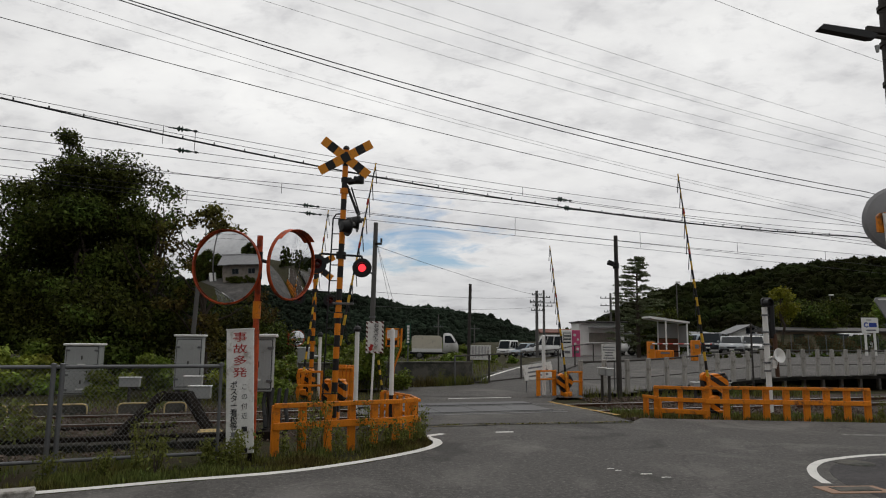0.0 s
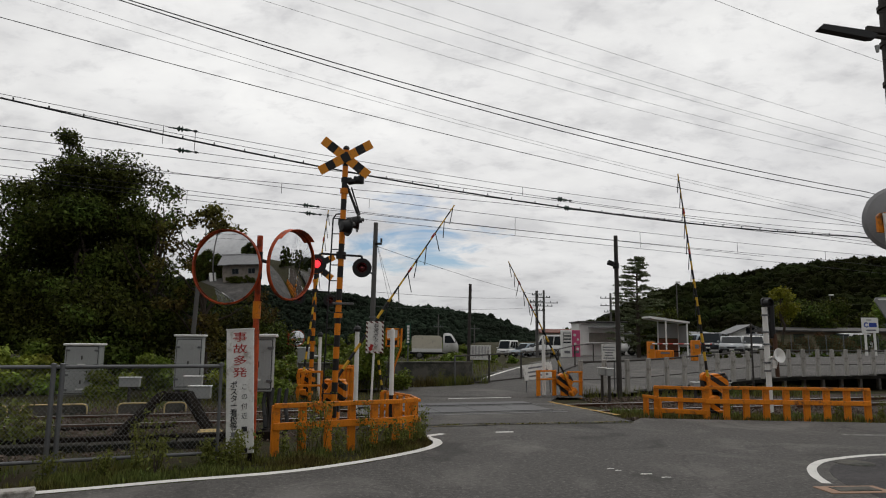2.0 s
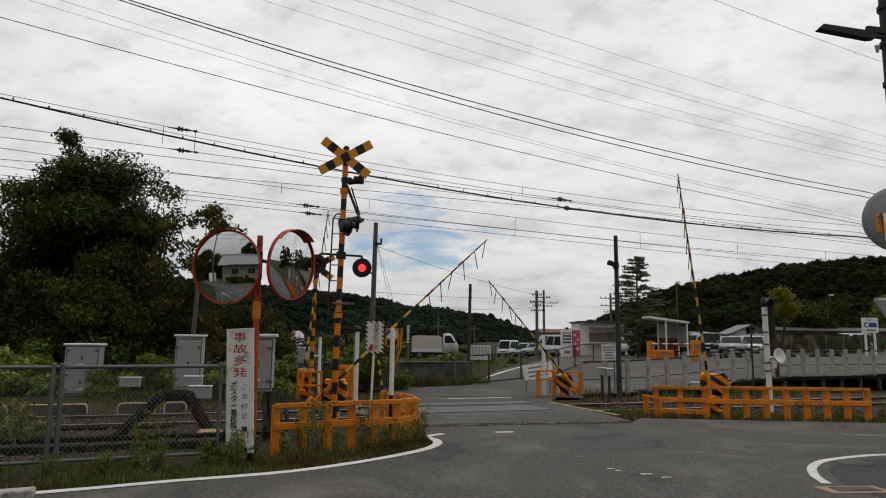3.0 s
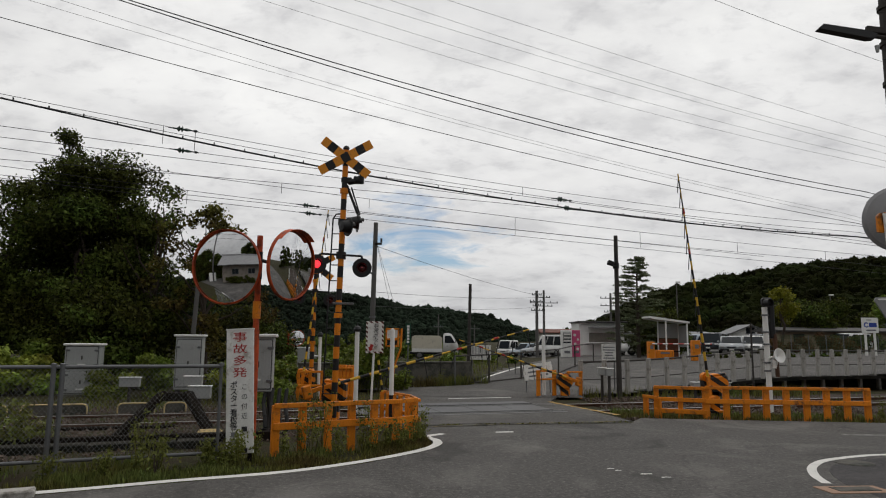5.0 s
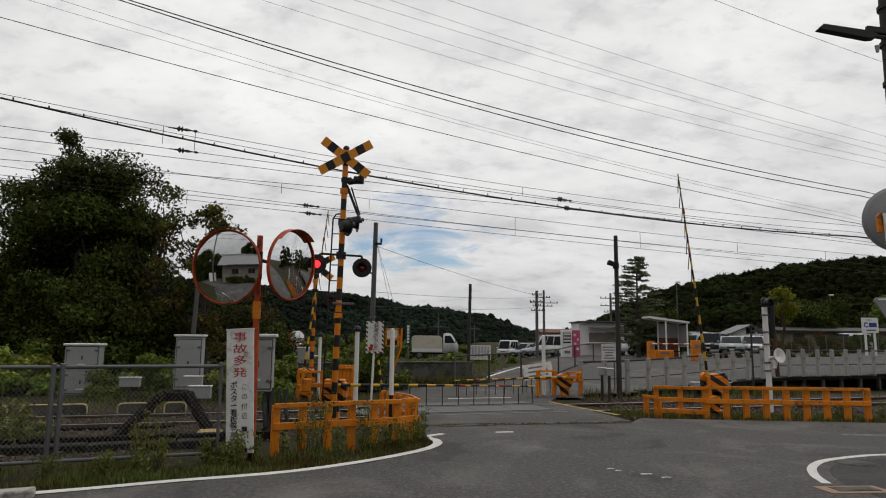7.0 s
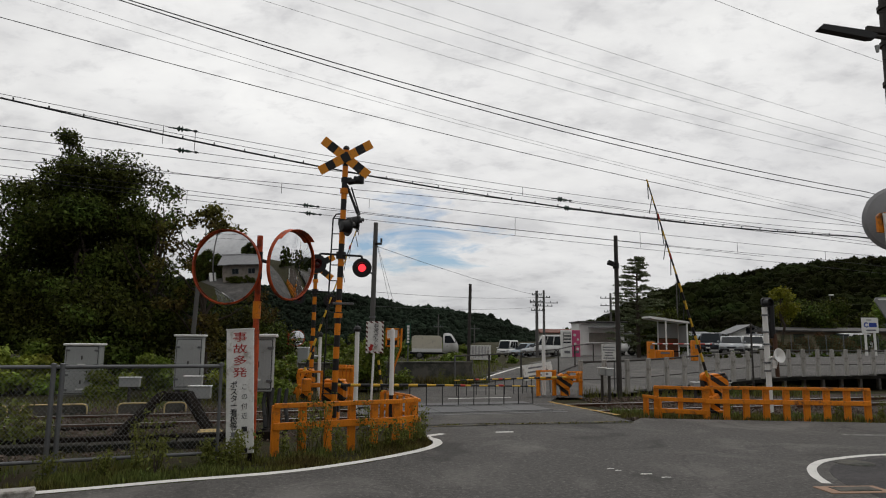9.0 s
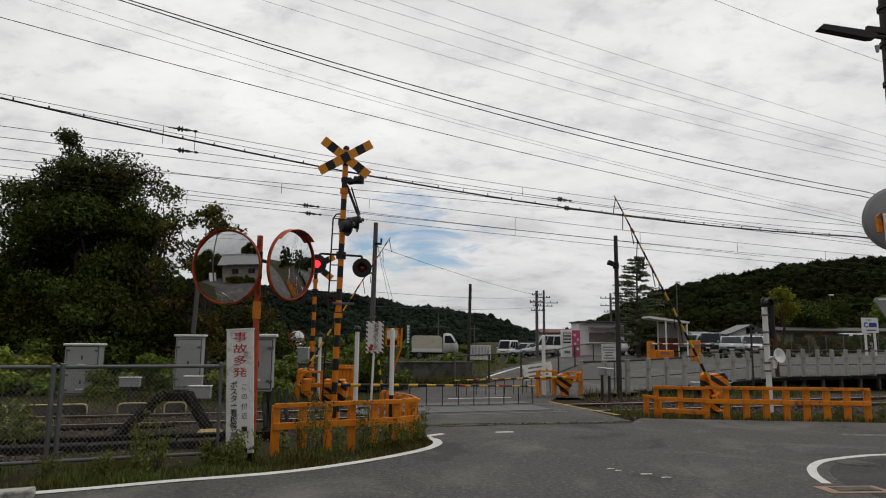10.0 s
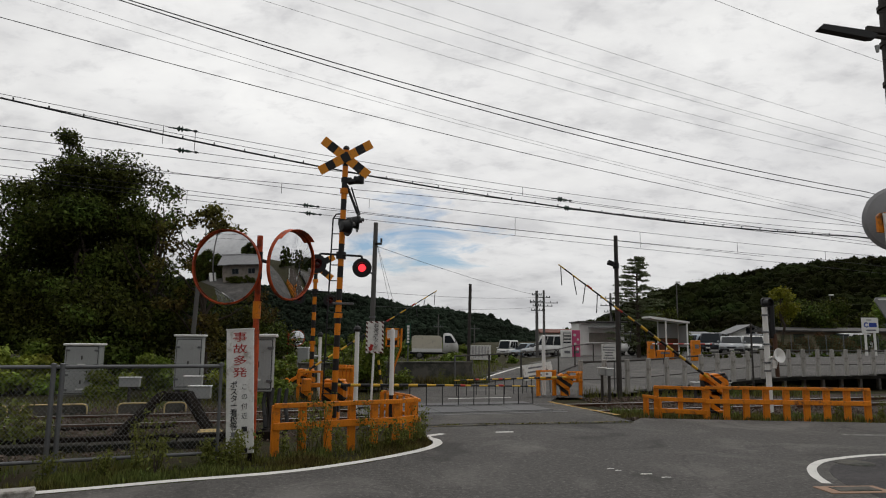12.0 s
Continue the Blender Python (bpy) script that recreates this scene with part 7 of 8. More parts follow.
SHAPES = {   # lower body outline, then cabin outline, along the length (front at +1) and height
    "van": ([(-1, 0.15), (-1, 0.50), (0.80, 0.50), (0.97, 0.42), (1, 0.15)], [(-0.99, 0.50), (-0.96, 0.97), (-0.9, 1.0), (0.42, 1.0), (0.52, 0.96), (0.80, 0.50)]),
    "wagon": ([(-1, 0.16), (-1, 0.54), (0.45, 0.54), (0.93, 0.45), (1, 0.16)], [(-0.97, 0.54), (-0.84, 0.94), (-0.74, 1.0), (0.05, 1.0), (0.15, 0.96), (0.50, 0.54)]),
    "sedan": ([(-1, 0.18), (-1, 0.60), (-0.6, 0.62), (0.40, 0.60), (0.94, 0.50), (1, 0.18)], [(-0.72, 0.61), (-0.42, 0.96), (-0.3, 1.0), (0.02, 1.0), (0.1, 0.97), (0.44, 0.60)]),
}


def car(m, length, width, height, shape, col, label, group="parked cars"):
    t = thing("car", m, label, "car", group)
    lo, hi = SHAPES[shape]
    hl = length / 2
    bm = BM()
    prism(bm, [(x * hl, z * height) for x, z in lo], width)
    bmesh.ops.recalc_face_normals(bm, faces=bm.faces)
    bmesh.ops.bevel(bm, geom=list(bm.edges), offset=0.05, segments=2, affect="EDGES")
    part("body", bm, col, t, smooth=True)
    bm = BM()
    prism(bm, [(x * hl, z * height) for x, z in hi], width * 0.88)
    bmesh.ops.recalc_face_normals(bm, faces=bm.faces)
    bmesh.ops.bevel(bm, geom=list(bm.edges), offset=0.04, segments=2, affect="EDGES")
    cabin = part("cabin", bm, col, t, smooth=True)
    # side windows, windscreen, rear window
    z0, z1 = hi[0][1] * height + 0.04, 0.93 * height
    xa, xb = hi[0][0] * hl, hi[-1][0] * hl
    ta, tb = hi[2][0] * hl, hi[-3][0] * hl
    n = 2 if shape != "van" else 3
    def edge(x_low, x_top, z):
        return x_low + (x_top - x_low) * (z - z0) / (z1 - z0)
    for sy in (-1, 1):
        for k in range(n):
            u0, u1 = k / n + 0.02, (k + 1) / n - 0.02
            la, lb = xa + 0.10 + (xb - xa - 0.22) * u0, xa + 0.10 + (xb - xa - 0.22) * u1
            ua, ub = ta + 0.06 + (tb - ta - 0.10) * u0, ta + 0.06 + (tb - ta - 0.10) * u1
            bm = BM()
            prism(bm, [(la, z0), (ua, z1), (ub, z1), (lb, z0)], 0.012, pose(0, sy * (width * 0.44 + 0.002), 0))
            part("side_window", bm, M_GLASSD, cabin)
    for low, top, nm in ((hi[-1], hi[-2], "windscreen"), (hi[0], hi[1], "rear_window")):
        bm = BM()
        sgn = 1 if nm == "windscreen" else -1
        a, b = Vector((low[0] * hl + 0.012 * sgn, 0, low[1] * height + 0.04)), Vector((top[0] * hl + 0.03 * sgn, 0, top[1] * height - 0.02))
        v = [bm.verts.new((p.x, y, p.z)) for p, y in ((a, -width * 0.40), (a, width * 0.40), (b, width * 0.37), (b, -width * 0.37))]
        f = bm.faces.new(v)
        r = bmesh.ops.extrude_face_region(bm, geom=[f])
        for q in r["geom"]:
            if isinstance(q, bmesh.types.BMVert):
                q.co.x += 0.012 * sgn
        bmesh.ops.recalc_face_normals(bm, faces=bm.faces)
        part(nm, bm, M_SCREEN, cabin)
    for sy in (-1, 1):
        bm = BM()
        box(bm, (hl - 0.03, sy * width * 0.36, 0.40 * height), (0.10, 0.30, 0.13), None, 0.03)
        part("headlight", bm, M_LAMPGL, t)
        bm = BM()
        box(bm, (-hl + 0.03, sy * width * 0.40, 0.44 * height), (0.08, 0.20, 0.20), None, 0.03)
        part("tail_light", bm, M_TAIL, t)
        bm = BM()
        box(bm, (xb - 0.1, sy * (width * 0.5 + 0.05), z0 + 0.05), (0.10, 0.16, 0.11), None, 0.02)
        part("mirror", bm, col, t)
    bm = BM()
    box(bm, (hl + 0.005, 0, 0.22 * height), (0.05, width * 0.92, 0.14), None, 0.02)
    part("bumper", bm, M_BLACK, t)
    bm = BM()
    box(bm, (hl + 0.02, 0, 0.36 * height), (0.02, width * 0.38, 0.10), None, 0.005)
    part("grille", bm, M_BLACK, t)
    bm = BM()
    box(bm, (hl + 0.035, 0, 0.23 * height), (0.01, 0.33, 0.10))
    part("number_plate", bm, M_SIGN, t)
    wheels(t, (-0.62 * hl, 0.63 * hl), width, 0.30)
    return t


def wheels(t, xs, width, r):
    for x in xs:
        for sy in (-1, 1):
            bm = BM()
            q = pose(x, sy * (width / 2 - 0.08), r, 90, 0, 0)
            lathe(bm, [(r * 0.6, -0.09), (r * 0.93, -0.09), (r, -0.05), (r, 0.05), (r * 0.93, 0.09), (r * 0.6, 0.09)], q, 20)
            w = part("wheel", bm, M_RUBBER, t, "black tyre")
            bm = BM()
            lathe(bm, [(0.001, -0.07), (r * 0.3, -0.075), (r * 0.62, -0.06), (r * 0.62, 0.06), (r * 0.3, 0.075), (0.001, 0.07)], q, 16)
            part("rim", bm, M_GALV, w)


def kei_truck():
    t = thing("truck", pose(-0.55, 46.5, rise(-0.55, 46.5) - 0.02), "small white truck with a pale box canopy, parked side-on", "truck")
    bm = BM()
    prism(bm, [(0.62, 0.42), (0.62, 1.0), (0.62, 1.72), (0.72, 1.80), (1.05, 1.80), (1.2, 1.74), (1.62, 1.12), (1.68, 0.98), (1.68, 0.42)], 1.42)
    bmesh.ops.recalc_face_normals(bm, faces=bm.faces)
    bmesh.ops.bevel(bm, geom=list(bm.edges), offset=0.04, segments=2, affect="EDGES")
    part("cab", bm, P_WHITE, t, smooth=True)
    bm = BM()
    prism(bm, [(-1.55, 0.70), (-1.55, 1.50), (-1.42, 1.62), (0.30, 1.62), (0.56, 1.52), (0.56, 0.70)], 1.42)
    bmesh.ops.recalc_face_normals(bm, faces=bm.faces)
    bmesh.ops.bevel(bm, geom=list(bm.edges), offset=0.05, segments=2, affect="EDGES")
    part("canopy", bm, M_TARP, t, "pale box canopy")
    bm = BM()
    box(bm, (-0.48, 0, 0.60), (2.10, 1.46, 0.24), None, 0.02)
    part("load_bed", bm, P_WHITE, t)
    bm = BM()
    box(bm, (-0.3, 0, 0.42), (2.8, 0.9, 0.16), None, 0.02)
    part("chassis", bm, M_BLACK, t)
    for sy in (-1, 1):
        bm = BM()
        prism(bm, [(0.74, 1.12), (0.74, 1.62), (1.14, 1.62), (1.46, 1.12)], 0.012, pose(0, sy * 0.713, 0))
        part("side_window", bm, M_GLASSD, t)
        bm = BM()
        box(bm, (1.64, sy * 0.52, 0.80), (0.10, 0.26, 0.16), None, 0.03)
        part("headlight", bm, M_LAMPGL, t)
        bm = BM()
        box(bm, (1.50, sy * 0.80, 1.25), (0.06, 0.12, 0.2), None, 0.02)
        part("mirror", bm, M_BLACK, t)
        bm = BM()
        box(bm, (0.9, sy * 0.714, 0.92), (0.12, 0.012, 0.03))
        part("door_handle", bm, M_BLACK, t)
    bm = BM()
    v = [bm.verts.new(c) for c in ((1.60, -0.6, 1.20), (1.60, 0.6, 1.20), (1.26, 0.55, 1.72), (1.26, -0.55, 1.72))]
    f = bm.faces.new(v)
    bmesh.ops.solidify(bm, geom=[f], thickness=-0.02)
    part("windscreen", bm, M_GLASSD, t)
    wheels(t, (-1.0, 1.12), 1.42, 0.28)


def on_land(x, y, yaw):
    return pose(x, y, rise(x, y) + 0.012, 0, 0, yaw)


kei_truck()
car(on_land(7.35, 74.0, 245), 3.4, 1.48, 1.85, "van", P_WHITE, "white box-shaped minivan parked on the grass edge")
car(on_land(9.0, 71.0, 215), 3.6, 1.6, 1.5, "wagon", P_BLUE, "pale blue hatchback parked beside a minivan")
car(on_land(10.0, 67.0, 205), 4.0, 1.65, 1.45, "sedan", P_SILVER, "silver saloon car parked beyond the ramp")
car(on_land(10.5, 62.0, 118), 4.3, 1.7, 1.95, "van", P_WHITE, "white minivan with dark windows parked by the vending machines")
car(on_land(14.6, 48.0, 190), 4.3, 1.7, 1.6, "wagon", P_WHITE, "white estate car parked behind the station hut")
car(on_land(21.4, 57.0, 232), 4.2, 1.7, 1.45, "wagon", P_BLUE, "pale blue car parked in the station forecourt")
car(on_land(22.1, 53.8, 236), 4.6, 1.75, 1.55, "van", P_DARK, "dark minivan parked in the station forecourt")
car(on_land(21.66, 49.6, 246), 4.1, 1.7, 1.26, "sedan", P_SILVER, "silver saloon parked nose out in the forecourt")
car(on_land(23.35, 49.8, 248), 4.1, 1.7, 1.28, "wagon", P_WHITE, "white car parked nose out in the forecourt")
car(on_land(25.2, 52.5, 250), 4.3, 1.7, 1.40, "wagon", P_DARK, "dark car parked at the end of the row")
car(on_land(33.0, 53.5, 205), 3.4, 1.48, 1.35, "van", P_WHITE, "small white van parked before the low tan building")


# ---- station buildings ----
def station_hut():
    x, y = 11.55, 50.0
    t = thing("station_hut", pose(x, y, rise(x, y)) @ Matrix.Diagonal((0.76, 1, 1, 1)), "small white station hut with dark flat roof and awning", "building")
    for c, s in (((-1.9, 0, 1.2), (0.12, 3.0, 2.4)), ((2.3, 0, 1.2), (0.12, 3.0, 2.4)), ((0.2, 1.5, 1.2), (4.3, 0.12, 2.4)), ((0.2, -1.5, 2.03), (4.08, 0.12, 0.74)), ((0.2, -1.5, 0.46), (4.08, 0.12, 0.92)), ((-1.45, -1.5, 1.29), (0.78, 0.12, 0.74)), ((2.12, -1.5, 1.29), (0.24, 0.12, 0.74))):
        bm = BM()
        box(bm, c, s, None, 0.01)
        part("wall", bm, M_WHITE, t)
    bm = BM()
    box(bm, (0.2, -0.1, 2.45), (4.7, 3.7, 0.10), None, 0.02)
    part("roof", bm, M_TIMBERROOF, t, "thin dark flat roof")
    bm = BM()
    box(bm, (0.6, -2.0, 2.02), (3.5, 0.9, 0.05), None, 0.01)
    part("awning", bm, M_GALV, t, "narrow metal awning")
    bm = BM()
    box(bm, (0.47, -1.47, 1.29), (3.06, 0.03, 0.74), None, 0.005)
    w = part("shutter", bm, M_SHUTTER, t, "closed tan roller shutter")
    for k in range(9):
        bm = BM()
        box(bm, (0.47, -1.49, 0.96 + 0.08 * k), (3.04, 0.02, 0.012))
        part("slat_joint", bm, M_GREYINK, w)
    bm = BM()
    box(bm, (0.4, -1.8, 0.93), (3.5, 0.5, 0.09), None, 0.01)
    part("counter", bm, M_WHITE, t, "white serving counter")


M_SHUTTER = material("tan_shutter", (0.30, 0.27, 0.23), 0.6, 0.1, 0.12, 2, 40, 0.1, (0.22, 0.19, 0.16), 0.62)


def vending(x, y, col, label, front):
    t = thing("vending_machine", pose(x, y, rise(x, y)), label, "vending machine", "vending machines")
    bm = BM()
    box(bm, (0, 0, 0.92), (0.68 if front else 0.55, 0.7, 1.84), None, 0.02)
    part("cabinet", bm, col, t)
    if front:
        bm = BM()
        box(bm, (0, -0.355, 1.32), (0.52, 0.02, 0.72), None, 0.005)
        part("display_window", bm, M_GLASSD, t)
        for k in range(3):
            bm = BM()
            box(bm, (0, -0.37, 1.12 + 0.22 * k), (0.48, 0.02, 0.13), None, 0.004)
            part("shelf_row", bm, M_SIGN, t)
    else:
        for k, (dx, dz, s) in enumerate(((-0.1, 1.5, 0.2), (0.12, 1.2, 0.16), (-0.08, 0.9, 0.18), (0.1, 0.55, 0.2), (-0.1, 0.3, 0.12))):
            bm = BM()
            lathe(bm, [(0.0005, 0.003), (s * 0.5, 0.003)], pose(dx, -0.352, dz, 90, 0, 0), 12)
            part("pale_patch", bm, M_SIGN, t)
    bm = BM()
    box(bm, (0, -0.36, 0.35), (0.4, 0.02, 0.18), None, 0.005)
    part("outlet", bm, M_GREYINK, t)


def shelter():
    x, y = 13.6, 40.5
    t = thing("waiting_shelter", pose(x, y, rise(x, y)), "open waiting shelter with sloping metal roof and brown seat wall", "shelter")
    bm = BM()
    prism(bm, [(-1.10, 2.42), (-1.10, 2.54), (1.25, 2.22), (1.25, 2.12), (-0.9, 2.36)], 1.7)
    part("roof", bm, M_WHITE, t, "sloping pale metal roof")
    for px_ in (-0.15, 1.12):
        for py in (-0.75, 0.75):
            bm = BM()
            rod(bm, (px_, py, -0.1), (px_, py, 2.36 if px_ < 0 else 2.14), 0.045, seg=8)
            part("post", bm, M_WHITE, t)
    bm = BM()
    box(bm, (0.48, 0.75, 0.62), (1.2, 0.05, 1.15), None, 0.01)
    part("back_wall", bm, material("brown_panel", (0.15, 0.055, 0.03), 0.7, 0, 0.3, 2, 30, 0.1), t)
    bm = BM()
    box(bm, (0.48, 0.75, 1.68), (1.2, 0.03, 0.9), None, 0.005)
    part("back_pane", bm, M_GREYBOX, t, "pale upper panel")
    bm = BM()
    box(bm, (1.12, 0.0, 1.35), (0.03, 1.35, 1.3), None, 0.005)
    part("side_pane", bm, M_GREYBOX, t)
    bm = BM()
    box(bm, (0.48, 0.4, 0.42), (1.1, 0.45, 0.06), None, 0.01)
    part("bench", bm, M_TIMBER, t)


def toll_machine(x, y, w, h, bar):
    t = thing("parking_machine", pose(x, y, rise(x, y)), "orange parking barrier machine in the forecourt", "parking machine", "parking machines")
    bm = BM()
    box(bm, (0, 0, h / 2), (w, 0.4, h), None, 0.03)
    part("case", bm, M_ORANGE, t)
    bm = BM()
    box(bm, (0, -0.21, h * 0.7), (w * 0.5, 0.02, h * 0.2), None, 0.005)
    part("panel", bm, M_GREYINK, t)
    if bar:
        bm = BM()
        rod(bm, (0, -0.25, h * 0.88), (bar, -0.25, h * 0.90), 0.035, seg=8)
        part("barrier_bar", bm, striped("toll_bar", (0.65, 0.63, 0.6), (0.4, 0.03, 0.02), 0.6, "X"), t, "red and white barrier bar")


def low_house(x, y, w, d, h, roof_h, wall, roof, label, window=True, gable_front=False):
    t = thing("house", pose(x, y, rise(x, y)), label, "house", "distant houses")
    bm = BM()
    if gable_front:
        prism(bm, [(-w / 2, 0), (-w / 2, h), (0, h + roof_h), (w / 2, h), (w / 2, 0)], d)
    else:
        box(bm, (0, 0, h / 2), (w, d, h), None, 0.02)
    part("wall", bm, wall, t)
    if gable_front:
        for s in (-1, 1):
            bm = BM()
            prism(bm, [(0, h + roof_h + 0.12), (s * (w / 2 + 0.4), h - 0.4 * roof_h / (w / 2) + 0.12), (s * (w / 2 + 0.4), h - 0.4 * roof_h / (w / 2)), (0, h + roof_h)], d + 0.8)
            bmesh.ops.recalc_face_normals(bm, faces=bm.faces)
            part("roof", bm, roof, t)
    else:
        bm = BM()
        prism(bm, [(-d / 2 - 0.5, h), (-d / 2 - 0.5, h + 0.1), (0, h + roof_h), (d / 2 + 0.5, h + 0.1), (d / 2 + 0.5, h)], w + 0.8, pose(0, 0, 0, 0, 0, 90))
        part("roof", bm, roof, t)
    if window:
        n = max(1, int(w / 3))
        for k in range(n):
            bm = BM()
            cx = (k + 0.5) / n * w - w / 2
            box(bm, (cx, -d / 2 - 0.01, h * 0.58 if not gable_front else h + roof_h * 0.35), (0.9, 0.04, 0.8 if not gable_front else 0.6), None, 0.01)
            wn_ = part("window", bm, M_GLASSD, t)
            bm = BM()
            box(bm, (cx, -d / 2 - 0.03, h * 0.58 - 0.45 if not gable_front else h + roof_h * 0.35 - 0.33), (1.0, 0.08, 0.06), None, 0.01)
            part("sill", bm, M_GALV, wn_)
    return t


station_hut()
vending(8.65, 46.2, M_WHITE, "white drinks vending machine with a display window", True)
vending(9.28, 46.2, M_PINK, "pink vending machine side with pale patches", False)
shelter()
toll_machine(11.95, 38.0, 0.36, 1.05, 3.4)
toll_machine(12.9, 38.6, 1.05, 0.55, 0)
toll_machine(13.75, 36.0, 0.42, 1.1, 0)
low_house(32.0, 70, 3.6, 2.6, 1.55, 0.75, M_WHITE, M_GALV, "small white gabled house beyond the forecourt", True, True)
low_house(22.5, 66, 7.0, 4.0, 1.3, 0.5, M_GREYBOX, M_TILE, "low pale house with grey roof behind the cars")
low_house(33.6, 56, 12.0, 4.0, 1.45, 0.4, material("tan_wall", (0.22, 0.17, 0.12), 0.85, 0, 0.15, 1, 30, 0.1), M_TIMBERROOF, "long low tan building with dark roof behind the forecourt")
low_house(16.2, 92, 5.0, 4.0, 1.9, 0.6, M_PLASTER, material("red_roof", (0.14, 0.05, 0.035), 0.7, 0, 0.2, 2, 30, 0.1), "distant house with dull red roof")
low_house(47.5, 62, 8.0, 5.0, 2.2, 0.9, M_PLASTER, M_TILE, "pale distant house at the wood's edge")


# ---- behind the eye: what the mirrors show ----
M_OLDWALL = material("old_house_wall", (0.20, 0.175, 0.15), 0.85, 0, 0.2, 1.2, 40, 0.2, (0.12, 0.10, 0.085), 0.58)
M_PANTILE = material("pale_roof_tile", (0.22, 0.22, 0.225), 0.5, 0, 0.25, 2, 40, 0.3, (0.14, 0.14, 0.14), 0.6)


def tiled_slope(bm, w, y0, z0, y1, z1):
    """One slope of a roof with a raised rib along every row of tiles."""
    a, b = Vector((0, y0, z0)), Vector((0, y1, z1))
    d = b - a
    q = Matrix.Translation(a) @ Matrix.Rotation(math.atan2(d.z, d.y), 4, "X")
    box(bm, (0, d.length / 2, 0), (w, d.length, 0.08), q)
    n = int(w / 0.3)
    for k in range(n + 1):
        box(bm, (-w / 2 + w * k / n, d.length / 2, 0.06), (0.09, d.length, 0.07), q)


def street_house():
    t = thing("house", pose(-9.0, -3.4, 0.0, 0, 0, -28), "old brown-walled street house with grey tiled roof and porch", "house")
    bm = BM()
    box(bm, (0, 0, 1.5), (10.0, 5.0, 3.0), None, 0.03)
    prism(bm, [(-2.5, 3.0), (0, 4.3), (2.5, 3.0)], 9.8, pose(0, 0, 0, 0, 0, 90))
    part("wall", bm, M_OLDWALL, t)
    for y0, y1 in ((3.3, 0.0), (-3.3, 0.0)):
        bm = BM()
        tiled_slope(bm, 11.4, y0, 2.75, y1, 4.5)
        part("roof", bm, M_PANTILE, t, "slope of grey roof tiles")
    bm = BM()
    box(bm, (0, 0, 4.6), (11.6, 0.35, 0.25), None, 0.06)
    part("ridge", bm, M_PANTILE, t)
    for x in (-2.6, 0.2, 2.6):
        bm = BM()
        box(bm, (x, 2.52, 1.7), (1.1, 0.06, 0.8), None, 0.01)
        w = part("window", bm, M_GLASSD, t)
        bm = BM()
        for dx, dz, sx, sz in ((0, 0.42, 1.22, 0.06), (0, -0.42, 1.22, 0.06), (-0.58, 0, 0.06, 0.8), (0.58, 0, 0.06, 0.8), (0, 0, 0.05, 0.8)):
            box(bm, (x + dx, 2.56, 1.7 + dz), (sx, 0.05, sz))
        part("window_frame", bm, M_GALV, w)
    bm = BM()
    tiled_slope(bm, 3.2, 4.6, 2.1, 2.5, 2.75)
    bm.transform(pose(3.6, 0, 0))
    part("porch_roof", bm, M_PANTILE, t)
    for x in (2.3, 4.9):
        bm = BM()
        rod(bm, (x, 4.3, 0), (x, 4.3, 2.2), 0.07, seg=8)
        part("porch_post", bm, M_PLASTER, t)
    g = tagged(part("garden_wall", box(BM(), (0, 0, 0.75), (1.6, 0.15, 1.5), None, 0.02), M_WHITE), "short white plastered garden wall beside the street", "wall")
    g.matrix_world = pose(-15.6, 0.9, 0, 0, 0, -35)
    bush(pose(-9.3, 0.3, 0, 0, 0, -28), 5.0, 1.2, 1.2, 9000, 0.12, M_LEAF, "dark garden shrubs before the old house", 91)
    for x, y, h, sp, sd in ((-13.5, -12, 8.5, 3.4, 81), (-7.0, -13, 10.0, 3.8, 82), (-19.5, 0.2, 6.0, 2.2, 83), (-11.0, -11.0, 9.5, 3.6, 84), (-18.2, -2.8, 5.2, 2.2, 85), (-4.0, -13.0, 9.0, 3.6, 86), (-21.0, 2.0, 5.0, 1.8, 87)):
        broad_tree(pose(x, y, 0), h, sp, 1.6, 40, 16000, 0.3, M_LEAF, "dense dark tree along the street", sd, 0.12)
    utility_pole(pose(-14.6, 1.5, 0), 9.5, 0.17, 0.12, M_POLE, "concrete street pole with cross arms", ((8.7, 1.5), (8.0, 1.2)))
    for dz in (8.7, 8.2, 7.4):
        wire((-14.6, 1.5, dz), (2.0, -6.0, dz - 0.4), 0.4, 0.02, M_WIRE, label="thin dark street cable", past=False)
        wire((-14.6, 1.5, dz), (-40.0, 4.0, dz - 0.4), 0.5, 0.02, M_WIRE, label="thin dark street cable", past=False)


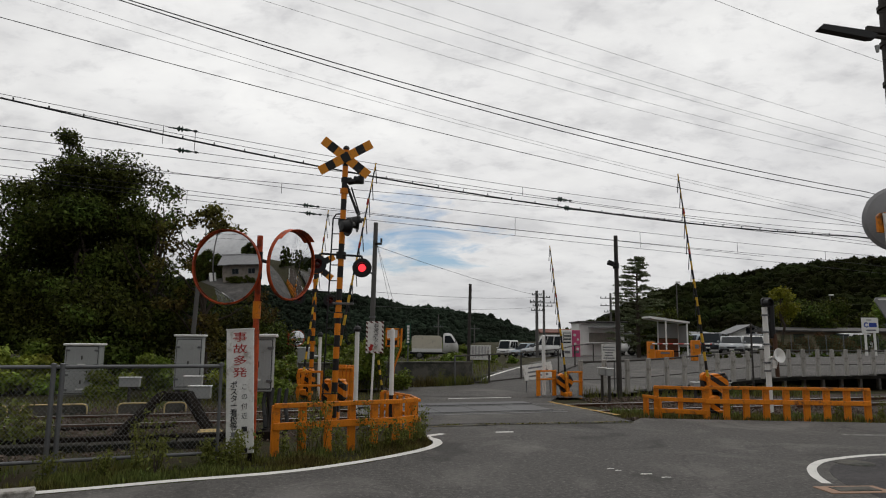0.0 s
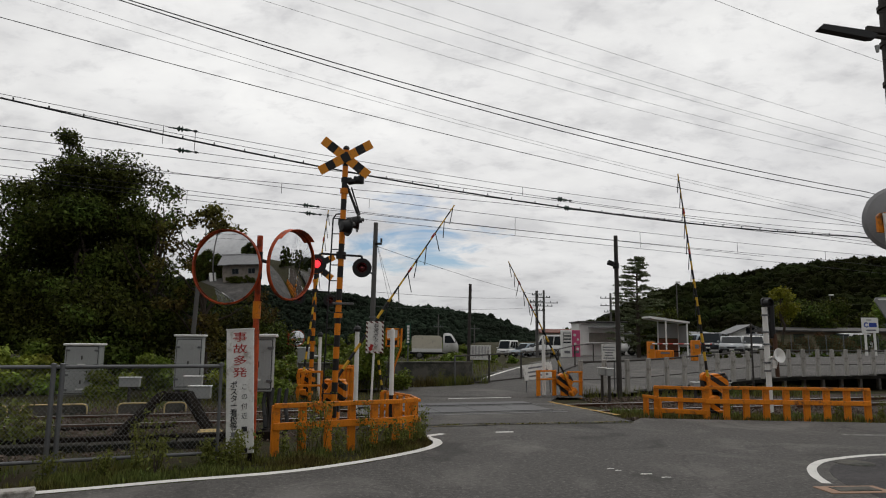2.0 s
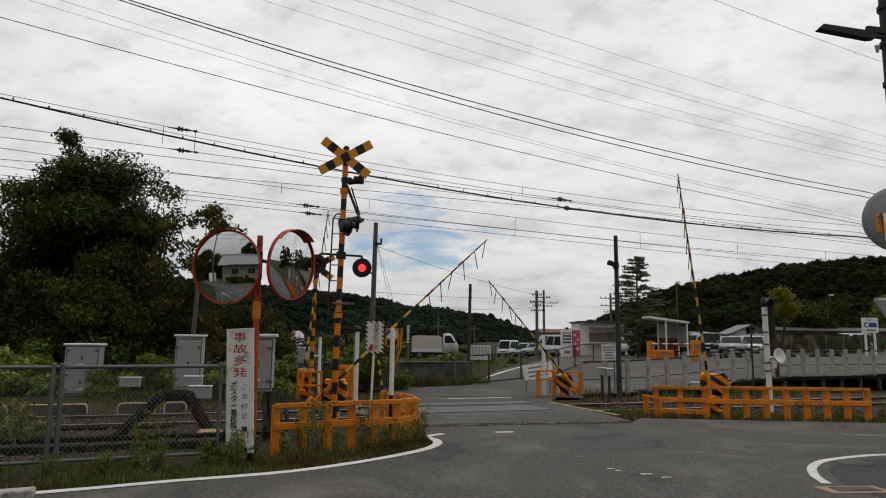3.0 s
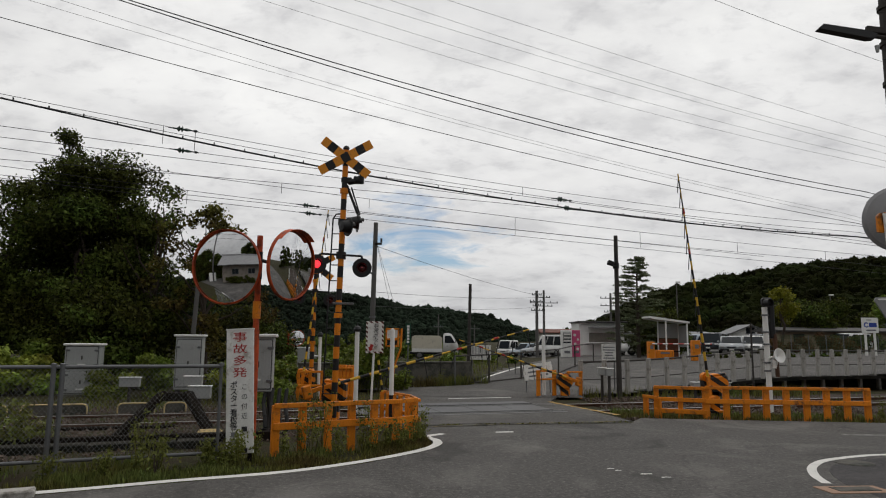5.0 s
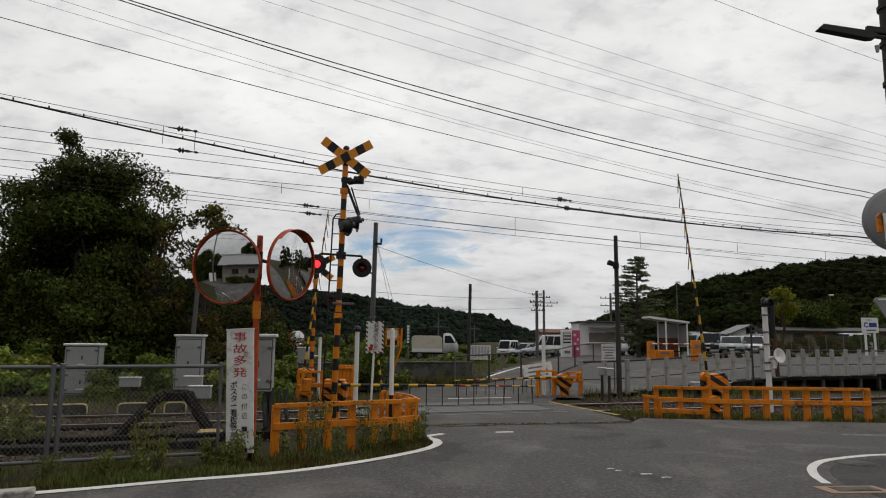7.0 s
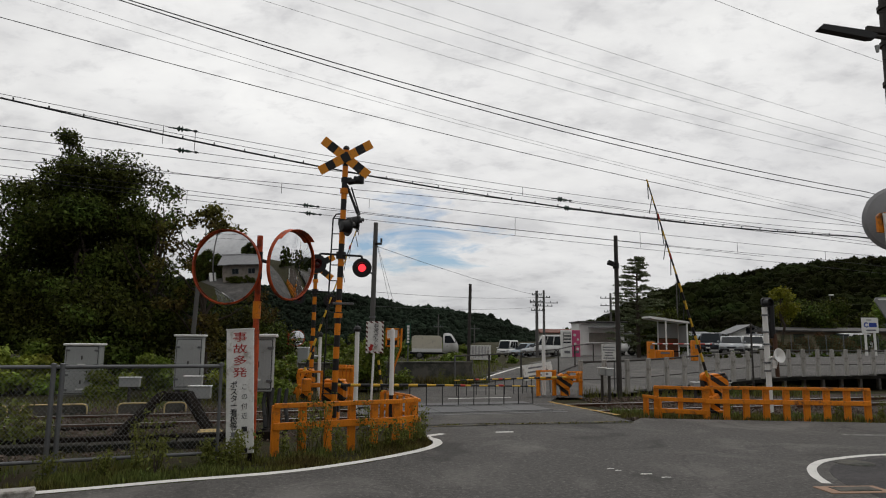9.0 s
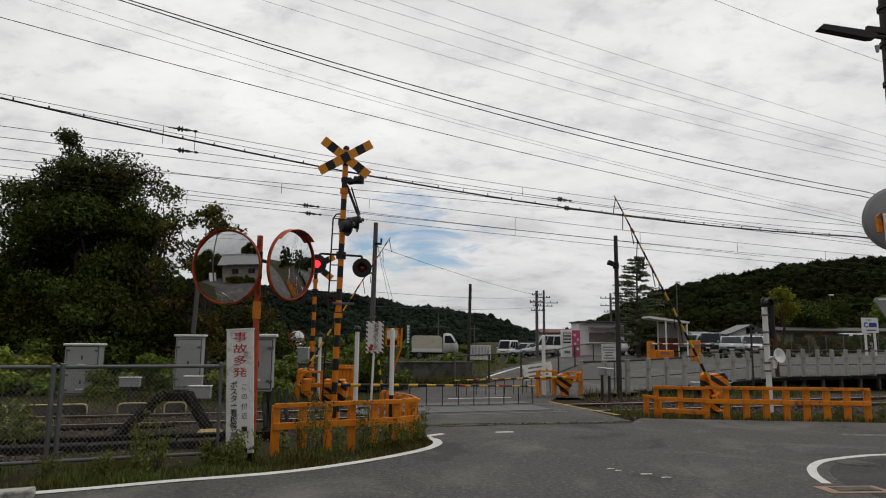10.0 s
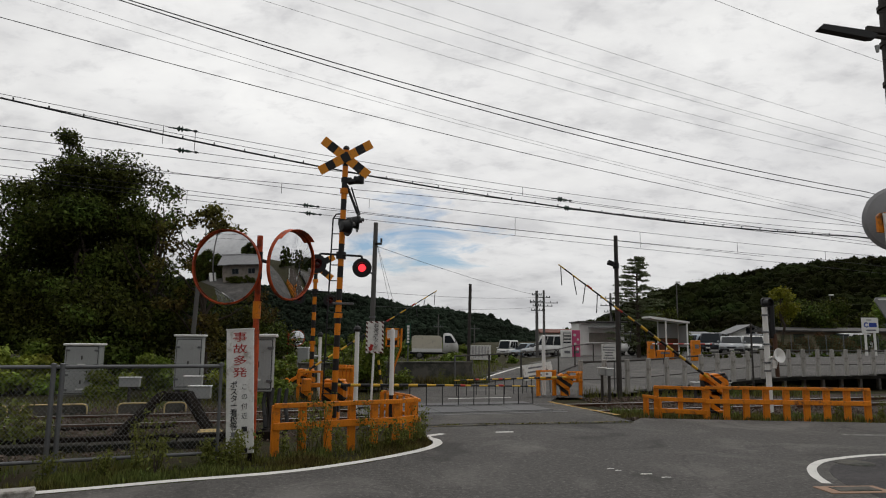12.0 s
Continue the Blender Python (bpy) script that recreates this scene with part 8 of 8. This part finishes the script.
def along_the_line():
    """What the second mirror shows: the line running on between trees under a portal."""
    g = thing("line_portal", Matrix.Translation(track(33, 14.8, -0.1)) @ pose(0, 0, 0, 0, 0, TURN), "grey steel portal carrying the overhead line", "gantry")
    for y in (-3.0, 3.0):
        bm = BM()
        for dx in (-0.18, 0.18):
            rod(bm, (dx, y, 0), (dx, y, 7.4), 0.05, seg=8)
        for k in range(12):
            rod(bm, (-0.18 if k % 2 else 0.18, y, 0.3 + 0.58 * k), (0.18 if k % 2 else -0.18, y, 0.88 + 0.58 * k), 0.02, seg=6)
        part("mast", bm, M_GALV, g)
    for z in (6.2, 7.2):
        bm = BM()
        rod(bm, (0, -3.1, z), (0, 3.1, z), 0.05, seg=8)
        part("beam", bm, M_GALV, g)
    for k in range(5):
        bm = BM()
        rod(bm, (0, -2.4 + 1.2 * k, 6.2), (0, -2.4 + 1.2 * k, 7.2), 0.03, seg=6)
        part("strut", bm, M_GALV, g)
    for s, c, h, sp, sd in ((46, 6.0, 10.0, 4.2, 201), (60, 8.0, 12.0, 4.6, 202), (76, 10.0, 13.0, 5.0, 203), (56, 23.0, 11.0, 4.6, 204), (72, 20.5, 13.0, 5.0, 205), (92, 15.5, 13.0, 6.0, 206)):
        p = track(s, c)
        broad_tree(pose(p.x, p.y, -0.1), h, sp, 1.6, 40, 9000, 0.4, M_LEAF, "dense dark tree beside the railway line", sd, 0.12)
    f = thing("line_fence", Matrix.Translation(track(16, 11.3, -0.05)) @ pose(0, 0, 0, 0, 0, TURN), "pale steel fence along the railway line", "fence")
    for k in range(14):
        bm = BM()
        rod(bm, (2.0 * k, 0, -0.1), (2.0 * k, 0, 1.15), 0.03, seg=8)
        part("post", bm, M_WHITE, f)
    for z in (0.6, 1.12):
        bm = BM()
        rod(bm, (0, 0, z), (26, 0, z), 0.025, seg=8)
        part("rail", bm, M_WHITE, f)


along_the_line()
street_house()


# ---- what moves ----
def motions():
    """Booms come down one pair after the other; the red lenses take turns."""
    first = [(0, 80.5), (0.3, 80.3), (0.5, 78.2), (0.7, 74.0), (1.0, 69.5), (1.5, 62.5), (2.0, 56.0), (2.5, 49.5), (3.0, 42.7), (3.5, 35.8), (4.0, 28.8), (4.5, 21.8),
             (5.0, 14.6), (5.5, 7.6), (5.8, 3.4), (6.0, 1.6), (6.2, -0.4), (6.4, -1.4), (6.6, -1.1), (7.0, -1.1), (9.0, -1.1), (12, -1.1)]
    second = [(0, 82.0), (4.0, 82.0), (8.0, 82.0), (8.25, 80.6), (8.5, 77.0), (8.8, 72.6), (9.0, 69.9), (9.5, 63.3), (10.0, 57.0), (10.5, 50.2), (11.0, 43.3), (11.5, 36.7), (12.0, 30.0)]
    for (t, boom, strips, yaw), rows, off in ((GATE_A, first, 0.0), (GATE_B, first, 1.4), (GATE_C, second, 0.0), (GATE_D, second, 1.6)):
        walk(boom, [(s, pose(0, -0.29, 0.82) @ pose(0, 0, 0, 0, 0, yaw) @ pose(0, 0, 0, 0, -(a + off), 0)) for s, a in rows])
        for i, (rod_, x) in enumerate(strips):
            out = []
            for k, (s, a) in enumerate(rows):
                v = (rows[min(k + 1, len(rows) - 1)][1] - rows[max(k - 1, 0)][1])
                moving = min(1.0, abs(v) / 4.0)
                sway = moving * 14 * math.sin(i * 1.9 + s * 5.1)
                out.append((s, pose(x, 0, -0.02, 0, min(a + off, 76.0) + sway, 0)))
            walk(rod_, out)
    # lenses: one faces out lit while the other faces in, each for 0.64 s
    for lamps in (LAMPS_A, LAMPS_EXTRA):
        for k, (lens, m) in enumerate(lamps):
            ang = 180.0 if k == 0 else 0.0
            rows = [(0.0, m @ pose(0, 0, 0, 0, 0, ang))]
            for i in range(1, 19):
                at = 6.9 if i == 11 else (round((-0.02 + 0.636 * i) * FPS) - 1) / FPS
                for j in range(4):
                    rows.append((at + j / FPS, m @ pose(0, 0, 0, 0, 0, ang + 60 * j)))
                ang += 180.0
            rows.append((12.0, m @ pose(0, 0, 0, 0, 0, ang)))
            walk(lens, rows)


motions()
